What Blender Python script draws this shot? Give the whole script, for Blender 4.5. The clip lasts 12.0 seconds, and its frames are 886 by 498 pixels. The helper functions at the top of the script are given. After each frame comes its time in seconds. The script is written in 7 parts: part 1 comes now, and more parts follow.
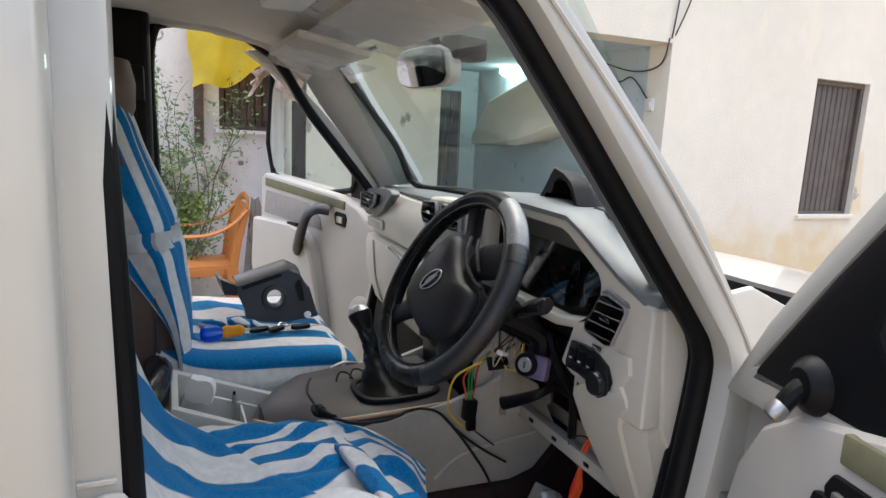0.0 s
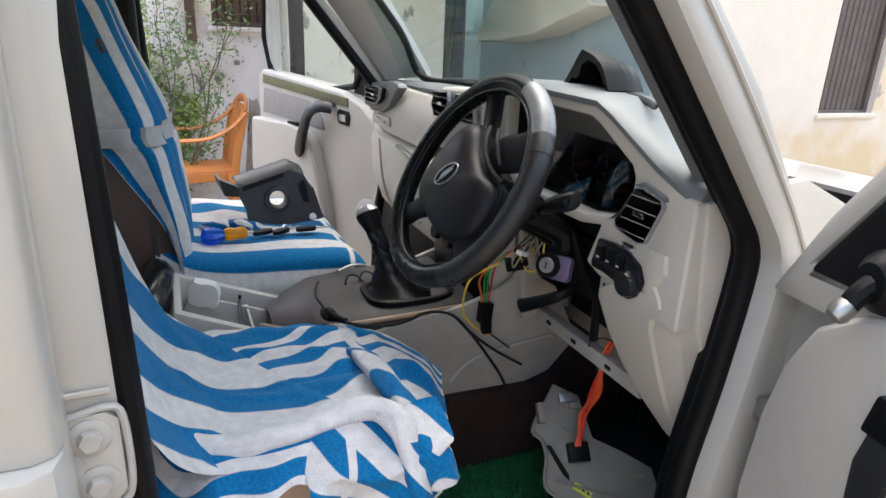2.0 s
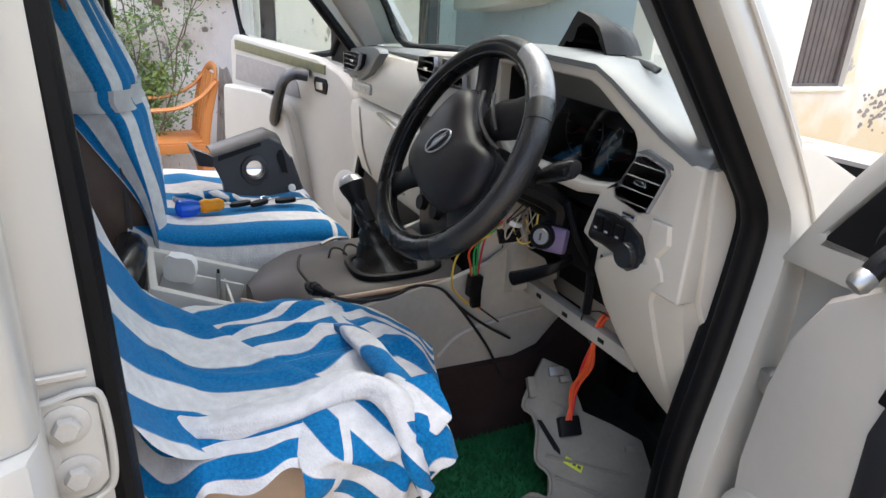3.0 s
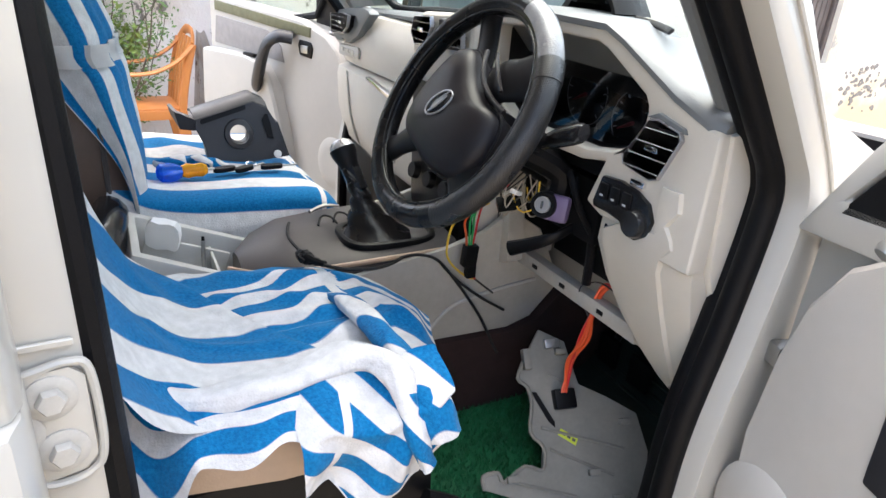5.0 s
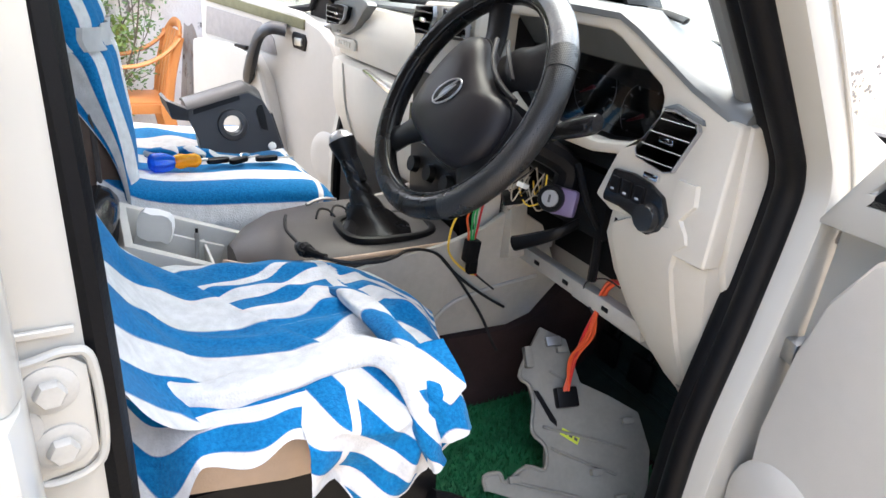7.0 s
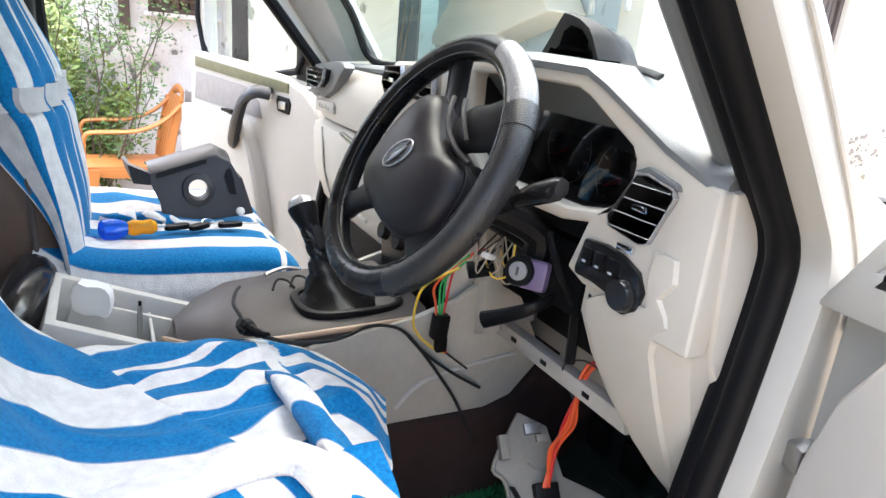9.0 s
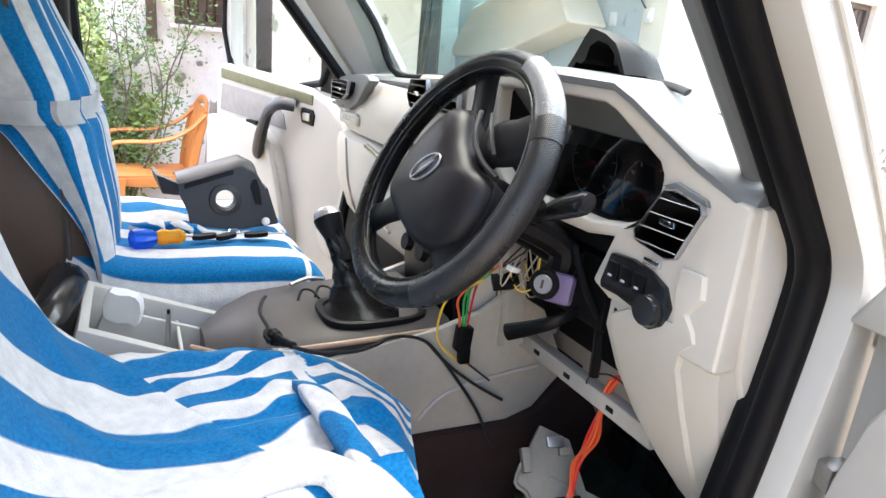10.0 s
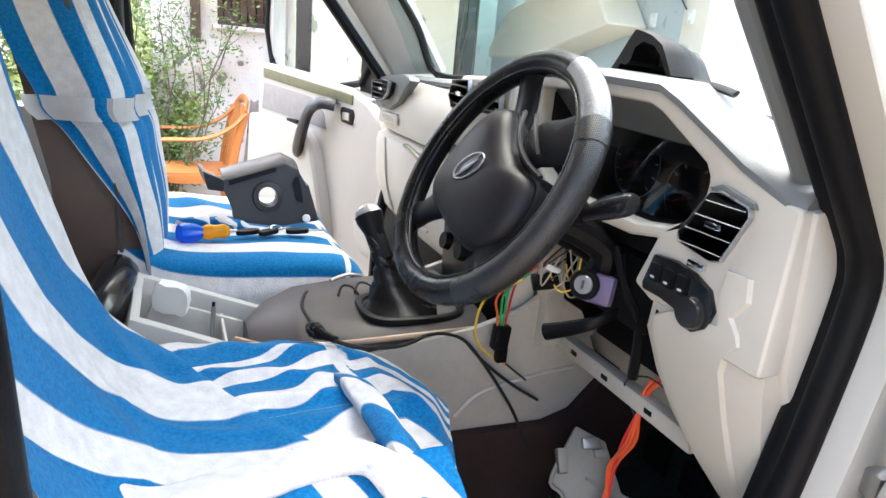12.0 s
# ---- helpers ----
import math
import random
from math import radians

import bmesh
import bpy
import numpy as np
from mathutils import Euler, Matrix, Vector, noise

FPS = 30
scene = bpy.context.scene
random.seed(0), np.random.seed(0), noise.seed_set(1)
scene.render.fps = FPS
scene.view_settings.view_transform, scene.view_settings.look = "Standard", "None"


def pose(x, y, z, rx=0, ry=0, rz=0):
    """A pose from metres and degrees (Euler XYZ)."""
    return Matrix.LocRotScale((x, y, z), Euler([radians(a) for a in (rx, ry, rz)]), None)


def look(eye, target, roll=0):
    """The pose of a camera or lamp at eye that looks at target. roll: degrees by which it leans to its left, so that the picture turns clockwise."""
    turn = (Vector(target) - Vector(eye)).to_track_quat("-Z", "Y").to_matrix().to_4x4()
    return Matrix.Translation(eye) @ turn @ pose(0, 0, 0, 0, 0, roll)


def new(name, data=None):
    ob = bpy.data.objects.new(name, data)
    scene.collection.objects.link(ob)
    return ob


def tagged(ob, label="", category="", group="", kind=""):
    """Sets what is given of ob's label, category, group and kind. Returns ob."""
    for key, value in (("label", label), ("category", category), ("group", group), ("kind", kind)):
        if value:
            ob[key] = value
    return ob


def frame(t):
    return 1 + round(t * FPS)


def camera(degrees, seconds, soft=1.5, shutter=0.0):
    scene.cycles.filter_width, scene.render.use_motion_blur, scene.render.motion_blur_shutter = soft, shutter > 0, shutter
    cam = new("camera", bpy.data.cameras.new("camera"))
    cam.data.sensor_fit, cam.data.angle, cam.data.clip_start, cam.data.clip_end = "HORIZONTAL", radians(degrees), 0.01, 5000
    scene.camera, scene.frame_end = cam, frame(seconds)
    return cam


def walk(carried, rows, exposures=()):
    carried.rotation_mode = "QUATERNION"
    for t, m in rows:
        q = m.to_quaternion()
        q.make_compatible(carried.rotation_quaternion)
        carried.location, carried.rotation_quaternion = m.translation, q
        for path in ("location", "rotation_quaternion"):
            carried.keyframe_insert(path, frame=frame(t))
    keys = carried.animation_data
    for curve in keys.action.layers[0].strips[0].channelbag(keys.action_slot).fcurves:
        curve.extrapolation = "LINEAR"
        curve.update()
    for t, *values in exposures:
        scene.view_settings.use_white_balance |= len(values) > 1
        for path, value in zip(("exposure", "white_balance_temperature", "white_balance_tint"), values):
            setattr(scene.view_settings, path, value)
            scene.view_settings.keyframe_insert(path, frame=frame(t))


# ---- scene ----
# World: x points to the car's front, y to its left, z up; the driver sits on the right (y < 0).
cam = camera(70.07, 12.0)
PATH = [
    (0.0, (-0.672, -1.369, 1.576), (0.124, 0.431, 1.218), 2.80),
    (0.5, (-0.679, -1.362, 1.573), (0.083, 0.433, 1.130), 2.97),
    (1.0, (-0.667, -1.346, 1.563), (0.098, 0.425, 1.037), 3.10),
    (1.5, (-0.663, -1.317, 1.547), (0.098, 0.437, 0.959), 3.23),
    (2.0, (-0.657, -1.287, 1.536), (0.110, 0.444, 0.893), 2.46),
    (2.5, (-0.658, -1.252, 1.523), (0.102, 0.457, 0.814), 2.70),
    (3.0, (-0.668, -1.240, 1.517), (0.168, 0.429, 0.800), 3.19),
    (3.5, (-0.675, -1.222, 1.506), (0.185, 0.414, 0.742), 4.08),
    (5.5, (-0.687, -1.196, 1.492), (0.227, 0.400, 0.707), 5.00),
    (6.0, (-0.700, -1.191, 1.493), (0.249, 0.388, 0.716), 5.73),
    (6.5, (-0.715, -1.183, 1.483), (0.219, 0.396, 0.686), 5.57),
    (8.5, (-0.586, -1.114, 1.447), (0.335, 0.538, 0.797), 5.53),
    (9.0, (-0.579, -1.111, 1.456), (0.339, 0.560, 0.853), 5.31),
    (9.5, (-0.588, -1.111, 1.457), (0.299, 0.583, 0.871), 5.35),
    (10.0, (-0.592, -1.111, 1.461), (0.278, 0.594, 0.882), 5.28),
    (10.5, (-0.594, -1.113, 1.463), (0.278, 0.594, 0.892), 5.47),
    (11.0, (-0.596, -1.116, 1.461), (0.270, 0.590, 0.879), 5.58),
    (11.5, (-0.599, -1.114, 1.459), (0.229, 0.606, 0.861), 5.45),
    (12.0, (-0.609, -1.115, 1.459), (0.171, 0.631, 0.874), 5.51),
]
EXPOSURES = [(0.0, 1.60), (0.5, 1.55), (1.5, 1.68), (2.5, 1.95), (3.5, 2.15), (5.5, 2.58), (8.5, 2.84), (12.0, 2.86)]
walk(cam, [(t, look(eye, target, roll)) for t, eye, target, roll in PATH], EXPOSURES)

# ---- light: a bright hazy sky and a soft sun
world = bpy.data.worlds.new("sky")
scene.world = world
world.use_nodes = True
wn = world.node_tree.nodes
sky = wn.new("ShaderNodeTexSky")
sky.sky_type = "NISHITA"
sky.sun_disc = False
sky.sun_elevation = radians(65)
sky.sun_rotation = radians(31)
sky.air_density, sky.dust_density, sky.ozone_density = 1.0, 4.0, 1.0
world.node_tree.links.new(sky.outputs[0], wn["Background"].inputs[0])
wn["Background"].inputs[1].default_value = 0.15
sun = new("sun", bpy.data.lights.new("sun", "SUN"))
sun.data.energy, sun.data.angle, sun.data.color = 1.5, radians(140), (1.0, 0.95, 0.89)
sun.matrix_world = look((1.2, 2.0, 5.0), (0, 0, 0))
# ---- materials
def material(name, color, rough=0.5, metal=0.0, vary=0.15, scale=8.0, bump=0.0, bump_scale=200.0, coat=0.0, dark=None, spec=0.5, rough_vary=0.1):
    """A principled surface with colour varied at two scales, grain in the relief and uneven roughness."""
    m = bpy.data.materials.new(name)
    m.use_nodes = True
    nt = m.node_tree
    p = nt.nodes["Principled BSDF"]
    tc = nt.nodes.new("ShaderNodeTexCoord")
    n1 = nt.nodes.new("ShaderNodeTexNoise")
    n1.inputs["Scale"].default_value, n1.inputs["Detail"].default_value = scale, 6
    n2 = nt.nodes.new("ShaderNodeTexNoise")
    n2.inputs["Scale"].default_value, n2.inputs["Detail"].default_value = scale * 9, 4
    mixf = nt.nodes.new("ShaderNodeMath")
    mixf.operation = "MULTIPLY_ADD"
    mixf.inputs[1].default_value = 0.35
    ramp = nt.nodes.new("ShaderNodeMapRange")
    ramp.inputs[1].default_value, ramp.inputs[2].default_value = 0.45, 0.9
    mix = nt.nodes.new("ShaderNodeMix")
    mix.data_type = "RGBA"
    low = dark or tuple(c * (1 - vary) for c in color)
    mix.inputs[6].default_value = (*color, 1)
    mix.inputs[7].default_value = (*low, 1)
    L = nt.links.new
    for n in (n1, n2):
        L(tc.outputs["Object"], n.inputs["Vector"])
    L(n2.outputs["Fac"], mixf.inputs[0])
    L(n1.outputs["Fac"], mixf.inputs[2])
    L(mixf.outputs[0], ramp.inputs[0])
    L(ramp.outputs[0], mix.inputs[0])
    L(mix.outputs[2], p.inputs["Base Color"])
    rr = nt.nodes.new("ShaderNodeMapRange")
    rr.inputs[3].default_value, rr.inputs[4].default_value = max(0.02, rough - rough_vary), min(1, rough + rough_vary)
    L(n1.outputs["Fac"], rr.inputs[0])
    L(rr.outputs[0], p.inputs["Roughness"])
    p.inputs["Metallic"].default_value = metal
    p.inputs["Coat Weight"].default_value = coat
    p.inputs["Coat Roughness"].default_value = 0.06
    p.inputs["Specular IOR Level"].default_value = spec
    if bump:
        n3 = nt.nodes.new("ShaderNodeTexNoise")
        n3.inputs["Scale"].default_value, n3.inputs["Detail"].default_value = bump_scale, 3
        b = nt.nodes.new("ShaderNodeBump")
        b.inputs["Strength"].default_value, b.inputs["Distance"].default_value = bump, 0.4 / bump_scale
        L(tc.outputs["Object"], n3.inputs["Vector"])
        L(n3.outputs["Fac"], b.inputs["Height"])
        L(b.outputs[0], p.inputs["Normal"])
    return m


def stained(name, base, stain, patch, stain_scale, patch_scale, amount=0.5, bump=0.4, streaks=True, damp=None):
    """Old plaster or soil: a base colour, broad stains and small flaked patches."""
    m = material(name, base, 0.85, 0, 0.12, 0.9, bump, 60.0, spec=0.2)
    nt = m.node_tree
    p = nt.nodes["Principled BSDF"]
    tc = nt.nodes.new("ShaderNodeTexCoord")
    mp = nt.nodes.new("ShaderNodeMapping")
    mp.inputs["Scale"].default_value = (1, 1, 0.45 if streaks else 1)
    L = nt.links.new
    L(tc.outputs["Object"], mp.inputs["Vector"])
    src = p.inputs["Base Color"].links[0].from_socket
    for col, sc, lo, hi in ((stain, stain_scale, 0.62 - 0.18 * amount, 0.78), (patch, patch_scale, 0.60, 0.63)):
        n = nt.nodes.new("ShaderNodeTexNoise")
        n.inputs["Scale"].default_value, n.inputs["Detail"].default_value, n.inputs["Roughness"].default_value = sc, 8, 0.62
        r = nt.nodes.new("ShaderNodeMapRange")
        r.inputs[1].default_value, r.inputs[2].default_value = lo, hi
        mx = nt.nodes.new("ShaderNodeMix")
        mx.data_type = "RGBA"
        mx.inputs[7].default_value = (*col, 1)
        L(mp.outputs[0], n.inputs["Vector"])
        L(n.outputs["Fac"], r.inputs[0])
        L(r.outputs[0], mx.inputs[0])
        L(src, mx.inputs[6])
        src = mx.outputs[2]
    if damp:
        # rising damp: rusty blotches up to an uneven height on the wall
        sp = nt.nodes.new("ShaderNodeSeparateXYZ")
        L(tc.outputs["Object"], sp.inputs[0])
        n = nt.nodes.new("ShaderNodeTexNoise")
        n.inputs["Scale"].default_value, n.inputs["Detail"].default_value = 3.2, 7
        L(tc.outputs["Object"], n.inputs["Vector"])
        hh = nt.nodes.new("ShaderNodeMath")
        hh.operation = "MULTIPLY_ADD"
        hh.inputs[1].default_value = -1.3
        L(n.outputs["Fac"], hh.inputs[0])
        L(sp.outputs["Z"], hh.inputs[2])
        r = nt.nodes.new("ShaderNodeMapRange")
        r.inputs[1].default_value, r.inputs[2].default_value = damp[1], damp[0]
        L(hh.outputs[0], r.inputs[0])
        mx = nt.nodes.new("ShaderNodeMix")
        mx.data_type = "RGBA"
        mx.inputs[7].default_value = (*damp[2], 1)
        L(r.outputs[0], mx.inputs[0])
        L(src, mx.inputs[6])
        src = mx.outputs[2]
    L(src, p.inputs["Base Color"])
    return m


def towel_material():
    """Terry cloth woven in blue and white stripes across v; a white border band across u."""
    m = material("striped_terry_towel", (0.62, 0.615, 0.61), 0.95, 0, 0.22, 60, 1.0, 330.0, spec=0.1)
    nt = m.node_tree
    p = nt.nodes["Principled BSDF"]
    L = nt.links.new
    white = p.inputs["Base Color"].links[0].from_socket
    uv = nt.nodes.new("ShaderNodeUVMap")
    uv.uv_map = "weave"
    sep = nt.nodes.new("ShaderNodeSeparateXYZ")
    L(uv.outputs[0], sep.inputs[0])
    wob = nt.nodes.new("ShaderNodeTexNoise")
    wob.inputs["Scale"].default_value = 55
    L(uv.outputs[0], wob.inputs["Vector"])
    w2 = nt.nodes.new("ShaderNodeMath")
    w2.operation = "MULTIPLY_ADD"
    w2.inputs[1].default_value = 0.05
    L(wob.outputs["Fac"], w2.inputs[0])
    L(sep.outputs["Y"], w2.inputs[2])
    fr = nt.nodes.new("ShaderNodeMath")
    fr.operation = "FRACT"
    L(w2.outputs[0], fr.inputs[0])
    cr = nt.nodes.new("ShaderNodeValToRGB")
    cr.color_ramp.interpolation = "LINEAR"
    e = cr.color_ramp.elements
    e[0].position, e[0].color = 0.0, (0, 0, 0, 1)
    e[1].position, e[1].color = 0.985, (1, 1, 1, 1)
    for pos, v in ((0.47, 0), (0.49, 1), (0.965, 1)):
        k = e.new(pos)
        k.color = (v, v, v, 1)
    e[-1].color = (0, 0, 0, 1)
    L(fr.outputs[0], cr.inputs[0])
    band = nt.nodes.new("ShaderNodeMath")
    band.operation = "COMPARE"
    band.inputs[1].default_value, band.inputs[2].default_value = 0.0, 0.5
    L(sep.outputs["X"], band.inputs[0])
    inv = nt.nodes.new("ShaderNodeMath")
    inv.operation = "SUBTRACT"
    inv.use_clamp = True
    L(cr.outputs[0], inv.inputs[0])
    L(band.outputs[0], inv.inputs[1])
    blue = nt.nodes.new("ShaderNodeMix")
    blue.data_type = "RGBA"
    blue.inputs[6].default_value = (0.0, 0.055, 0.17, 1)
    blue.inputs[7].default_value = (0.008, 0.20, 0.44, 1)
    pile = nt.nodes.new("ShaderNodeTexNoise")
    pile.inputs["Scale"].default_value, pile.inputs["Detail"].default_value = 210, 8
    tc = nt.nodes.new("ShaderNodeTexCoord")
    L(tc.outputs["Object"], pile.inputs["Vector"])
    L(pile.outputs["Fac"], blue.inputs[0])
    mix = nt.nodes.new("ShaderNodeMix")
    mix.data_type = "RGBA"
    L(inv.outputs[0], mix.inputs[0])
    L(white, mix.inputs[6])
    L(blue.outputs[2], mix.inputs[7])
    L(mix.outputs[2], p.inputs["Base Color"])
    p.inputs["Sheen Weight"].default_value = 0.08
    return m


def clear(name, color, rough=0.0, ior=1.45, mixin=0.0):
    """Thin glass or clear plastic: see-through, with a true mirror sheen by Fresnel."""
    m = bpy.data.materials.new(name)
    m.use_nodes = True
    nt = m.node_tree
    nt.nodes.remove(nt.nodes["Principled BSDF"])
    out = nt.nodes["Material Output"]
    tr = nt.nodes.new("ShaderNodeBsdfTransparent")
    tr.inputs[0].default_value = (*color, 1)
    gl = nt.nodes.new("ShaderNodeBsdfGlossy")
    gl.inputs["Roughness"].default_value = rough
    L = nt.links.new
    face = nt.nodes.new("ShaderNodeLayerWeight")
    face.inputs[0].default_value = 0.5
    pw = nt.nodes.new("ShaderNodeMath")
    pw.operation = "POWER"
    pw.inputs[1].default_value = 4.0
    fr = nt.nodes.new("ShaderNodeMath")
    fr.operation = "MULTIPLY_ADD"
    fr.inputs[1].default_value, fr.inputs[2].default_value = 0.4, ((ior - 1) / (ior + 1)) ** 2
    L(face.outputs["Facing"], pw.inputs[0])
    L(pw.outputs[0], fr.inputs[0])
    mx = nt.nodes.new("ShaderNodeMixShader")
    L(fr.outputs[0], mx.inputs[0])
    L(tr.outputs[0], mx.inputs[1])
    L(gl.outputs[0], mx.inputs[2])
    last = mx
    if mixin:
        df = nt.nodes.new("ShaderNodeBsdfDiffuse")
        df.inputs[0].default_value = (*color, 1)
        m2 = nt.nodes.new("ShaderNodeMixShader")
        m2.inputs[0].default_value = mixin
        L(mx.outputs[0], m2.inputs[1])
        L(df.outputs[0], m2.inputs[2])
        last = m2
    L(last.outputs[0], out.inputs[0])
    return m


PAINT = material("cream_white_car_paint", (0.44, 0.425, 0.385), 0.3, 0, 0.05, 3, 0.02, 40, coat=0.6, rough_vary=0.05)
BEIGE = material("beige_grained_plastic", (0.52, 0.49, 0.43), 0.55, 0, 0.08, 6, 0.25, 700)
BEIGE_D = material("worn_beige_plastic", (0.46, 0.435, 0.385), 0.6, 0, 0.2, 9, 0.3, 500)
CREAM = material("cream_soft_trim", (0.47, 0.445, 0.405), 0.6, 0, 0.08, 5, 0.25, 600)
OLIVE = material("olive_cloth_insert", (0.17, 0.165, 0.095), 0.9, 0, 0.2, 40, 0.4, 900)
LILAC = material("grey_cloth_insert", (0.30, 0.28, 0.27), 0.9, 0, 0.15, 40, 0.4, 900)
PAD = material("dark_grey_dash_pad", (0.13, 0.14, 0.145), 0.45, 0, 0.12, 7, 0.35, 500)
GREY = material("mid_grey_plastic", (0.50, 0.49, 0.46), 0.55, 0, 0.12, 8, 0.25, 600)
BLACK = material("black_plastic", (0.006, 0.006, 0.007), 0.4, 0, 0.3, 12, 0.2, 600, spec=0.16)
GLOSS = material("gloss_black_plastic", (0.012, 0.012, 0.013), 0.18, 0, 0.3, 12)
COWLGREY = material("charcoal_matt_plastic", (0.020, 0.020, 0.024), 0.42, 0, 0.2, 12, 0.3, 700)
RUBBER = material("black_rubber_seal", (0.004, 0.004, 0.005), 0.5, 0, 0.3, 14, 0.2, 300, spec=0.16)
LEATHER = material("black_leather", (0.006, 0.006, 0.0065), 0.27, 0, 0.25, 18, 0.35, 260, spec=0.24)
HUB = material("dark_grey_hub_plastic", (0.013, 0.012, 0.014), 0.42, 0, 0.15, 10, 0.3, 700, spec=0.2)
BROWN = material("brown_leatherette", (0.10, 0.062, 0.045), 0.5, 0, 0.25, 10, 0.35, 350)
TAN = material("tan_leatherette", (0.42, 0.30, 0.21), 0.5, 0, 0.15, 10, 0.35, 350)
TAUPE = material("dark_taupe_console_plastic", (0.065, 0.057, 0.055), 0.5, 0, 0.12, 8, 0.25, 600, spec=0.3)
HEADLINER = material("grey_headliner_cloth", (0.55, 0.525, 0.48), 0.95, 0, 0.08, 20, 0.4, 700)
CARPET = material("maroon_black_carpet", (0.028, 0.012, 0.011), 0.95, 0, 0.4, 20, 0.6, 400)
GRASS = material("green_artificial_grass", (0.008, 0.16, 0.055), 0.7, 0, 0.4, 25, 0.8, 300)
DARKMAT = material("dark_green_mat", (0.006, 0.02, 0.015), 0.8, 0, 0.4, 25, 0.6, 300)
CHROME = material("chrome", (0.8, 0.8, 0.82), 0.12, 1.0, 0.1, 10)
SATIN = material("satin_silver_trim", (0.36, 0.36, 0.37), 0.3, 0.5, 0.08, 20)
STEEL = material("dull_steel", (0.45, 0.45, 0.44), 0.4, 1.0, 0.2, 20)
BOLT = material("painted_steel_bolt", (0.47, 0.455, 0.42), 0.4, 0, 0.15, 40, coat=0.2)
WHITEPL = material("white_plastic", (0.75, 0.75, 0.74), 0.4, 0, 0.06, 10)
PAPER = material("white_paper", (0.8, 0.8, 0.8), 0.8, 0, 0.05, 20)
STRAP = material("white_cotton_tape", (0.72, 0.71, 0.70), 0.9, 0, 0.1, 60, 0.4, 900)
TOWEL = towel_material()
ORANGE = material("orange_chair_plastic", (0.55, 0.20, 0.05), 0.45, 0, 0.12, 6)
YELLOWCL = material("yellow_plastic_sheet", (0.80, 0.60, 0.03), 0.4, 0, 0.15, 6)
RAG = material("pinkish_rag_cloth", (0.62, 0.50, 0.43), 0.9, 0, 0.3, 20, 0.5, 300)
SHUTTER = material("weathered_brown_wood", (0.13, 0.085, 0.065), 0.75, 0, 0.4, 9, 0.4, 120)
SLAT = material("brown_painted_steel_slat", (0.125, 0.10, 0.09), 0.55, 0, 0.25, 9, 0.2, 120)
WALL_CREAM = stained("cream_lime_plaster", (0.80, 0.74, 0.64), (0.72, 0.66, 0.53), (0.76, 0.70, 0.59), 0.9, 5.0, 0.10, damp=(-0.05, 0.36, (0.68, 0.55, 0.36)))
WALL_YARD = stained("patchy_cream_plaster", (0.80, 0.78, 0.66), (0.52, 0.55, 0.42), (0.30, 0.30, 0.24), 1.2, 6.0, 0.3)
WALL_WHITE = stained("flaking_whitewash", (0.82, 0.77, 0.74), (0.46, 0.36, 0.29), (0.20, 0.18, 0.16), 1.6, 7.0, 0.7, 0.8, False)
WALL_OCHRE = stained("ochre_stained_plaster", (0.78, 0.68, 0.50), (0.66, 0.40, 0.14), (0.40, 0.37, 0.33), 2.2, 9.0, 0.9, 0.6)
WALL_BLUE = stained("blue_grey_painted_plaster", (0.50, 0.58, 0.62), (0.42, 0.49, 0.53), (0.38, 0.44, 0.47), 1.5, 8.0, 0.3, 0.2)
SOIL = stained("leaf_strewn_soil", (0.36, 0.30, 0.22), (0.20, 0.17, 0.10), (0.46, 0.38, 0.26), 3.0, 22.0, 0.7, 1.0, False)
DOORBLUE = material("dark_slate_door", (0.045, 0.06, 0.07), 0.5, 0, 0.3, 8, 0.2, 90)
CANE = material("dry_cane", (0.20, 0.14, 0.08), 0.8, 0, 0.4, 30)
LEAF = material("green_leaf", (0.11, 0.19, 0.04), 0.55, 0, 0.5, 15, dark=(0.05, 0.11, 0.02))
LEAF2 = material("yellow_green_leaf", (0.20, 0.28, 0.05), 0.55, 0, 0.4, 15)
BARK = material("grey_brown_bark", (0.12, 0.095, 0.07), 0.9, 0, 0.4, 20, 0.8, 80)
GLASS = clear("clear_glass", (0.93, 0.96, 0.94), 0.0, 1.45)
SCREEN = clear("green_tinted_windshield_glass", (0.80, 0.89, 0.87), 0.0, 1.5, 0.03)
FILM = clear("clear_film", (0.92, 0.93, 0.93), 0.08, 1.5, 0.04)
PLASTICWRAP = clear("clear_plastic_wrap", (0.88, 0.88, 0.88), 0.25, 1.5, 0.15)
CLUSTERGLASS = clear("smoked_instrument_cover", (0.55, 0.56, 0.58), 0.03, 2.0)
MIRROR = material("mirror_glass", (0.7, 0.71, 0.71), 0.03, 1.0, 0.0, 5, rough_vary=0.01)
BLUEPL = clear("blue_clear_plastic", (0.03, 0.22, 0.85), 0.05, 1.5, 0.35)
AMBERPL = clear("amber_clear_plastic", (0.95, 0.52, 0.04), 0.05, 1.5, 0.35)
WIRES = {k: material(k + "_wire_insulation", c, 0.4, 0, 0.1, 30) for k, c in dict(yellow=(0.75, 0.50, 0.05), red=(0.55, 0.025, 0.03), orange=(0.70, 0.10, 0.03), green=(0.03, 0.35, 0.10), black=(0.015, 0.015, 0.016), white=(0.36, 0.32, 0.26)).items()}
LILACPL = material("violet_grey_plastic", (0.11, 0.08, 0.16), 0.45, 0, 0.1, 20)
LABELY = material("yellow_green_label", (0.55, 0.62, 0.05), 0.6, 0, 0.1, 30)
INK = material("dark_print", (0.08, 0.08, 0.08), 0.6)
REDPT = material("red_pointer", (0.55, 0.02, 0.05), 0.4)
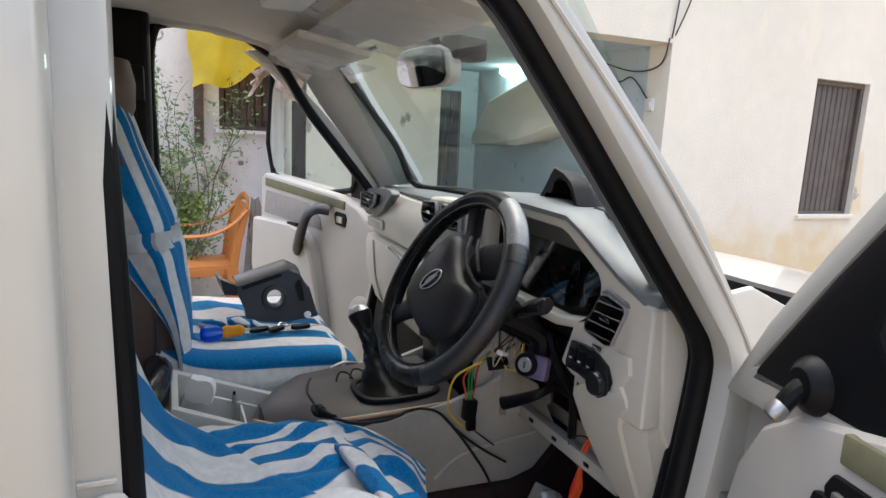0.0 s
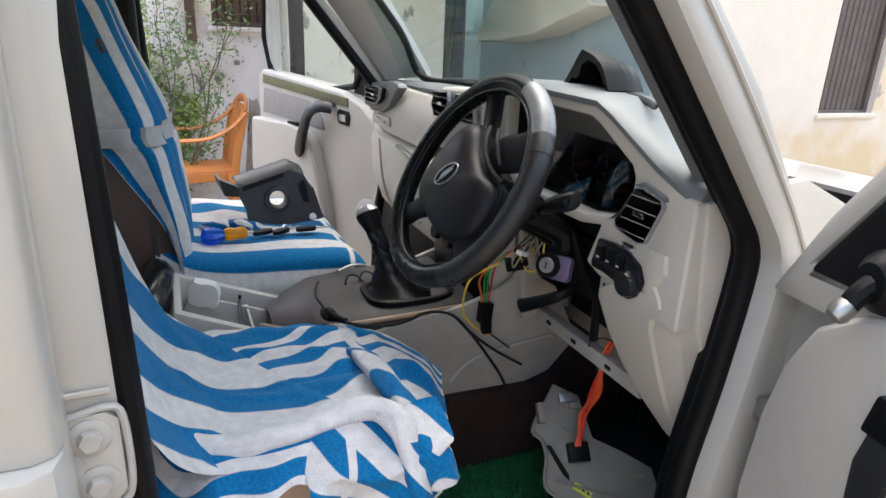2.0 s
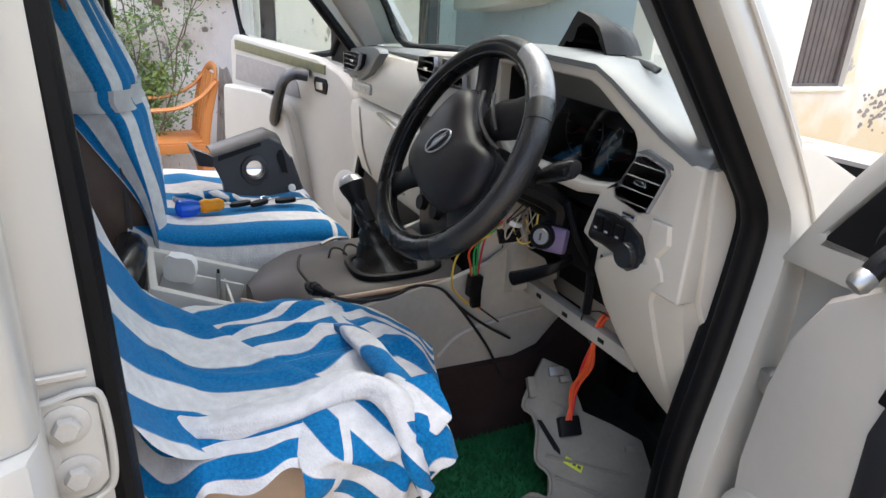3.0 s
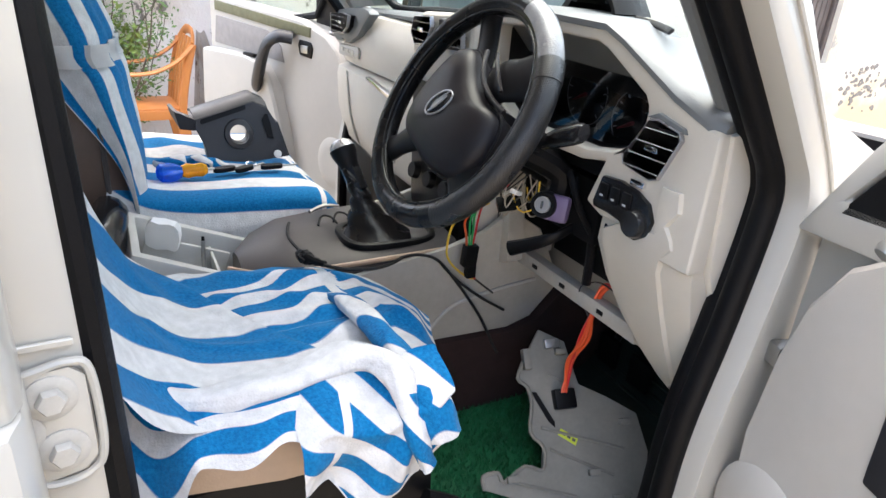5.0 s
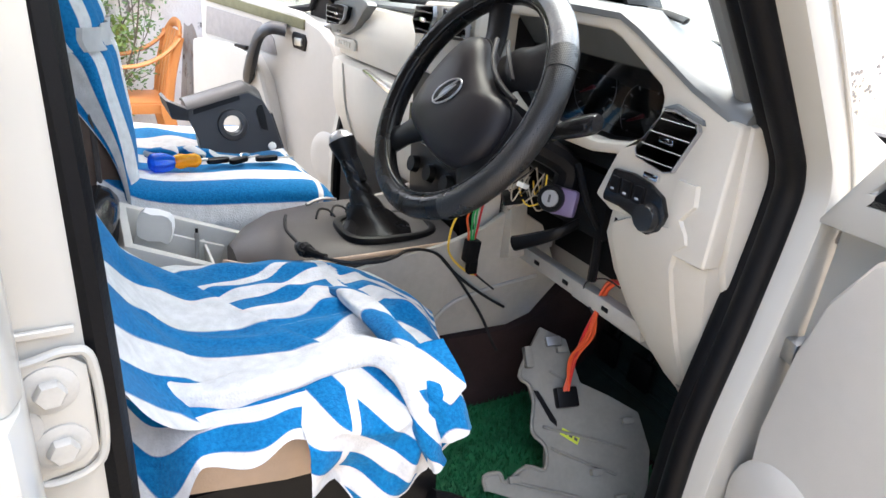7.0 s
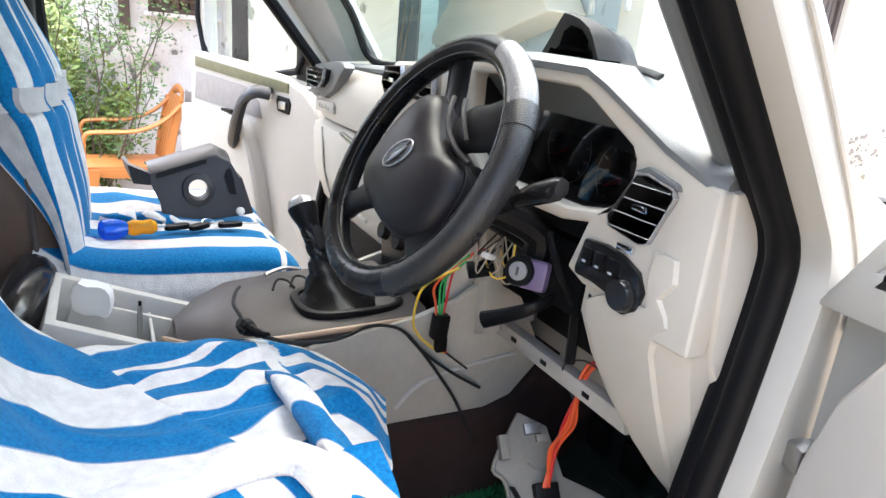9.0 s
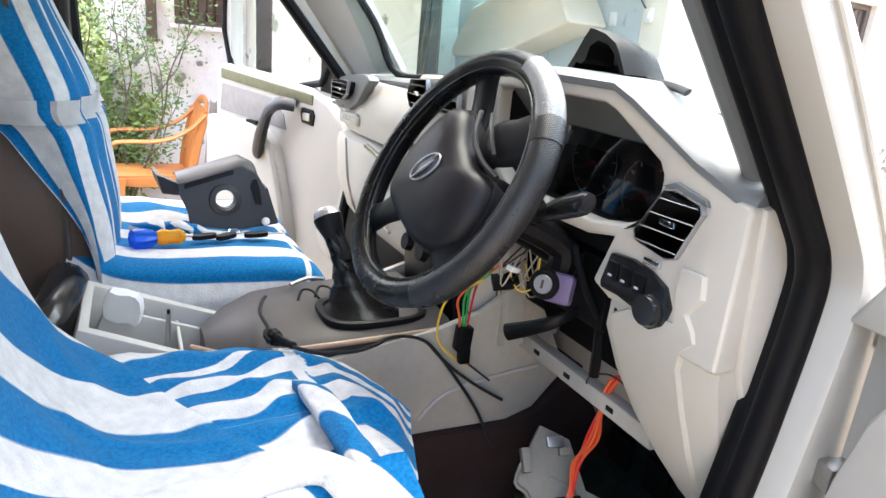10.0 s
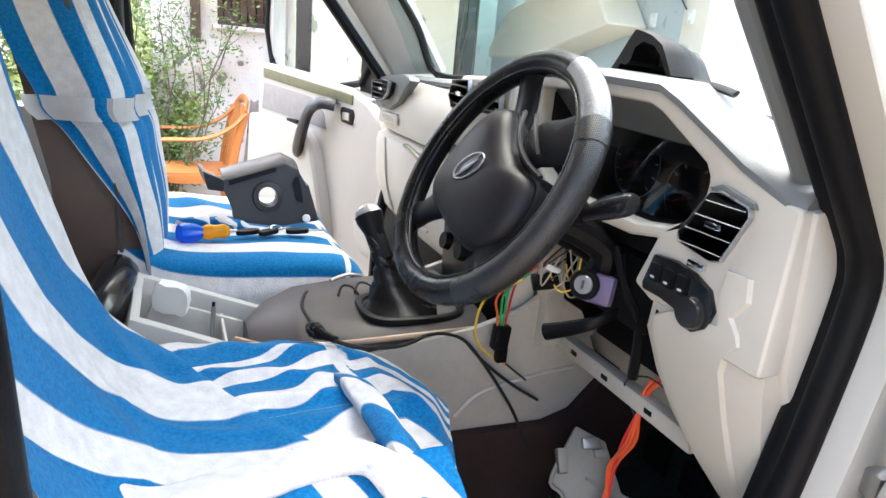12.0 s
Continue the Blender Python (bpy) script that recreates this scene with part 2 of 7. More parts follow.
DIALW = material("pale_dial_print", (0.55, 0.57, 0.6), 0.5)
LAMP = bpy.data.materials.new("glowing_lamp")
LAMP.use_nodes = True
LAMP.node_tree.nodes["Principled BSDF"].inputs["Emission Color"].default_value = (0.75, 1, 0.95, 1)
LAMP.node_tree.nodes["Principled BSDF"].inputs["Emission Strength"].default_value = 14


# ---- modelling helpers
def part(name, bm, mat, parent=None, label="", smooth=35, at=None):
    """Links a bmesh as one mesh object, under a thing or a part."""
    me = bpy.data.meshes.new(name)
    bmesh.ops.recalc_face_normals(bm, faces=bm.faces)
    bm.to_mesh(me)
    bm.free()
    me.materials.append(mat)
    if smooth:
        for f in me.polygons:
            f.use_smooth = True
        me.set_sharp_from_angle(angle=radians(smooth))
    ob = new(name, me)
    if at is not None:
        ob.matrix_world = at
    if parent is not None:
        ob.parent = parent
    if label:
        tagged(ob, label)
    if mat in (GLASS, SCREEN, FILM, PLASTICWRAP, CLUSTERGLASS):
        ob.visible_shadow = False
    return ob


def thing(name, label, category, group="", kind="", at=None):
    ob = new(name)
    ob.empty_display_size = 0.05
    if at is not None:
        ob.matrix_world = at
    return tagged(ob, label, category, group, kind)


def block(lo, hi, bevel=0.0, seg=2, bm=None, m=None):
    b = bmesh.new()
    lo, hi = Vector(lo), Vector(hi)
    c = (lo + hi) / 2
    s = hi - lo
    bmesh.ops.create_cube(b, size=1, matrix=Matrix.Translation(c) @ Matrix.Diagonal((s.x, s.y, s.z, 1)))
    if bevel:
        bmesh.ops.bevel(b, geom=b.edges[:], offset=bevel, segments=seg, affect="EDGES", profile=0.6)
    if m is not None:
        bmesh.ops.transform(b, matrix=m, verts=b.verts)
    return join(bm, b)


def join(bm, b):
    if bm is None:
        return b
    me = bpy.data.meshes.new("tmp")
    b.to_mesh(me)
    b.free()
    bm.from_mesh(me)
    bpy.data.meshes.remove(me)
    return bm


def spot(axis, a, b, c):
    """A point from two in-plane coordinates and the height along the axis."""
    return {"x": (c, a, b), "y": (a, c, b), "z": (a, b, c)}[axis]


def prism(poly, axis, lo, hi, bevel=0.0, seg=2, holes=(), bm=None, m=None):
    """An outline (with holes) pushed out along an axis, with rounded edges."""
    b = bmesh.new()
    loops = []
    for loop in (poly, *holes):
        vs = [b.verts.new(spot(axis, p[0], p[1], lo)) for p in loop]
        loops += [b.edges.new((vs[i], vs[(i + 1) % len(vs)])) for i in range(len(vs))]
    if holes:
        bmesh.ops.triangle_fill(b, edges=loops, use_beauty=True, use_dissolve=True)
    else:
        b.faces.new(b.verts[:])
    ext = bmesh.ops.extrude_face_region(b, geom=b.faces[:])
    mv = [g for g in ext["geom"] if isinstance(g, bmesh.types.BMVert)]
    bmesh.ops.translate(b, verts=mv, vec=Vector(spot(axis, 0, 0, hi - lo)))
    bmesh.ops.recalc_face_normals(b, faces=b.faces)
    if bevel:
        sharp = [e for e in b.edges if len(e.link_faces) == 2 and e.calc_face_angle(0) > 0.6]
        bmesh.ops.bevel(b, geom=sharp, offset=bevel, segments=seg, affect="EDGES", profile=0.6)
    if m is not None:
        bmesh.ops.transform(b, matrix=m, verts=b.verts)
    return join(bm, b)


def smooth_path(pts, n=6, closed=False):
    """Points of a rounded curve through the given points."""
    P = [Vector(p) for p in pts]
    k = len(P)
    out = []
    for i in range(k if closed else k - 1):
        p0 = P[(i - 1) % k] if closed or i else P[0]
        p1, p2 = P[i], P[(i + 1) % k]
        p3 = P[(i + 2) % k] if closed or i + 2 < k else P[-1]
        for j in range(n):
            t = j / n
            out.append(0.5 * (2 * p1 + (p2 - p0) * t + (2 * p0 - 5 * p1 + 4 * p2 - p3) * t * t + (3 * p1 - p0 - 3 * p2 + p3) * t ** 3))
    if not closed:
        out.append(P[-1])
    return out


def tube(pts, radius, sides=8, n=6, closed=False, flat=1.0, side=None, bm=None):
    """A round (or flattened) bar along a rounded path; radius may vary along it."""
    path = smooth_path(pts, n, closed) if n > 1 else [Vector(p) for p in pts]
    b = bmesh.new()
    rings = []
    k = len(path)
    up = Vector(side) if side else None
    prev = None
    for i, p in enumerate(path):
        a = path[(i + 1) % k] if closed or i + 1 < k else p
        c = path[i - 1] if closed or i else p
        d = (a - c).normalized()
        if up is not None:
            x = (up - d * up.dot(d)).normalized()
        elif prev is None:
            x = d.orthogonal().normalized()
        else:
            x = (prev - d * prev.dot(d)).normalized()
        prev = x
        y = d.cross(x)
        r = radius if not callable(radius) else radius(i / max(1, k - 1))
        rings.append([b.verts.new(p + x * (r * math.cos(2 * math.pi * j / sides)) + y * (r * flat * math.sin(2 * math.pi * j / sides))) for j in range(sides)])
    for i in range(k if closed else k - 1):
        r0, r1 = rings[i], rings[(i + 1) % k]
        for j in range(sides):
            b.faces.new((r0[j], r0[(j + 1) % sides], r1[(j + 1) % sides], r1[j]))
    if not closed:
        b.faces.new(rings[0])
        b.faces.new(rings[-1])
    return join(bm, b)


def loft(rings, caps=True, closed_u=True, bm=None):
    """A skin over cross-sections that have the same number of points."""
    b = bmesh.new()
    R = [[b.verts.new(p) for p in ring] for ring in rings]
    n = len(R[0])
    for r0, r1 in zip(R, R[1:]):
        for j in range(n if closed_u else n - 1):
            b.faces.new((r0[j], r0[(j + 1) % n], r1[(j + 1) % n], r1[j]))
    if caps and closed_u:
        b.faces.new(R[0])
        b.faces.new(R[-1])
    return join(bm, b)


def spun(profile, steps=24, m=None, bm=None):
    """A profile of (radius, height) turned about z."""
    b = bmesh.new()
    R = []
    for r, h in profile:
        R.append([b.verts.new((r * math.cos(2 * math.pi * i / steps), r * math.sin(2 * math.pi * i / steps), h)) for i in range(steps)])
    for r0, r1 in zip(R, R[1:]):
        for j in range(steps):
            b.faces.new((r0[j], r0[(j + 1) % steps], r1[(j + 1) % steps], r1[j]))
    b.faces.new(R[0])
    b.faces.new(R[-1])
    bmesh.ops.remove_doubles(b, verts=b.verts, dist=1e-6)
    if m is not None:
        bmesh.ops.transform(b, matrix=m, verts=b.verts)
    return join(bm, b)


def aim(origin, axis, up=(0, 0, 1)):
    """A pose whose z runs along the axis."""
    z = Vector(axis).normalized()
    x = Vector(up).cross(z)
    x = x.normalized() if x.length > 1e-4 else z.orthogonal().normalized()
    y = z.cross(x)
    m = Matrix((x, y, z)).transposed().to_4x4()
    return Matrix.Translation(origin) @ m


def sheet(fn, nu, nv, weave=None, thick=0.0):
    """A cloth over a grid of (u, v) in 0..1, with a woven coordinate per corner."""
    b = bmesh.new()
    uvl = b.loops.layers.uv.new("weave")
    V = [[b.verts.new(fn(i / nu, j / nv)) for j in range(nv + 1)] for i in range(nu + 1)]
    for i in range(nu):
        for j in range(nv):
            f = b.faces.new((V[i][j], V[i + 1][j], V[i + 1][j + 1], V[i][j + 1]))
            if weave:
                for lp, (a, c) in zip(f.loops, ((i, j), (i + 1, j), (i + 1, j + 1), (i, j + 1))):
                    lp[uvl].uv = weave(a / nu, c / nv)
    if thick:
        bmesh.ops.solidify(b, geom=b.faces[:], thickness=thick)
    return b


def sstep(a, b, x):
    t = min(1.0, max(0.0, (x - a) / (b - a)))
    return t * t * (3 - 2 * t)


def bell(x, c, w):
    return math.exp(-((x - c) / w) ** 2)


# ---- the yard: ground and houses
def wall(name, poly, axis, lo, hi, mat, holes=(), label=""):
    return tagged(part(name, prism(poly, axis, lo, hi, holes=holes), mat, None, label, smooth=0), kind="structure")


def rect(x0, x1, z0, z1):
    return [(x0, z0), (x1, z0), (x1, z1), (x0, z1)]


gb = bmesh.new()
bmesh.ops.create_grid(gb, x_segments=80, y_segments=80, size=1)
for v in gb.verts:
    v.co.x = math.copysign(abs(v.co.x) ** 2.2, v.co.x) * 90
    v.co.y = math.copysign(abs(v.co.y) ** 2.2, v.co.y) * 90
    v.co.z = 0.05 * noise.noise(v.co * 0.6) + 0.10 * sstep(2.2, 3.6, v.co.y) - 0.03
tagged(part("ground", gb, SOIL, None, "dry brown soil strewn with leaf litter"), kind="structure")

wall("wall_front", [(2.84, 0), (9.5, 0), (9.5, 4.2), (0.6, 4.2), (0.6, 2.33), (2.84, 2.33)], "y", 2.5, 2.74, WALL_CREAM,
     [rect(4.47, 5.17, 1.0, 2.2)], "cream plaster house wall with ochre damp stains")
wall("wall_porch_side", rect(2.74, 5.9, 0, 2.33), "x", 2.843, 3.05, WALL_BLUE, (), "blue-grey painted porch wall with loose wiring")
wall("wall_porch_back", rect(1.3, 2.84, 0, 2.33), "y", 5.75, 5.9, WALL_BLUE, [rect(2.1, 2.62, 0, 2.1)], "blue-grey painted wall at the back of the porch")
wall("wall_porch_left", rect(4.18, 5.75, 0, 2.33), "x", 1.45, 1.6, WALL_BLUE, (), "blue-grey painted side wall of the porch")
wall("wall_cream", rect(0.28, 1.6, 0, 4.2), "y", 3.98, 4.18, WALL_YARD, (), "patchy pale cream plaster wall")
wall("porch_slab", rect(0.6, 3.05, 2.33, 2.5), "y", 2.743, 5.9, WALL_BLUE, (), "blue-grey underside of the porch roof")
wall("wall_shutters", rect(-0.72, 0.28, 0, 4.2), "y", 4.4, 4.6, WALL_WHITE, [rect(-0.25, 0.22, 1.52, 2.25)], "flaking whitewashed wall round a shuttered window")
wall("wall_return", rect(3.98, 4.6, 0, 4.2), "x", 0.283, 0.40, WALL_WHITE, (), "flaking whitewashed return of the wall")
wall("wall_far", rect(-9.0, 3.0, 0, 3.6), "y", 8.2, 8.4, WALL_WHITE, [rect(-1.35, -0.95, 1.3, 2.4)], "far whitewashed wall beyond the garden")
# unseen wall, added to close the open side behind the camera
wall("wall_behind", rect(-14, 12, 0, 3.0), "y", -9.2, -9.0, WALL_CREAM, (), "plain plaster wall added out of view behind the camera")


def shutter_window(name, x0, x1, z0, z1, y, slats, mat, label):
    t = thing(name, label, "window", kind="structure")
    fr = prism(rect(x0 - 0.035, x1 + 0.035, z0 - 0.035, z1 + 0.035), "y", y - 0.01, y + 0.07, 0.006, 1, [rect(x0 + 0.012, x1 - 0.012, z0 + 0.012, z1 - 0.012)])
    part("window_frame", fr, mat, t, smooth=0)
    w = (x1 - x0 - 0.03) / slats
    for i in range(slats):
        a = x0 + 0.015 + i * w
        part("slat", prism([(a, y + 0.035), (a + w * 0.15, y + 0.018), (a + w * 0.85, y + 0.018), (a + w, y + 0.035), (a + w, y + 0.05), (a, y + 0.05)], "z", z0, z1), mat, t, smooth=0)
    return t


w1 = shutter_window("window_1", 4.50, 5.14, 1.03, 2.17, 2.56, 9, SLAT, "brown ribbed steel shutter in a plain wall opening")
part("window_sill", block((4.44, 2.47, 0.985), (5.2, 2.6, 1.02), 0.006), WALL_CREAM, w1)
part("rust_stain", prism([(5.172, 1.04), (5.30, 1.06), (5.26, 1.35), (5.23, 1.62), (5.185, 1.60)], "y", 2.496, 2.499), WALL_OCHRE, w1, "ochre rust stain beside the opening", smooth=0)
FLAKE = material("bare_grey_render", (0.30, 0.27, 0.24), 0.9, 0, 0.3, 30, 0.5, 200)
fl = bmesh.new()
rf = random.Random(31)
for k in range(70):
    cx, cz = rf.gauss(5.85, 0.24), rf.gauss(0.86, 0.15)
    rad0 = rf.uniform(0.008, 0.035)
    n = rf.randint(6, 9)
    fl = prism([(cx + rad0 * rf.uniform(0.5, 1.3) * math.cos(6.283 * i / n), cz + rad0 * rf.uniform(0.4, 1.0) * math.sin(6.283 * i / n)) for i in range(n)], "y", 2.4955 - 0.00002 * k, 2.499, bm=fl)
tagged(part("flaked_paint", fl, FLAKE, w1, "patches of flaked limewash baring grey render", smooth=0), kind="stuff")
w2 = shutter_window("window_2", -0.22, 0.19, 1.55, 2.22, 4.44, 6, SHUTTER, "weathered brown wooden shutters in a whitewashed wall")
part("window_sill", block((-0.29, 4.33, 1.49), (0.26, 4.42, 1.525), 0.01), WALL_WHITE, w2)
for i in range(5):
    part("bar", tube([(-0.2, 4.41, 1.62 + i * 0.11), (0.17, 4.41, 1.62 + i * 0.11)], 0.006, 6, 1), SHUTTER, w2)
w3 = shutter_window("window_3", -1.33, -0.97, 1.33, 2.37, 8.25, 4, SHUTTER, "dark wooden window in a far whitewashed wall")
part("jamb", block((-0.45, 4.34, 1.38), (-0.375, 4.398, 2.7), 0.008), SHUTTER, w2, "dark weathered timber jamb")
door1 = thing("door_1", "dark slate-painted plank door at the porch back", "door", kind="structure")
for i in range(4):
    part("plank", block((2.105 + i * 0.128, 5.76, 0.0), (2.105 + i * 0.128 + 0.122, 5.80, 2.09), 0.004, 1), DOORBLUE, door1, smooth=0)
part("door_rail", block((2.11, 5.745, 1.0), (2.61, 5.77, 1.1), 0.004, 1), DOORBLUE, door1)
canes = thing("cane_bundle", "bundle of dry canes leaning in the porch", "canes")
rnd = random.Random(4)
for i in range(16):
    x = 1.95 + 0.035 * i + rnd.uniform(-0.02, 0.02)
    part("cane", tube([(x, 5.55 + rnd.uniform(-0.1, 0.05), 0), (x + rnd.uniform(-0.06, 0.1), 5.66, 1.0), (x + rnd.uniform(-0.12, 0.2), 5.72, rnd.uniform(1.5, 2.1))], 0.007, 5, 4), CANE, canes)
stair = thing("staircase", "pale plastered underside of a concrete staircase in the porch", "staircase", kind="structure")
part("soffit", prism([(5.07, 1.48), (5.08, 1.58), (4.72, 1.94), (3.95, 2.12), (3.40, 2.15), (3.10, 1.80), (3.975, 1.57), (4.6, 1.50)], "x", 2.45, 2.838, 0.03, 3), WALL_CREAM, stair)
lampt = thing("porch_lamp", "small glowing white lamp on the porch wall", "lamp")
part("bulb", spun([(0.0, 0.05), (0.035, 0.04), (0.05, 0.0), (0.035, -0.04), (0.018, -0.06), (0.018, -0.09), (0.0, -0.09)], 16, aim((2.74, 4.86, 2.285), (-1, 0, 0)) @ Matrix.Scale(1.5, 4)), LAMP, lampt)
part("holder", spun([(0.0, 0.0), (0.024, 0.0), (0.03, 0.03), (0.0, 0.03)], 16, aim((2.84, 4.86, 2.285), (-1, 0, 0))), WHITEPL, lampt)
for (y, z) in ((2.66, 1.88), (3.05, 1.86)):
    so = thing("wall_socket", "white plastic wall socket with a hanging wire", "socket", "porch sockets")
    part("plate", block((2.815, y - 0.03, z - 0.05), (2.842, y + 0.03, z + 0.05), 0.006), WHITEPL, so)
    part("switch", block((2.806, y - 0.012, z - 0.02), (2.816, y + 0.012, z + 0.02), 0.003), WHITEPL, so)
cab = thing("wiring", "loose black wiring strung across the porch wall", "wiring")
for pts in ([(2.80, 2.49, 2.36), (2.83, 2.6, 2.18), (2.82, 2.9, 2.15), (2.82, 3.4, 2.28)], [(2.82, 3.5, 2.25), (2.82, 3.1, 2.08), (2.82, 2.9, 2.1), (2.82, 2.7, 1.93)],
            [(2.86, 2.48, 2.9), (2.84, 2.48, 2.6), (2.82, 2.49, 2.36)], [(3.2, 2.47, 3.6), (2.98, 2.47, 2.75), (2.84, 2.48, 2.38)]):
    part("wire", tube(pts, 0.006, 6, 8), WIRES["black"], cab)

ye = thing("yellow_sheet", "bright yellow plastic sheet draped over a window awning", "sheet")
part("fold", sheet(lambda u, v: (-0.47 + 0.74 * u + 0.05 * v * (u - 0.3) + 0.02 * math.sin(9 * v), 4.28 - 0.26 * v + 0.05 * math.sin(12 * u + 3 * v), 2.66 - (0.83 - 0.44 * u * u) * v + 0.025 * math.sin(13 * u) * v + 0.02 * noise.noise(Vector((u * 5, v * 5, 0)))), 40, 26, None, 0.004), YELLOWCL, ye)


# ---- plants
def leafy(name, label, base, height, spread, stems, leaves, mat, seed, leaf=0.04):
    """A shrub of wandering, forking branches with leaves in loose sprays along the twigs."""
    r = random.Random(seed)
    t = thing(name, label, "shrub")
    lb = bmesh.new()
    wood = bmesh.new()

    def spray(c, n):
        for _ in range(n):
            d = Vector((r.gauss(0, 1), r.gauss(0, 1), r.gauss(0.1, 0.6))).normalized()
            e = d.orthogonal().normalized()
            c2 = c + Vector((r.gauss(0, 1), r.gauss(0, 1), r.gauss(0, 1))) * leaf * 1.1
            L1 = leaf * r.uniform(0.6, 1.4)
            q = [lb.verts.new(c2 + o) for o in (d * 0, d * L1 * 0.45 + e * L1 * 0.24, d * L1, d * L1 * 0.45 - e * L1 * 0.24)]
            lb.faces.new(q)

    def branch(p, d, length, radius, depth):
        nonlocal wood
        pts = [p]
        for i in range(4):
            d = (d + Vector((r.gauss(0, 0.22), r.gauss(0, 0.22), r.gauss(0.05, 0.12)))).normalized()
            pts.append(pts[-1] + d * length / 4)
            if depth < 2 or i > 0:
                spray(pts[-1] + Vector((r.gauss(0, 1), r.gauss(0, 1), r.gauss(0, 1))) * 0.03, leaves // (2 if depth == 0 else 1))
        wood = tube(pts, lambda q: radius * (1 - 0.6 * q), 5, 3, bm=wood)
        if depth:
            for i in (1, 2, 3, 4):
                side = Vector((r.gauss(0, 0.8), r.gauss(0, 0.8), r.uniform(0.3, 1.6))).normalized()
                branch(pts[i], (d * 0.5 + side).normalized(), length * r.uniform(0.35, 0.55), radius * 0.5, depth - 1)

    for _ in range(stems):
        a = r.uniform(0, 6.28)
        lean = spread / height
        branch(Vector((base[0] + r.uniform(-0.04, 0.04), base[1] + r.uniform(-0.04, 0.04), base[2])), Vector((math.cos(a) * lean, math.sin(a) * lean, 1)).normalized(), height * r.uniform(0.6, 0.95), 0.011, 2)
    part("trunk", wood, BARK, t)
    part("crown", lb, mat, t, smooth=0)
    return t


leafy("shrub", "thin branching shrub with sparse olive-green leaves beside the wall", (-0.66, 4.0, 0.05), 1.55, 0.16, 5, 11, LEAF, 3, 0.034)
leafy("shrub", "yellow-green shrub with broad leaves in the garden", (-1.0, 4.7, 0.05), 1.2, 0.5, 6, 14, LEAF2, 5, 0.06)
leafy("shrub", "yellow-green shrub with broad leaves in the garden", (-1.65, 5.6, 0.05), 1.8, 0.7, 6, 14, LEAF2, 6, 0.08)
leafy("shrub", "low leafy green shrub in the garden", (-1.1, 4.4, 0.05), 0.8, 0.35, 6, 14, LEAF2, 7, 0.05)
leafy("shrub", "bright yellow-green leafy bush low behind the chair", (-0.85, 4.25, 0.05), 0.95, 0.22, 5, 16, LEAF2, 12, 0.05)
leafy("shrub", "tall leafy green shrub in the garden", (-1.0, 6.6, 0.05), 2.3, 0.6, 5, 12, LEAF, 8, 0.07)
lit = bmesh.new()
rl = random.Random(2)
for i in range(500):
    c = Vector((rl.uniform(-1.6, 0.2), rl.uniform(2.6, 4.3), 0))
    c.z = 0.05 * noise.noise(c * 0.6) + 0.10 * sstep(2.2, 3.6, c.y) - 0.018
    a = rl.uniform(0, 6.28)
    d, e = Vector((math.cos(a), math.sin(a), rl.uniform(-.2, .3))) * 0.035, Vector((-math.sin(a), math.cos(a), rl.uniform(-.2, .2))) * 0.014
    lit.faces.new([lit.verts.new(c + o) for o in (-d, e, d, -e)])
tagged(part("leaf_litter", lit, CANE, None, "dry fallen leaves scattered over the soil", smooth=0), category="leaves", kind="stuff")


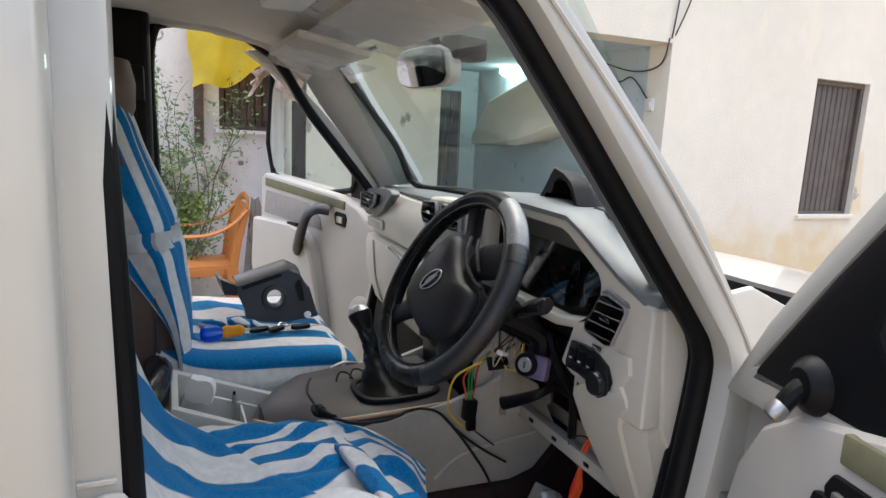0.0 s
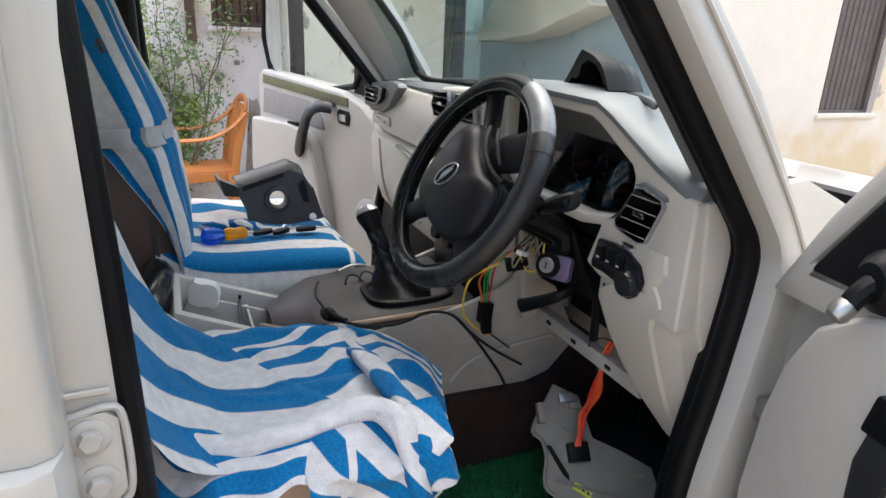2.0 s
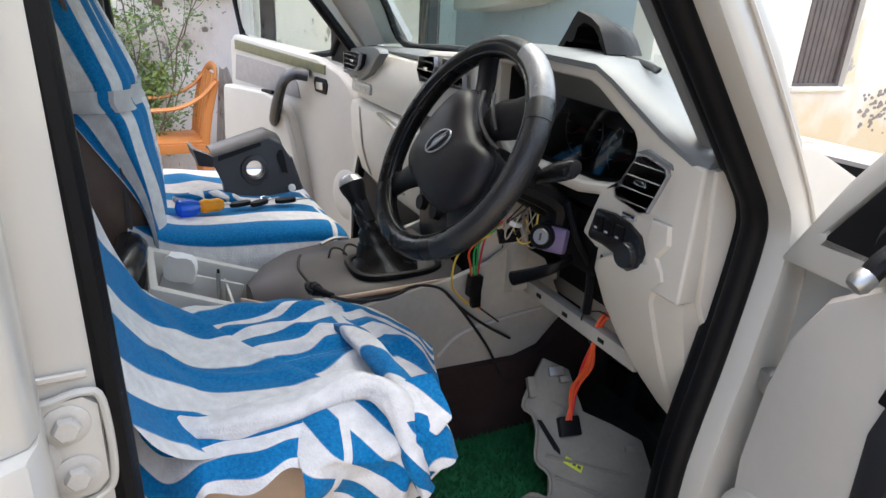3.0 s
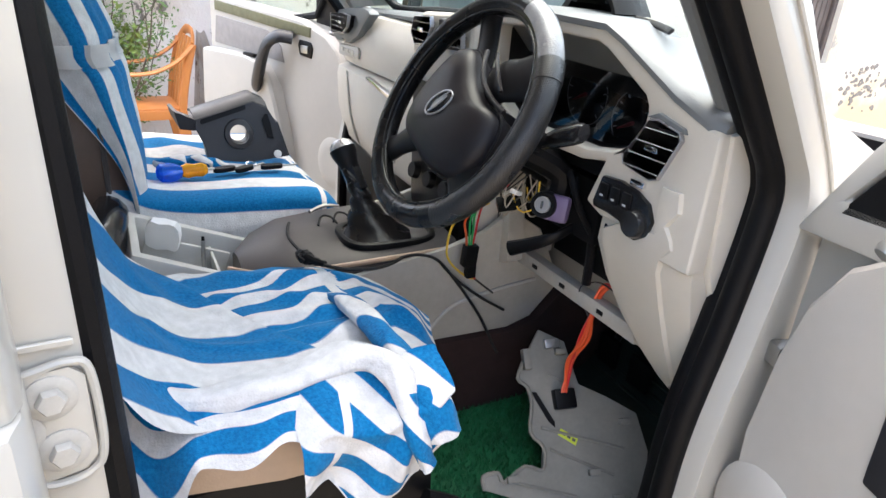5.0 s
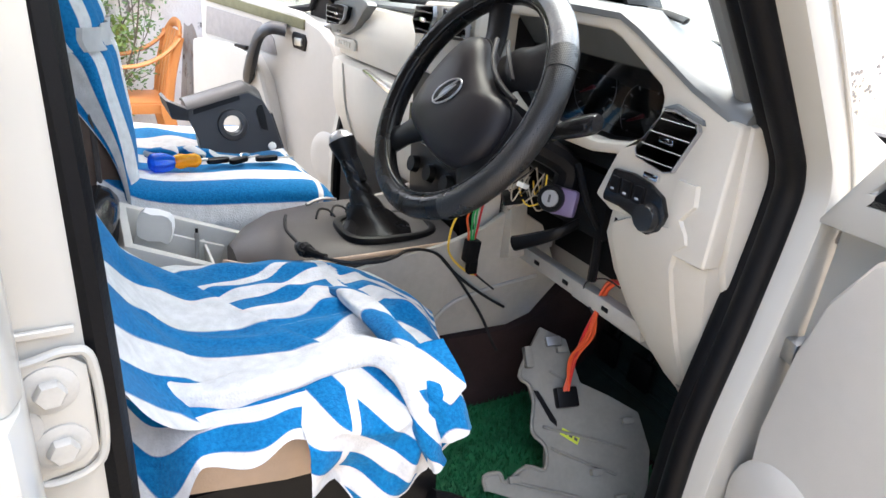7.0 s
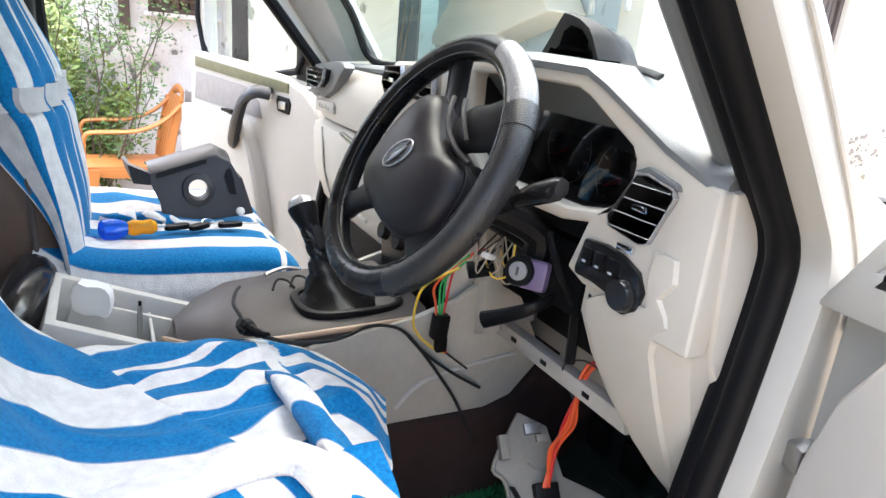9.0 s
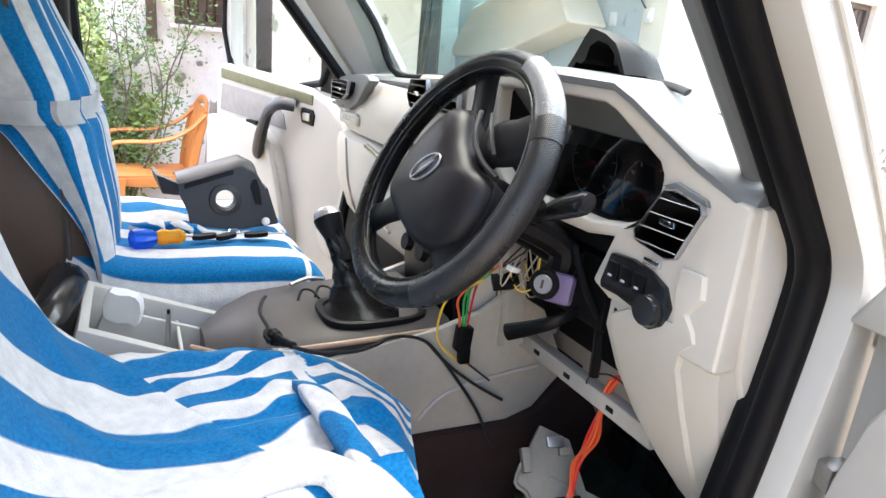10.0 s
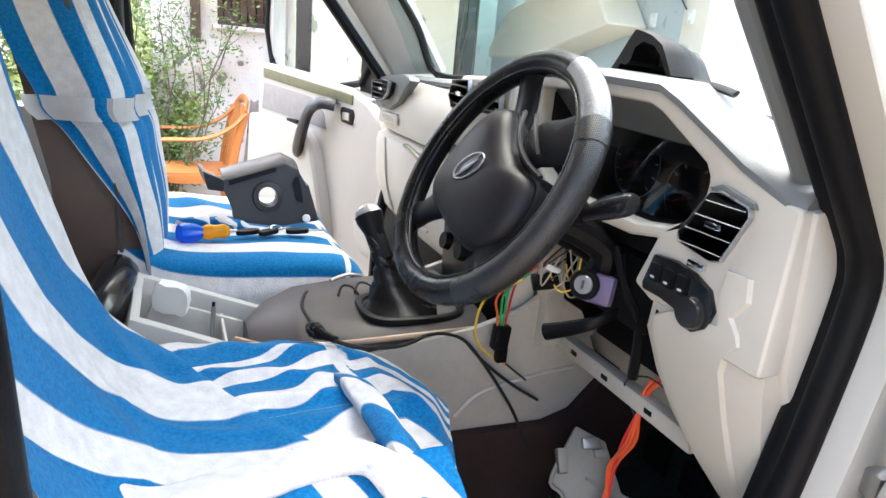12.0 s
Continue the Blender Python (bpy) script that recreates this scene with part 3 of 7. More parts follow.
# ---- the plastic armchair in the yard
def garden_chair(at):
    t = thing("garden_chair", "orange moulded plastic armchair standing on the soil", "chair", at=at)
    part("seat", block((-0.24, -0.23, 0.40), (0.23, 0.23, 0.425), 0.012), ORANGE, t)
    for s in (-1, 1):
        part("apron", prism([(-0.24, 0.41), (0.22, 0.41), (0.24, 0.36), (0.10, 0.35), (-0.10, 0.35), (-0.24, 0.37)], "y", s * 0.232 - 0.008, s * 0.232 + 0.008, 0.004), ORANGE, t)
    part("apron", prism([(-0.24, 0.41), (0.24, 0.41), (0.24, 0.37), (0.0, 0.35), (-0.24, 0.37)], "x", -0.256, -0.240, 0.004), ORANGE, t)
    for y in (-0.2, -0.1, 0.0, 0.1, 0.2):
        part("back_slat", tube([(0.21, y, 0.41), (0.25, y, 0.62), (0.32, y, 0.86)], 0.034, 8, 5, flat=0.22, side=(0, 1, 0)), ORANGE, t)
    part("back_rail", tube([(0.31, -0.25, 0.82), (0.335, -0.12, 0.89), (0.335, 0.12, 0.89), (0.31, 0.25, 0.82)], 0.030, 8, 5, flat=0.4, side=(0, 0, 1)), ORANGE, t)
    for s in (-1, 1):
        part("back_post", tube([(0.22, s * 0.24, 0.40), (0.25, s * 0.25, 0.60), (0.31, s * 0.25, 0.83)], 0.026, 8, 5, flat=0.5, side=(1, 0, 0)), ORANGE, t)
        part("arm", tube([(0.31, s * 0.25, 0.82), (0.20, s * 0.27, 0.72), (0.04, s * 0.285, 0.655), (-0.18, s * 0.285, 0.645), (-0.235, s * 0.275, 0.625), (-0.250, s * 0.265, 0.56), (-0.252, s * 0.255, 0.40)], 0.032, 8, 5, flat=0.42, side=(0, 1, 0)), ORANGE, t)
        part("leg", loft([[(x0, s * 0.262 - 0.012, z), (x1, s * 0.262 - 0.012, z), (x1, s * 0.262 + 0.012, z), (x0, s * 0.262 + 0.012, z)] for x0, x1, z in ((-0.268, -0.17, 0.41), (-0.272, -0.20, 0.2), (-0.280, -0.225, 0.0))]), ORANGE, t)
        part("leg", loft([[(x0, s * 0.25 - 0.012, z), (x1, s * 0.25 - 0.012, z), (x1, s * 0.25 + 0.012, z), (x0, s * 0.25 + 0.012, z)] for x0, x1, z in ((0.16, 0.245, 0.41), (0.20, 0.265, 0.2), (0.235, 0.29, 0.0))]), ORANGE, t)
    return t


garden_chair(pose(-0.47, 3.72, 0.085, 0, 0, 3) @ Matrix.Diagonal((1.05, 1.0, 1.05, 1)))


MOTTLED = stained("pale_mottled_cloth", (0.40, 0.36, 0.33), (0.24, 0.18, 0.15), (0.16, 0.12, 0.10), 14.0, 30.0, 0.8, 0.6)
hung = thing("hanging_cloth", "pale mottled cloth hanging over the orange chair's back", "cloth")
part("drape", sheet(lambda u, v: (-0.10 + (0.05 + 0.17 * v ** 0.8) * u - 0.06 * v + 0.010 * math.sin(19 * u) * v, 3.50 - 0.02 * v + 0.03 * math.sin(15 * u + 2) * v, 1.05 - 0.60 * v - 0.02 * math.sin(3.14 * u)), 36, 30, None, 0.005), MOTTLED, hung)


# ---- the car: shell, pillars, roof, bonnet, doors
car = thing("car", "cream-white off-road car parked with its front doors open", "car")
A_IN = [(-0.44, 1.80), (-0.34, 1.728), (-0.27, 1.652), (-0.147, 1.506), (-0.022, 1.354), (0.016, 1.30), (0.022, 1.245), (0.004, 1.10), (-0.024, 0.934), (-0.03, 0.75), (-0.05, 0.60)]
A_OUT = [(0.20, 0.55), (0.20, 1.22), (0.10, 1.285), (0.062, 1.312), (-0.068, 1.493), (-0.215, 1.648), (-0.287, 1.72), (-0.38, 1.81)]
A_IN = [(p.x, p.y) for p in smooth_path([(a, b, 0) for a, b in A_IN], 4)]
SIDE = A_IN + A_OUT
part("front_pillar", prism(SIDE, "y", -0.785, -0.712, 0.008), PAINT, car)
part("front_pillar", prism(SIDE, "y", 0.725, 0.785, 0.008), PAINT, car)
part("pillar_groove", tube([(x + 0.03, -0.786, z + 0.02) for x, z in ((-0.34, 1.70), (-0.19, 1.55), (-0.05, 1.385), (0.03, 1.27), (0.045, 1.2))], 0.003, 6, 6), BEIGE_D, car)
# inner trim of the front pillars, in grey moulding beside the glass
part("pillar_trim", tube([(x + 0.012, -0.672, z + 0.012) for x, z in A_IN[2:18]], 0.015, 8, 2, flat=0.8), PAD, car)
for s, y0 in ((1, 0.60),):
    yo = 0.722 if s > 0 else -0.71
    rings = []
    for x, z, yi in ((-0.20, 1.80, 0.56), (-0.10, 1.66, 0.59), (0.02, 1.51, 0.62), (0.10, 1.40, 0.64)):
        if s < 0:
            yi = -0.685
        w = 0.10
        rings.append([(x - w, yo, z - 0.02), (x - w, yo - s * 0.02, z - 0.01), (x - 0.03, yi + s * 0.03, z), (x + 0.02, yi, z + 0.005), (x + 0.035, yi + s * 0.01, z + 0.02), (x + 0.01, yo, z + 0.06)])
    part("pillar_trim", loft(rings), GREY, car)
B_IN = [(-0.694, 0.60), (-0.693, 1.0), (-0.697, 1.25), (-0.706, 1.5), (-0.712, 1.68), (-0.70, 1.77), (-0.66, 1.805), (-0.50, 1.812)]
seal_path = [(x, -0.708, z) for x, z in B_IN] + [(x, -0.708, z) for x, z in A_IN[3:]]
part("door_seal", tube([(x - (0.018 if i < 6 else 0) + (0.012 if i > 8 else 0), y, z) for i, (x, y, z) in enumerate(seal_path)], 0.0175, 10, 3, flat=0.8, side=(0, 1, 0)), RUBBER, car)
part("door_seal", tube([(x + (0.030 if i > 8 else -0.030), y + 0.004, z) for i, (x, y, z) in enumerate(seal_path) if i != 7], 0.007, 8, 5), RUBBER, car)
part("door_seal", tube([(x - 0.004, -0.737, z) for x, z in A_IN[2:]], 0.0175, 12, 2, flat=0.85, side=(0, 1, 0)), RUBBER, car, "broad black rubber seal round the doorway")
part("door_seal", tube([(x, 0.708, z + 0.05 * sstep(1.60, 1.79, z)) for x, _, z in seal_path], 0.016, 8, 5), RUBBER, car)
# centre pillar of the driver's side, with its outer jamb
part("centre_pillar", prism([(-0.712, -0.70), (-0.716, -0.720), (-0.728, -0.7275), (-0.79, -0.737), (-0.84, -0.735), (-0.84, -0.70)], "z", 0.55, 1.88, 0.005), PAINT, car)
part("centre_pillar_trim", prism([(-0.722, -0.705), (-0.722, -0.62), (-0.74, -0.60), (-0.86, -0.60), (-0.86, -0.70)], "z", 0.60, 1.88, 0.012), BLACK, car)
part("centre_pillar_trim", prism([(-0.705, 0.705), (-0.705, 0.62), (-0.72, 0.60), (-0.86, 0.60), (-0.86, 0.70)], "z", 0.60, 1.88, 0.012), BLACK, car)
part("centre_pillar", prism(rect(-0.86, -0.71, 0.708, 0.78), "z", 0.55, 1.82, 0.01), PAINT, car)
part("seat_belt", prism([(-0.765, 1.00), (-0.735, 1.0), (-0.745, 1.66), (-0.775, 1.66)], "y", 0.585, 0.588), BLACK, car)
part("belt_anchor", block((-0.79, 0.575, 1.62), (-0.72, 0.605, 1.72), 0.012), BLACK, car)
# hinge of the rear door on the jamb
JN = Vector((0.15, -0.985, 0)).normalized()
JT = Vector((-0.985, -0.15, 0)).normalized()
J0 = Vector((-0.7465, -0.7315, 1.164))
hm = Matrix.Translation(J0) @ Matrix((JT, Vector((0, 0, 1)), JT.cross(Vector((0, 0, 1))))).transposed().to_4x4()
hinge_face = [(-0.026, 0.036), (-0.016, 0.046), (0.012, 0.046), (0.032, 0.040), (0.034, -0.042), (0.016, -0.052), (-0.016, -0.050), (-0.026, -0.038)]
zs = 1 if JT.cross(Vector((0, 0, 1))).dot(JN) > 0 else -1
hinge = part("hinge", prism(hinge_face, "z", 0.0, 0.005 * zs, 0.002, 2, m=hm), PAINT, car, "cream painted hinge plate")
part("hinge_flange", tube([hm @ Vector((a, b, 0.004 * zs)) for a, b in [(0.03, 0.030), (0.022, 0.044), (0.004, 0.048), (-0.016, 0.050), (-0.029, 0.038), (-0.030, -0.034), (-0.018, -0.054), (0.008, -0.056), (0.022, -0.046)]], 0.0035, 8, 5), PAINT, hinge)
for a, b in ((-0.001, 0.024), (-0.003, -0.025), (0.024, -0.002)):
    c = hm @ Vector((a, b, 0.005 * zs))
    part("bolt", spun([(0.0, 0.0), (0.0185, 0.0), (0.0185, 0.002), (0.0135, 0.004), (0.012, 0.004)], 20, aim(c, JN), spun([(0.0, 0.003), (0.0105, 0.003), (0.0105, 0.009), (0.009, 0.011), (0.0, 0.011)], 6, aim(c, JN))), BOLT, hinge)
part("jamb_step", prism([(-0.022, 0.062), (0.05, 0.066), (0.05, 0.072), (-0.022, 0.068)], "z", 0, 0.004 * zs, 0.001, 1, m=hm), PAINT, car)
# closed rear door of the driver's side
rd = part("rear_door", prism([(-0.757, -0.742), (-0.752, -0.80), (-0.757, -0.822), (-0.775, -0.832), (-1.70, -0.85), (-1.70, -0.75)], "z", 0.50, 1.22, 0.006), PAINT, car)
part("window_frame", prism([(-0.757, -0.742), (-0.752, -0.79), (-0.757, -0.806), (-0.772, -0.814), (-0.83, -0.812), (-0.83, -0.75)], "z", 1.22, 1.80, 0.004), PAINT, rd)
part("window_glass", prism([(-0.83, -0.775), (-0.83, -0.78), (-1.70, -0.80), (-1.70, -0.795)], "z", 1.22, 1.72), GLASS, rd)
# roof, sides and rear of the cabin
part("roof", block((-2.7, -0.80, 1.882), (-0.28, 0.80, 1.899), 0.006), PAINT, car)
part("roof_lining", prism([(-2.7, 1.879), (-0.30, 1.879), (-0.235, 1.835), (-0.20, 1.795), (-0.235, 1.785), (-0.35, 1.812), (-0.52, 1.852), (-0.75, 1.864), (-2.7, 1.866)], "y", -0.70, 0.72, 0.008), HEADLINER, car)
for s in (-1, 1):
    part("roof_rail_trim", tube([(-2.6, s * 0.70, 1.862), (-0.8, s * 0.705, 1.866), (-0.5, s * 0.705, 1.852), (-0.36, s * 0.70, 1.815), (-0.25, s * 0.69, 1.73)], 0.024, 10, 5), HEADLINER, car)
    part("cabin_side", block((-2.7, s * 0.74 - 0.03, 0.5), (-0.86, s * 0.74 + 0.03, 1.25), 0.01), GREY, car)
    part("cabin_side_top", block((-2.7, s * 0.74 - 0.02, 1.70), (-0.86, s * 0.74 + 0.02, 1.88), 0.01), GREY, car)
part("cabin_rear", prism(rect(-0.78, 0.78, 0.5, 1.88), "x", -2.75, -2.70, holes=[rect(-0.62, 0.62, 1.2, 1.72)]), GREY, car)
part("floor_pan", block((-2.7, -0.78, 0.52), (0.45, 0.78, 0.60), 0.01), CARPET, car, "dark maroon carpeted floor")
part("fire_wall", prism([(0.30, 0.60), (0.42, 0.85), (0.42, 1.30), (0.46, 1.30), (0.46, 0.55)], "y", -0.78, 0.78), BLACK, car)
part("door_sill", prism([(-0.69, 0.60), (-0.02, 0.60), (0.0, 0.55), (-0.7, 0.55)], "y", -0.80, -0.66, 0.01), PAINT, car)
part("door_sill", prism([(-0.69, 0.60), (-0.02, 0.60), (0.0, 0.55), (-0.7, 0.55)], "y", 0.66, 0.80, 0.01), PAINT, car)
# windshield and bonnet
def bow(y):
    return 0.105 * abs(y / 0.72) ** 5


part("windshield", loft([[(0.145 - bow(y), y, 1.385), (-0.215 - 0.6 * bow(y), y, 1.822)] for y in [-0.705 + 0.0705 * i for i in range(21)]], closed_u=False), SCREEN, car, "green-tinted windshield glass")
part("windshield_gasket", tube([(0.045, -0.69, 1.39), (0.09, -0.62, 1.405), (0.13, -0.4, 1.412), (0.135, 0.3, 1.412), (0.095, 0.62, 1.405), (0.02, 0.615, 1.53), (-0.11, 0.59, 1.68), (-0.205, 0.56, 1.79)], 0.011, 8, 5), RUBBER, car)
part("sticker", prism([(0.0, 0.0), (0.075, 0.0), (0.075, 0.055), (0.0, 0.055)], "z", 0, 0.001, m=Matrix.Translation((-0.155, 0.545, 1.712)) @ Matrix(((0, -0.66, 0.75), (-1, 0, 0), (0, 0.75, 0.66))).to_4x4()), PAPER, car, "white paper sticker on the windshield", smooth=0)
bon = []
for x, z in ((0.205, 1.268), (0.5, 1.262), (0.8, 1.245), (1.1, 1.215), (1.35, 1.17), (1.5, 1.10), (1.55, 0.95)):
    bon.append([(x, y, z - 0.05 * abs(y / 0.72) ** 4) for y in (-0.74, -0.68, -0.55, -0.3, 0, 0.3, 0.55, 0.68, 0.74)] + [(x - 0.01, 0.74, 0.85), (x - 0.01, -0.74, 0.85)])
part("bonnet", loft(bon), PAINT, car, "white painted bonnet")
part("cowl_grille", prism([(0.14, 1.36), (0.16, 1.385), (0.31, 1.285), (0.31, 1.25), (0.2, 1.25)], "y", -0.58, 0.58, 0.006), BLACK, car)
part("wiper", tube([(0.25, -0.62, 1.318), (0.24, -0.2, 1.325), (0.24, 0.2, 1.322)], 0.007, 6, 4), BLACK, car)
for s in (-1, 1):
    part("front_wing", prism([(0.20, 0.55), (0.20, 1.21), (0.33, 1.255), (0.8, 1.21), (1.35, 1.13), (1.52, 1.0), (1.52, 0.6), (1.4, 0.55), (1.32, 0.72), (1.05, 0.82), (0.78, 0.72), (0.7, 0.5)], "y", s * 0.74, s * 0.80, 0.01), PAINT, car)
part("front_panel", block((1.38, -0.739, 0.62), (1.50, 0.739, 1.06), 0.02), GREY, car)
part("bumper", block((1.45, -0.82, 0.42), (1.62, 0.82, 0.70), 0.04, 3), GREY, car)
for x in (1.05, -1.75):
    for s in (-1, 1):
        wl = part("wheel", spun([(0.0, -0.10), (0.2, -0.10), (0.2, 0.10), (0.0, 0.10)], 24, aim((x, s * 0.70, 0.37), (0, s, 0))), STEEL, car)
        part("tyre", spun([(0.2, -0.11), (0.33, -0.11), (0.37, -0.07), (0.37, 0.07), (0.33, 0.11), (0.2, 0.11)], 32, aim((x, s * 0.70, 0.37), (0, s, 0))), RUBBER, wl)
part("rear_quarter", block((-2.75, -0.82, 0.45), (-1.72, -0.76, 1.25), 0.02), PAINT, car)
part("rear_quarter", block((-2.75, 0.76, 0.45), (-0.86, 0.82, 1.25), 0.02), PAINT, car)


# The front doors are built alike, mirrored: u runs from the hinge to the latch, w into the cabin.
def front_door(side, hinge_at, label, toff=0.0, foff=0.0, tall=False):
    H = Vector((hinge_at[0], hinge_at[1], 0))
    u = Vector((-0.32, 0.947 * side, 0))
    w = Vector((-0.947, -0.32 * side, 0))
    m = Matrix.Translation(H) @ Matrix((u, Vector((0, 0, 1)), w)).transposed().to_4x4()
    mf = m @ Matrix.Translation((0, 0, foff))
    mo, m = m, m @ Matrix.Translation((0, 0, toff))
    d = part("front_door", prism([(0.0, 0.55), (0.96, 0.55), (1.0, 0.75), (1.0, 1.345), (0.04, 1.285), (0.0, 1.25)], "z", -0.11, 0.0, 0.008, m=m), PAINT, car, label)
    fr_o = [(0.0, 1.25), (0.075, 1.367), (0.158, 1.469), (0.30, 1.635), (0.42, 1.745), (0.55, 1.80), (0.98, 1.80), (1.0, 1.77), (1.0, 1.34)]
    fr_i = [(0.06, 1.305), (0.175, 1.447), (0.31, 1.605), (0.44, 1.712), (0.565, 1.765), (0.955, 1.765), (0.965, 1.75), (0.965, 1.355)]
    if tall:
        fr_o = [(0.0, 1.25), (0.075, 1.367), (0.158, 1.469), (0.28, 1.635), (0.38, 1.765), (0.46, 1.860), (0.98, 1.872), (1.01, 1.845), (1.0, 1.34)]
        fr_i = [(0.06, 1.305), (0.165, 1.447), (0.29, 1.605), (0.395, 1.745), (0.475, 1.830), (0.955, 1.838), (0.972, 1.82), (0.965, 1.355)]
    part("window_frame", prism(fr_o, "z", -0.085, -0.03, 0.006, holes=[fr_i], m=mf), PAINT, d)
    part("window_seal", tube([mf @ Vector((a, b, -0.03)) for a, b in [(0.31, 1.34), (0.31, 1.60)] + fr_i[3:]], 0.013, 8, 3, True), RUBBER, d)
    part("window_glass", prism([(0.29, 1.33), (0.29, fr_i[2][1] - 0.02), (fr_i[3][0] - 0.01, fr_i[3][1]), (fr_i[4][0] - 0.005, fr_i[4][1] + 0.008), (0.96, fr_i[5][1] + 0.008), (0.97, 1.35)], "z", -0.066, -0.062, m=mf), GLASS, d)
    # the black corner piece with the mirror's knob
    sail = part("mirror_corner", prism([(0.05, 1.285), (0.32, 1.31), (0.32, 1.612), (0.175, 1.445)], "z", -0.06, -0.03, 0.005, m=mf), BLACK, d)
    k = mf @ Vector((0.170, 1.325, -0.031))
    part("knob_base", spun([(0.0, 0.0), (0.034, 0.0), (0.031, 0.008), (0.020, 0.018), (0.0, 0.02)], 20, aim(k, w)), BLACK, sail)
    part("mirror_knob", tube([k + w * 0.01, k + w * 0.025 + Vector((0, 0, -0.012)), k + w * 0.036 + Vector((0, 0, -0.028))], lambda q: 0.012 - 0.002 * q, 10, 3), BLACK, sail)
    part("knob_tip", spun([(0, 0.0), (0.011, 0.0), (0.012, 0.012), (0.009, 0.018), (0, 0.018)], 12, aim(k + w * 0.033 + Vector((0, 0, -0.024)), w + Vector((0, 0, -0.9)))), STEEL, sail)
    # trim panel: a cushioned upper, olive strip, grey insert and an armrest with a map pocket
    up_o = [(0.03, 0.98), (0.042, 1.10), (0.062, 1.18), (0.10, 1.245), (0.16, 1.287), (0.3, 1.325), (0.90, 1.365), (0.935, 1.34), (0.945, 1.1), (0.90, 0.70), (0.80, 0.62), (0.06, 0.62)]
    part("trim_panel", prism(up_o, "z", 0.002, 0.048, 0.016, 3, m=m), CREAM, d, "cream door trim panel")
    part("trim_strip", prism([(0.24, 1.305), (0.885, 1.345), (0.885, 1.308), (0.24, 1.272)], "z", 0.040, 0.053, 0.004, m=m), OLIVE, d, "olive cloth strip")
    part("trim_insert", prism([(0.50, 1.27), (0.88, 1.29), (0.90, 1.185), (0.40, 1.17), (0.42, 1.225)], "z", 0.040, 0.052, 0.005, m=m), LILAC, d, "grey cloth insert")
    arm = [(0.93, 1.165), (0.60, 1.175), (0.50, 1.16), (0.42, 1.08), (0.36, 0.92), (0.33, 0.80), (0.33, 0.66), (0.88, 0.66), (0.95, 0.95)]
    part("armrest", prism(arm, "z", 0.03, 0.095, 0.02, 3, m=m), CREAM, d, "cream armrest and map pocket")
    part("armrest_edge", tube([m @ Vector((a, b, 0.088)) for a, b in [(0.52, 1.155), (0.45, 1.10), (0.385, 0.95), (0.35, 0.80), (0.345, 0.68)]], 0.016, 8, 5), CREAM, d)
    gp = [(0.33, 1.262, 0.06), (0.36, 1.266, 0.098), (0.41, 1.235, 0.112), (0.45, 1.165, 0.115), (0.50, 1.10, 0.10), (0.525, 1.085, 0.088)]
    part("grab_handle", tube([m @ Vector(p) for p in gp], lambda q: 0.026 + 0.010 * sstep(0.2, 0.8, q), 12, 5, flat=0.6), COWLGREY, d)
    cup = part("latch_cup", prism([(0.235, 1.205), (0.30, 1.21), (0.31, 1.245), (0.30, 1.262), (0.235, 1.258), (0.225, 1.24)], "z", 0.036, 0.054, 0.005, m=m), BLACK, d)
    part("latch_lever", block((0.245, 1.22, 0.052), (0.285, 1.245, 0.060), 0.003, m=m), STEEL, cup)
    part("switch_plate", block((0.545, 1.170, 0.070), (0.62, 1.182, 0.088), 0.003, m=m), BLACK, d)
    sp = m @ Vector((0.11, 0.87, 0.046))
    part("speaker_grille", spun([(0.0, 0.008), (0.05, 0.012), (0.085, 0.008), (0.095, 0.0), (0.0, 0.0)], 28, aim(sp, w)), CREAM, d)
    sc = m @ Vector((0.05, 1.262, 0.006))
    part("screw", spun([(0.0, 0.002), (0.006, 0.002), (0.007, 0.0), (0.0, 0.0)], 12, aim(sc, w)), STEEL, d)
    part("door_check", block((0.005, 1.07, -0.08), (0.03, 1.10, 0.03), 0.004, m=m), STEEL, d)
    return d, mo


pdoor, PM = front_door(1, (0.07, 0.76), "open front passenger door with cream trim", tall=True)
ddoor, DM = front_door(-1, (0.03, -0.776), "open driver's door with cream trim", -0.033, 0.036)
DM = DM @ Matrix.Translation((0, 0, -0.033))
# deep pull cup on the driver's door
part("pull_cup", prism([(0.212, 1.06), (0.207, 1.15), (0.222, 1.215), (0.35, 1.235), (0.37, 1.21), (0.25, 1.15), (0.24, 1.06)], "z", 0.046, 0.056, 0.004, m=DM), COWLGREY, ddoor)
part("pull_cup", prism([(0.207, 1.185), (0.217, 1.23), (0.39, 1.245), (0.39, 1.20)], "z", 0.046, 0.058, 0.004, m=DM), BLACK, ddoor)

rag = thing("rag", "crumpled pinkish rag hung over the door frame", "cloth")
part("bunch", sheet(lambda a, b: PM @ Vector((0.70 + 0.36 * a + 0.03 * math.sin(17 * b + 5 * a), 1.895 - (0.13 + 0.07 * math.sin(7 * a + 1)) * abs(2 * b - 1) ** 1.4 + 0.05 * noise.noise(Vector((a * 9, b * 7, 0))), -0.17 + 0.22 * b + 0.05 * noise.noise(Vector((a * 11, b * 8, 5))))), 44, 34, None, 0.006), RAG, rag)

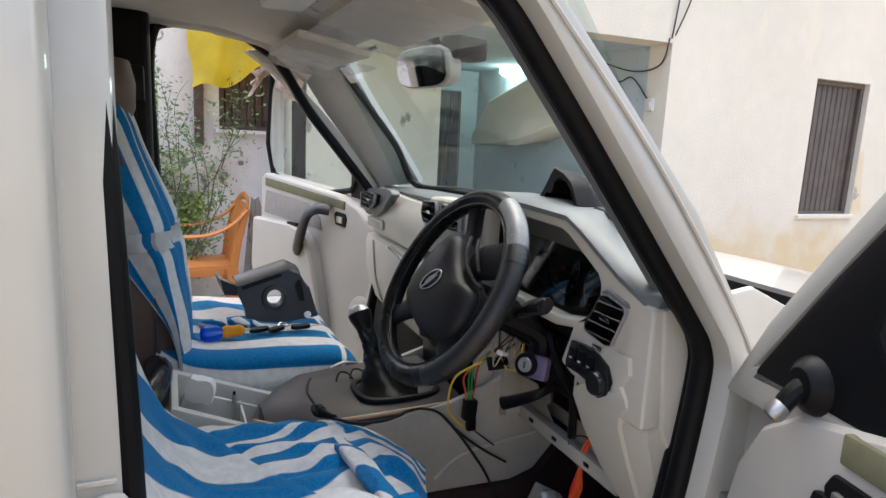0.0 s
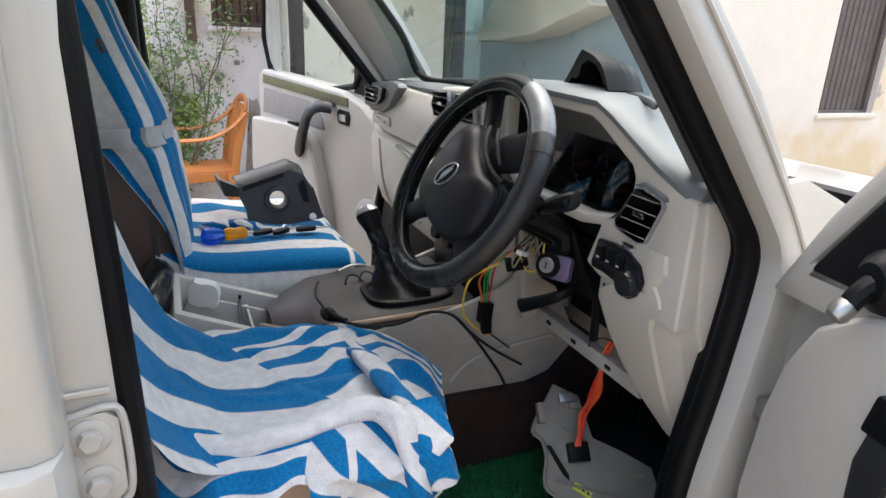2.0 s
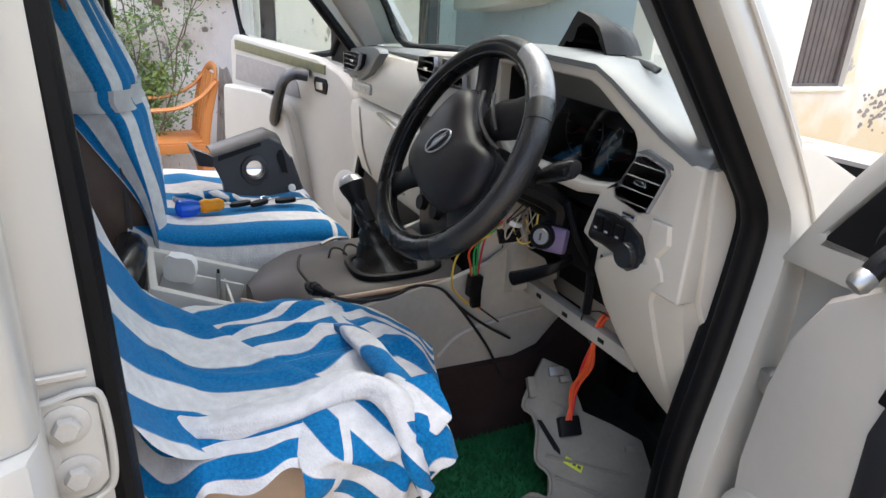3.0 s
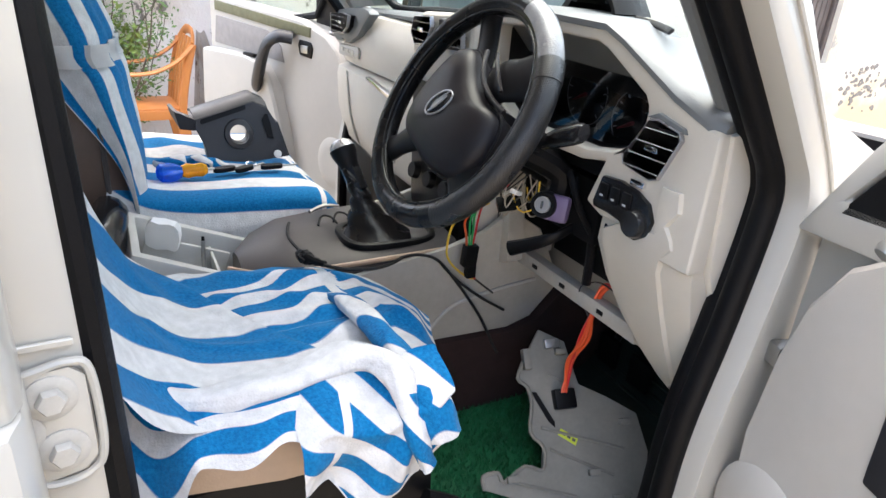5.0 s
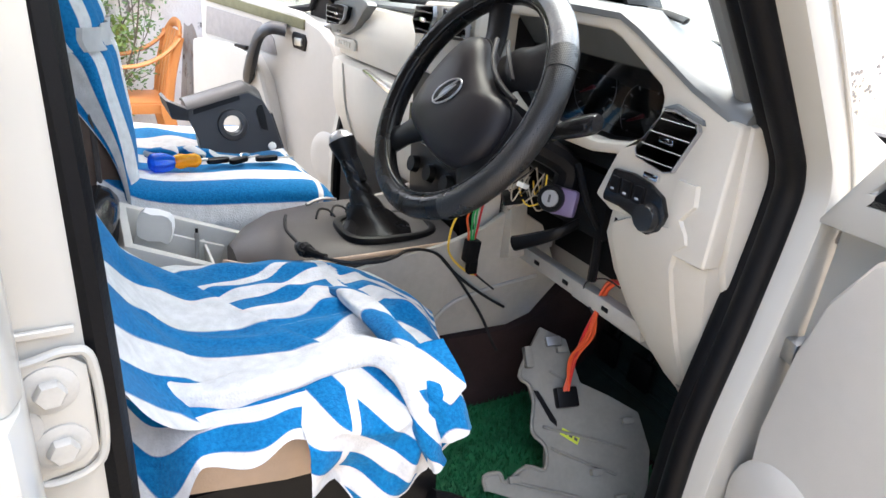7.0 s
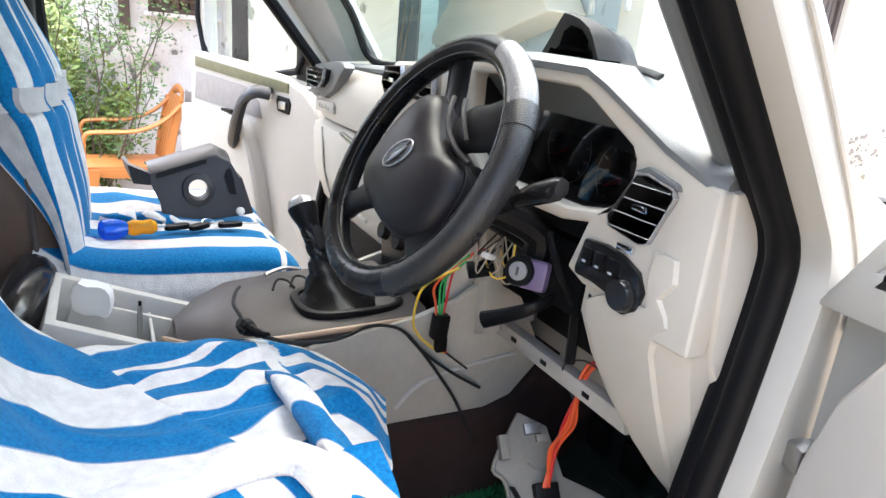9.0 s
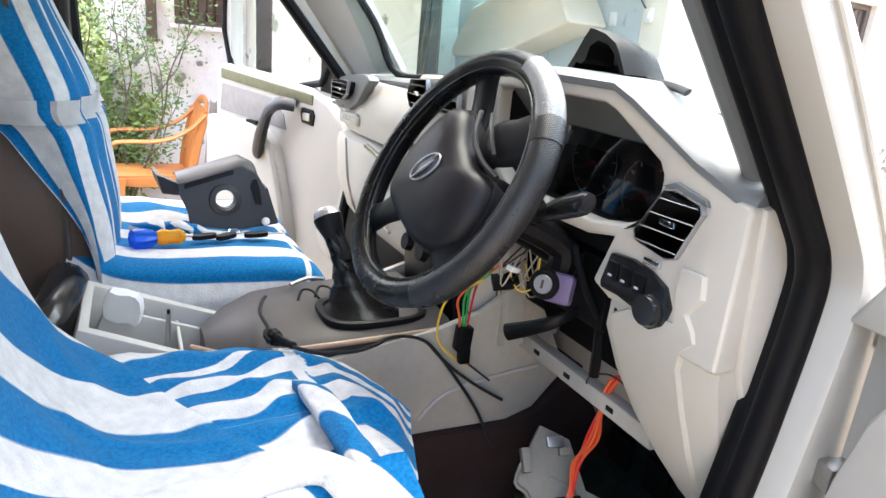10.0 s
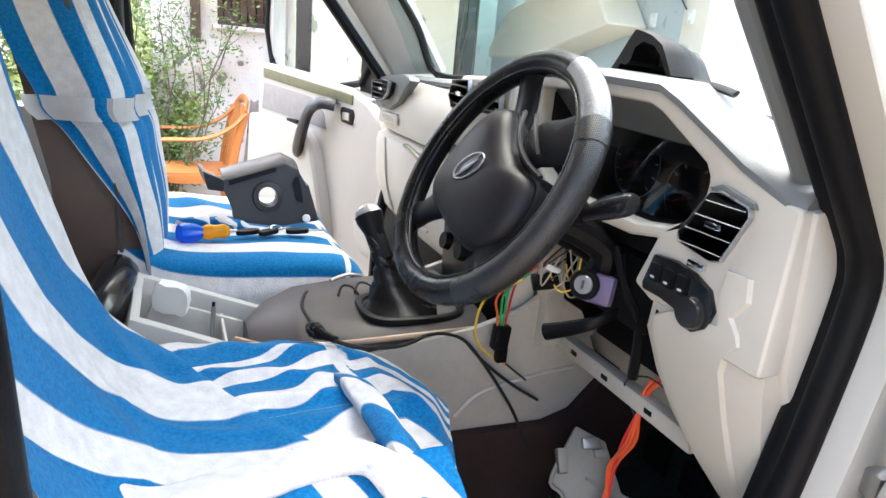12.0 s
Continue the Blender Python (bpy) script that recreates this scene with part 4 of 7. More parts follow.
# rear-view mirror, visors and roof lamp
rv = thing("rear_view_mirror", "grey rear-view mirror with a dark camera behind it", "mirror")
MR = look((-0.13, 0.02, 1.722), (-1.1, -0.14, 1.56)) 
oval = [(0.115 * math.copysign(abs(math.cos(a)) ** 0.55, math.cos(a)), 0.046 * math.copysign(abs(math.sin(a)) ** 0.6, math.sin(a))) for a in [i * 2 * math.pi / 32 for i in range(32)]]
part("housing", prism(oval, "z", -0.005, 0.03, 0.008, 3, m=MR), BEIGE_D, rv)
part("glass", prism([(a * 0.93, b * 0.9) for a, b in oval], "z", -0.0075, -0.006, m=MR), MIRROR, rv)
part("stem", tube([MR @ Vector((0, 0, 0.03)), (-0.10, 0.0, 1.77), (-0.165, -0.01, 1.815)], 0.011, 8, 4), BLACK, rv)
part("camera", block((-0.055, -0.03, 0.0), (0.035, 0.03, 0.05), 0.01, m=Matrix.Translation((-0.06, -0.065, 1.735)) @ pose(0, 0, 0, 0, 0, 20)), BLACK, rv)
for y0, y1, lab in ((0.10, 0.52, "passenger"), (-0.55, -0.12, "driver")):
    sv = thing("sun_visor", "grey sun visor still wrapped in clear plastic", "visor", "sun visors")
    part("board", block((-0.40, y0, 1.755), (-0.225, y1, 1.775), 0.008, m=pose(-0.31, 0, 1.77, 0, 10, 0) @ pose(0.31, 0, -1.77)), HEADLINER, sv)
    part("wrap", sheet(lambda a, b: (-0.425 + 0.21 * a, y0 - 0.01 + (y1 - y0 + 0.02) * b, 1.752 - 0.10 * a * 0.35 + 0.006 * noise.noise(Vector((a * 6, b * 12, y0 * 9)))), 16, 30), PLASTICWRAP, sv, "clear plastic wrap")
    part("hinge_rod", tube([(-0.222, y0 - 0.03, 1.765), (-0.222, y1, 1.765)], 0.005, 6, 1), STEEL, sv)
rlamp = thing("roof_lamp", "roof lamp under crumpled clear plastic", "lamp")
part("lens", block((-0.48, -0.08, 1.822), (-0.38, 0.10, 1.850), 0.012), WHITEPL, rlamp)
part("wrap", sheet(lambda a, b: (-0.52 + 0.2 * a, -0.12 + 0.28 * b, 1.815 + 0.06 * (1 - a) - 0.012 + 0.012 * noise.noise(Vector((a * 7, b * 9, 3)))), 14, 18), PLASTICWRAP, rlamp, "clear plastic wrap")


# ---- dashboard
dash = thing("dashboard", "beige and dark grey dashboard with its lower driver's cover removed", "dashboard")
PAD_ST = [(-0.697, -0.035, 1.348, 1.364), (-0.68, -0.046, 1.352, 1.374), (-0.62, -0.047, 1.375, 1.395), (-0.51, -0.048, 1.431, 1.441), (-0.47, -0.048, 1.447, 1.457), (-0.33, -0.048, 1.451, 1.463),
          (-0.18, -0.046, 1.450, 1.461), (-0.10, -0.04, 1.440, 1.449), (-0.02, -0.03, 1.424, 1.431), (0.10, -0.012, 1.402, 1.411), (0.30, 0.0, 1.394, 1.404), (0.50, 0.006, 1.388, 1.399), (0.735, 0.012, 1.380, 1.392)]
pad_rings = []
for y, xf, zf, zt in PAD_ST:
    back = min(zt, 1.405)
    pad_rings.append([(xf + 0.012, y, zf - 0.012), (xf, y, zf - 0.006), (xf, y, zf + 0.002), (xf + 0.008, y, zf + 0.6 * (zt - zf)), (xf + 0.03, y, zt), (0.06 - 0.3 * bow(y), y, zt - 0.002), (0.11 - 0.8 * bow(y), y, (zt + back) / 2), (0.15 - 1.1 * bow(y), y, back - 0.004), (0.15 - 1.1 * bow(y), y, 1.30), (0.06 - 0.5 * bow(y), y, 1.30 if y > -0.1 else 1.338)])
part("dash_pad", loft(pad_rings), PAD, dash, "dark grey soft dash top")
# driver's bezel with the cluster opening and the vent opening
BEZ = [(-0.14, 1.443), (-0.33, 1.447), (-0.47, 1.444), (-0.51, 1.428), (-0.62, 1.372), (-0.66, 1.356), (-0.70, 1.345), (-0.70, 1.16), (-0.62, 1.16), (-0.592, 1.164), (-0.566, 1.182), (-0.521, 1.181), (-0.486, 1.194), (-0.512, 1.262), (-0.46, 1.252), (-0.26, 1.252), (-0.20, 1.285), (-0.14, 1.30)]
CLU = [(-0.19, 1.424), (-0.33, 1.427), (-0.455, 1.424), (-0.478, 1.416), (-0.566, 1.368), (-0.576, 1.352), (-0.574, 1.318), (-0.560, 1.298), (-0.525, 1.282), (-0.47, 1.272), (-0.26, 1.272), (-0.19, 1.31)]
VENT = [(-0.590, 1.338), (-0.604, 1.341), (-0.640, 1.333), (-0.644, 1.324), (-0.620, 1.270), (-0.608, 1.266), (-0.560, 1.274), (-0.556, 1.284)]
bez = part("cluster_bezel", prism(BEZ, "x", -0.046, -0.012, 0.007, 3, holes=[CLU, VENT]), BEIGE, dash, "beige instrument bezel")
part("cluster_tunnel", prism([(a + 0.0, b) for a, b in CLU], "x", 0.055, 0.075), BLACK, dash)
rim = []
for x, k in ((-0.02, 1.0), (0.058, 0.97)):
    rim.append([(x, -0.38 + (a + 0.38) * k, 1.35 + (b - 1.35) * k) for a, b in CLU])
part("cluster_wall", loft(rim, caps=False), BLACK, dash)
part("cluster_cover", prism([(-0.38 + (a + 0.38) * 0.985, 1.345 + (b - 1.345) * 0.97) for a, b in CLU], "x", 0.0, 0.002, m=Matrix.Translation((0.01, 0, 1.345)) @ pose(0, 0, 0, 0, 16, 0) @ Matrix.Translation((0, 0, -1.345))), CLUSTERGLASS, dash, "smoked glossy instrument cover", smooth=0)
for cy, cz, r0 in ((-0.462, 1.304, 0.050), (-0.341, 1.327, 0.052)):
    c = Vector((0.052, cy, cz))
    g = part("gauge", spun([(0.0, 0.0), (r0, 0.0), (r0, 0.003), (0.0, 0.003)], 36, aim(c, (-1, 0, 0))), GLOSS, dash)
    part("gauge_ring", tube([c + Vector((-0.005, r0 * math.cos(a), r0 * math.sin(a))) for a in [i * math.pi / 16 for i in range(32)]], 0.0008, 6, 1, True), DIALW, g)
    for i in range(11):
        a = radians(225 - 27 * i)
        dv = Vector((0, -math.cos(a), math.sin(a)))
        part("tick", tube([c + Vector((-0.005, 0, 0)) + dv * r0 * 0.80, c + Vector((-0.005, 0, 0)) + dv * r0 * 0.93], 0.0012, 4, 1), DIALW, g)
    a = radians(205)
    part("pointer", tube([c + Vector((-0.007, 0, 0)), c + Vector((-0.007, -math.cos(a) * r0 * 0.7, math.sin(a) * r0 * 0.7))], lambda q: 0.004 - 0.003 * q, 6, 1), REDPT, g)
part("cluster_hood", prism([(-0.02, 1.428), (0.06, 1.400), (0.06, 1.43), (-0.02, 1.434)], "y", -0.47, -0.19), BLACK, dash)


def vent(name, outline, x0, slats, mat, frame_mat, axis_dir=1, tilt=0.0):
    """An air vent in the plane x = x0: a frame round slats and a thumb wheel."""
    ys = [p[0] for p in outline]
    zs_ = [p[1] for p in outline]
    cy, cz = sum(ys) / len(ys), sum(zs_) / len(zs_)
    ins = [(cy + (a - cy) * 0.93, cz + (b - cz) * 0.93) for a, b in outline]
    v = part(name, prism(outline, "x", x0 - 0.005, x0 + 0.004, 0.0012, 2, holes=[ins]), frame_mat, dash)
    part("vent_back", prism(ins, "x", x0 + 0.014, x0 + 0.02), BLACK, v, smooth=0)
    z0, z1 = min(zs_), max(zs_)
    for i in range(slats):
        f = (i + 0.7) / (slats + 0.4)
        z = z0 + (z1 - z0) * f
        # where the inner outline is at this height
        xs = []
        for (a, b), (c, d) in zip(ins, ins[1:] + ins[:1]):
            if (b - z) * (d - z) < 0:
                xs.append(a + (c - a) * (z - b) / (d - b))
        if len(xs) >= 2:
            part("slat", block((x0 - 0.004, min(xs), z - 0.0024), (x0 + 0.008, max(xs), z + 0.0024), 0.0008), mat, v)
            # bright line added to stand for the light caught on the slat's edge
            part("slat_highlight", tube([(x0 - 0.005, min(xs), z - 0.002), (x0 - 0.005, max(xs), z - 0.002)], 0.0006, 6, 1), STEEL, v)
    part("thumb_wheel", block((x0 - 0.006, cy - 0.012, cz - 0.004), (x0 + 0.006, cy + 0.012, cz + 0.004), 0.002), CHROME, v)
    return v


VO = [(-0.600 + (a + 0.600) * 1.10, 1.303 + (b - 1.303) * 1.10) for a, b in VENT]
vent("side_vent", VO, -0.048, 4, BLACK, SATIN, tilt=0.004)
part("vent_cap", prism([(-0.582, 1.343), (-0.603, 1.352), (-0.648, 1.341), (-0.652, 1.334), (-0.605, 1.343)], "x", -0.052, -0.044, 0.002), PAD, dash)
part("badge_clip", block((-0.052, -0.602, 1.247), (-0.044, -0.575, 1.257), 0.003), CHROME, dash)
SWP = [(-0.522, 1.245), (-0.560, 1.248), (-0.592, 1.243), (-0.618, 1.232), (-0.630, 1.21), (-0.624, 1.186), (-0.605, 1.174), (-0.588, 1.174), (-0.572, 1.190), (-0.545, 1.194), (-0.512, 1.194), (-0.510, 1.203)]
swp = part("switch_panel", prism(SWP, "x", -0.054, -0.044, 0.004), GLOSS, dash, "black switch panel")
for i, y in enumerate((-0.532, -0.556, -0.580)):
    part("switch", block((-0.058, y - 0.008, 1.212), (-0.053, y + 0.008, 1.236), 0.002), BLACK, swp)
    part("mark", block((-0.0592, y - 0.003, 1.217), (-0.0582, y + 0.003, 1.2195), 0.0), DIALW, swp, smooth=0)
part("dial", spun([(0, 0.010), (0.018, 0.010), (0.021, 0.004), (0.021, 0.0), (0, 0)], 20, aim((-0.054, -0.602, 1.199), (-1, 0, 0))), GLOSS, swp)
part("small_slot", block((-0.040, -0.552, 1.162), (-0.032, -0.53, 1.172), 0.002), BLACK, dash)
# knee panel tapering downwards, with a raised field
kn = []
for z, y0, y1, x in ((1.185, -0.515, -0.705, -0.043), (1.14, -0.505, -0.703, -0.036), (1.08, -0.515, -0.70, -0.015), (1.02, -0.54, -0.695, 0.008), (0.965, -0.57, -0.688, 0.035), (0.92, -0.595, -0.67, 0.062), (0.900, -0.615, -0.655, 0.075)):
    kn.append([(x + 0.10, y0, z), (x + 0.02, y0, z), (x + 0.004, y0 - 0.008, z), (x, y0 - 0.03, z), (x - 0.003, (y0 + y1) / 2, z), (x + 0.002, y1 + 0.03, z), (x + 0.012, y1 + 0.01, z), (x + 0.10, y1, z)])
knee = part("knee_panel", loft(kn), BEIGE, dash, "beige lower side panel")
field = []
for z, y0, y1, x in ((1.262, -0.630, -0.668, -0.052), (1.236, -0.628, -0.672, -0.052), (1.212, -0.630, -0.655, -0.052), (1.196, -0.632, -0.668, -0.051), (1.184, -0.560, -0.672, -0.050), (1.165, -0.530, -0.655, -0.047), (1.14, -0.530, -0.650, -0.042), (1.08, -0.540, -0.652, -0.021), (1.02, -0.566, -0.655, 0.002), (0.965, -0.597, -0.655, 0.030), (0.935, -0.612, -0.650, 0.050)):
    field.append([(x + 0.03, y0, z), (x + 0.008, y0, z), (x + 0.001, y0 - 0.005, z), (x - 0.001, (y0 + y1) / 2, z), (x + 0.001, y1 + 0.005, z), (x + 0.008, y1, z), (x + 0.03, y1, z)])
part("raised_field", loft(field), BEIGE, knee, "raised moulded field")
part("dash_end", prism([(-0.03, 1.345), (0.14, 1.37), (0.30, 1.30), (0.30, 0.9), (0.12, 0.9), (-0.01, 1.16)], "y", -0.706, -0.69, 0.006), BEIGE, dash)
# passenger's side: padded fascia, glovebox, left vent
fas = []
for y, dx in ((-0.03, -0.035), (0.06, -0.018), (0.16, -0.004), (0.35, 0.0), (0.60, 0.0), (0.735, 0.012)):
    fas.append([(0.10, y, 1.385), (0.02 + dx, y, 1.388), (-0.008 + dx, y, 1.378), (-0.028 + dx, y, 1.345), (-0.036 + dx, y, 1.30), (-0.034 + dx, y, 1.258), (-0.024 + dx, y, 1.238), (0.10, y, 1.235)])
part("passenger_fascia", loft(fas), BEIGE, dash, "beige padded passenger fascia")
glv = []
for y, dx in ((0.10, -0.01), (0.3, 0.0), (0.60, 0.0), (0.735, 0.012)):
    glv.append([(0.10, y, 1.23), (-0.02 + dx, y, 1.23), (-0.044 + dx, y, 1.222), (-0.05 + dx, y, 1.20), (-0.045 + dx, y, 1.10), (-0.02 + dx, y, 1.01), (0.03 + dx, y, 0.96), (0.12, y, 0.95)])
gb_ = part("glovebox", loft(glv), BEIGE, dash, "beige glovebox lid")
part("seam", tube([(-0.048, 0.62, 1.218), (-0.052, 0.60, 1.19), (-0.047, 0.585, 1.10), (-0.024, 0.575, 1.02), (0.02, 0.57, 0.965)], 0.003, 6, 5), BEIGE_D, gb_)
part("glovebox_handle", prism([(0.20, 1.208), (0.44, 1.232), (0.44, 1.222), (0.21, 1.192)], "x", -0.058, -0.044, 0.003), CHROME, gb_)
part("catch", tube([(-0.054, 0.30, 1.09), (-0.053, 0.29, 1.06), (-0.05, 0.24, 1.05)], 0.004, 6, 4), BEIGE_D, gb_)
POD = [(0.735, 1.378), (0.62, 1.392), (0.50, 1.402), (0.455, 1.398), (0.44, 1.388), (0.475, 1.368), (0.53, 1.325), (0.60, 1.300), (0.70, 1.296), (0.733, 1.306)]
part("vent_pod", prism(POD, "x", -0.050, -0.02, 0.006), PAD, dash, "dark grey vent pod")
vent("passenger_vent", [(0.70, 1.372), (0.60, 1.380), (0.545, 1.378), (0.56, 1.345), (0.60, 1.325), (0.70, 1.320)], -0.067, 4, COWLGREY, SATIN)
part("lock_button", block((-0.05, 0.63, 1.302), (-0.045, 0.67, 1.309), 0.002), CHROME, dash)
bp = part("name_badge", prism([(0.545, 1.262), (0.70, 1.256), (0.71, 1.264), (0.705, 1.288), (0.55, 1.293), (0.54, 1.285)], "x", -0.043, -0.033, 0.004), BEIGE_D, dash, "small plastic badge plate")
for i in range(5):
    part("bar", block((-0.0455, 0.575 + i * 0.022, 1.269), (-0.0425, 0.589 + i * 0.022, 1.281), 0.001), BEIGE, bp)
# centre stack
cst = [(-0.16, 1.435), (0.05, 1.425), (0.085, 1.40), (0.095, 1.33), (0.06, 1.285), (-0.16, 1.285)]
part("centre_bezel", prism(cst, "x", -0.085, -0.02, 0.014, 3), BEIGE, dash)
vent("centre_vent", [(0.055, 1.415), (-0.02, 1.42), (-0.025, 1.40), (-0.005, 1.365), (0.05, 1.362), (0.068, 1.385)], -0.097, 3, PAD, SATIN)
vent("centre_vent", [(-0.06, 1.42), (-0.15, 1.423), (-0.155, 1.37), (-0.06, 1.365)], -0.097, 3, PAD, SATIN)
part("centre_panel", prism([(-0.085, 1.29), (0.02, 1.29), (0.1, 0.93), (-0.06, 0.93), (-0.075, 1.02)], "y", -0.155, 0.085, 0.01), BLACK, dash, "black centre stack")
rad = part("radio", prism([(-0.145, 1.145), (0.07, 1.145), (0.07, 1.22), (-0.145, 1.22)], "x", -0.094, -0.07, 0.004), GLOSS, dash)
for i in range(4):
    part("button", block((-0.098, -0.13 + i * 0.05, 1.15), (-0.093, -0.10 + i * 0.05, 1.162), 0.002), BLACK, rad)
for i in range(3):
    part("heater_dial", spun([(0, 0.014), (0.017, 0.014), (0.02, 0.0), (0, 0)], 18, aim((-0.082, -0.11 + i * 0.075, 1.09), (-1, 0, 0.2))), BLACK, dash)
part("centre_side", prism([(-0.07, 1.28), (-0.05, 1.285), (0.12, 1.25), (0.16, 0.95), (-0.03, 0.94), (-0.05, 1.05)], "y", -0.178, -0.158, 0.008), GREY, dash)
part("defroster_grille", prism([(-0.02, -0.665), (0.03, -0.685), (0.045, -0.655), (0.0, -0.632)], "z", 1.383, 1.39, 0.002), BLACK, dash)
# the bare cavity behind the removed lower cover
part("cavity_back", block((0.16, -0.69, 0.96), (0.19, -0.18, 1.30), 0.0), BLACK, dash)
# two black plates added only to keep the cavity as dark as its shade
part("shade_plate_top", block((-0.01, -0.52, 1.222), (0.16, -0.182, 1.247), 0.004), BLACK, dash)
part("shade_plate_side", block((0.0, -0.195, 0.99), (0.16, -0.181, 1.22), 0.003), BLACK, dash)
part("cavity_duct", tube([(0.09, -0.20, 1.12), (0.10, -0.35, 1.10), (0.10, -0.50, 1.13)], 0.035, 12, 5), BLACK, dash)
beam = part("support_bar", prism([(-0.20, 0.985), (-0.55, 0.985), (-0.56, 0.955), (-0.20, 0.955)], "x", 0.045, 0.07, 0.004, m=Matrix.Identity(4)), BEIGE_D, dash, "beige lower support bar with slots")
for y in (-0.27, -0.36, -0.47):
    part("slot", block((0.0435, y - 0.008, 0.966), (0.0465, y + 0.008, 0.974), 0.0005), BLACK, beam)
part("side_bracket", prism([(-0.18, 1.20), (-0.205, 1.18), (-0.225, 1.05), (-0.235, 0.97), (-0.20, 0.955), (-0.18, 0.99)], "x", 0.0, 0.04, 0.006), BEIGE_D, dash)

# ---- steering wheel and column
SC = Vector((-0.2131, -0.355, 1.3105))
SUP = Vector((0.4952, 0.0642, 0.8664)).normalized()
SRT = Vector((0.0677, -0.9971, 0.0353)).normalized()
SN = SRT.cross(SUP).normalized()
SM = Matrix.Translation(SC) @ Matrix((SRT, SUP, SN)).transposed().to_4x4()
col = thing("steering_column", "black steering wheel on a bare column with ignition lock", "steering column")
sw = new("steering_wheel")
sw.parent = col
tagged(sw, "black leather-wrapped wheel with a textured grip cover")
RIM = 0.1745


def arc(a0, a1, r, n=40, z=0.0):
    return [SM @ Vector((r * math.sin(radians(a0 + (a1 - a0) * i / n)), r * math.cos(radians(a0 + (a1 - a0) * i / n)), z)) for i in range(n + 1)]


GRIP = material("perforated_grip_leather", (0.012, 0.012, 0.013), 0.3, 0, 0.3, 30)
nt = GRIP.node_tree
vor = nt.nodes.new("ShaderNodeTexVoronoi")
vor.inputs["Scale"].default_value = 520
vor.inputs["Randomness"].default_value = 0.15
tcn = nt.nodes.new("ShaderNodeTexCoord")
bmp = nt.nodes.new("ShaderNodeBump")
bmp.inputs["Strength"].default_value, bmp.inputs["Distance"].default_value = 0.6, 0.001
nt.links.new(tcn.outputs["Object"], vor.inputs["Vector"])
nt.links.new(vor.outputs["Distance"], bmp.inputs["Height"])
nt.links.new(bmp.outputs[0], nt.nodes["Principled BSDF"].inputs["Normal"])
# pale grey base colour paints the sky's highlight onto the black rim
HIGHLITGRIP = material("highlit_grip_leather", (0.20, 0.205, 0.21), 0.24, 0, 0.35, 25, 0.5, 330)
part("rim", tube(arc(0, 360, RIM, 72)[:-1], 0.0185, 14, 1, True, side=tuple(SN)), LEATHER, sw)
part("grip_cover", tube(arc(66, 150, RIM + 0.002, 30), 0.0195, 14, 1, side=tuple(SN)), GRIP, sw, "perforated black grip leather")
part("grip_cover", tube(arc(22, 62, RIM + 0.002, 16), 0.0195, 14, 1, side=tuple(SN)), HIGHLITGRIP, sw, "black grip leather with its highlight painted pale grey")
part("grip_cover", tube(arc(58, 68, RIM + 0.002, 6), 0.0205, 14, 1, side=tuple(SN)), GRIP, sw)
part("rim_stitching", tube(arc(0, 360, RIM - 0.0150, 72, 0.0105)[:-1], 0.0030, 8, 1, True), LEATHER, sw, "raised inner seam")
hubo = [(p.x, p.y) for p in smooth_path([(-0.092, -0.030, 0), (-0.080, 0.030, 0), (-0.048, 0.082, 0), (-0.004, 0.090, 0), (0.040, 0.046, 0), (0.080, 0.018, 0), (0.118, 0.002, 0), (0.130, -0.032, 0), (0.118, -0.076, 0), (0.080, -0.100, 0), (0.025, -0.098, 0), (-0.030, -0.080, 0), (-0.075, -0.060, 0)], 5, True)]
HC = (0.012, -0.012)
hub_rings = []
for k, z in ((0.90, -0.035), (0.98, -0.015), (1.0, 0.004), (0.985, 0.014), (0.93, 0.023), (0.80, 0.031), (0.55, 0.036), (0.25, 0.0375)):
    hub_rings.append([SM @ Vector((HC[0] + (a - HC[0]) * k, HC[1] + (b - HC[1]) * k, z)) for a, b in hubo])
hub = part("hub_pad", loft(hub_rings), HUB, sw, "dark grey hub pad", smooth=50)
part("hub_seam", tube([SM @ Vector((HC[0] + (a - HC[0]) * 1.005, HC[1] + (b - HC[1]) * 1.005, 0.004)) for a, b in hubo], 0.0022, 6, 1, True), BLACK, sw)
em = SM @ Matrix.Translation((0.010, -0.008, 0.0370)) @ pose(0, 0, 0, 0, 0, 34)
oval_e = [(0.029 * math.cos(a), 0.0165 * math.sin(a)) for a in [i * math.pi / 18 for i in range(36)]]
part("emblem_field", prism(oval_e, "z", -0.001, 0.0014, 0.0005, 1, m=em), GLOSS, sw, "gloss black emblem field")
part("emblem", tube([em @ Vector((a, b, 0.0015)) for a, b in oval_e], 0.0014, 8, 1, True), SATIN, sw, "chrome oval emblem")
for k in (-1, 1):
    part("emblem_bar", tube([em @ Vector((-0.022 + 0.006 * k, -0.004 + 0.003 * k, 0.0017)), em @ Vector((-0.004, 0.003 * k, 0.0024)), em @ Vector((0.021 + 0.003 * k, 0.006 + 0.003 * k, 0.0017))], lambda q: 0.0026 - 0.0018 * abs(2 * q - 1), 6, 5), SATIN, sw)


def spoke(points, width, rise, mat, label=""):
    """A flat moulded arm from the hub to the rim."""
    part("spoke", tube([SM @ Vector(p) for p in points], width, 14, 6, flat=rise, side=tuple(SM.to_3x3() @ (Vector(points[-1]) - Vector(points[0])).cross(Vector((0, 0, 1))))), mat, sw, label)


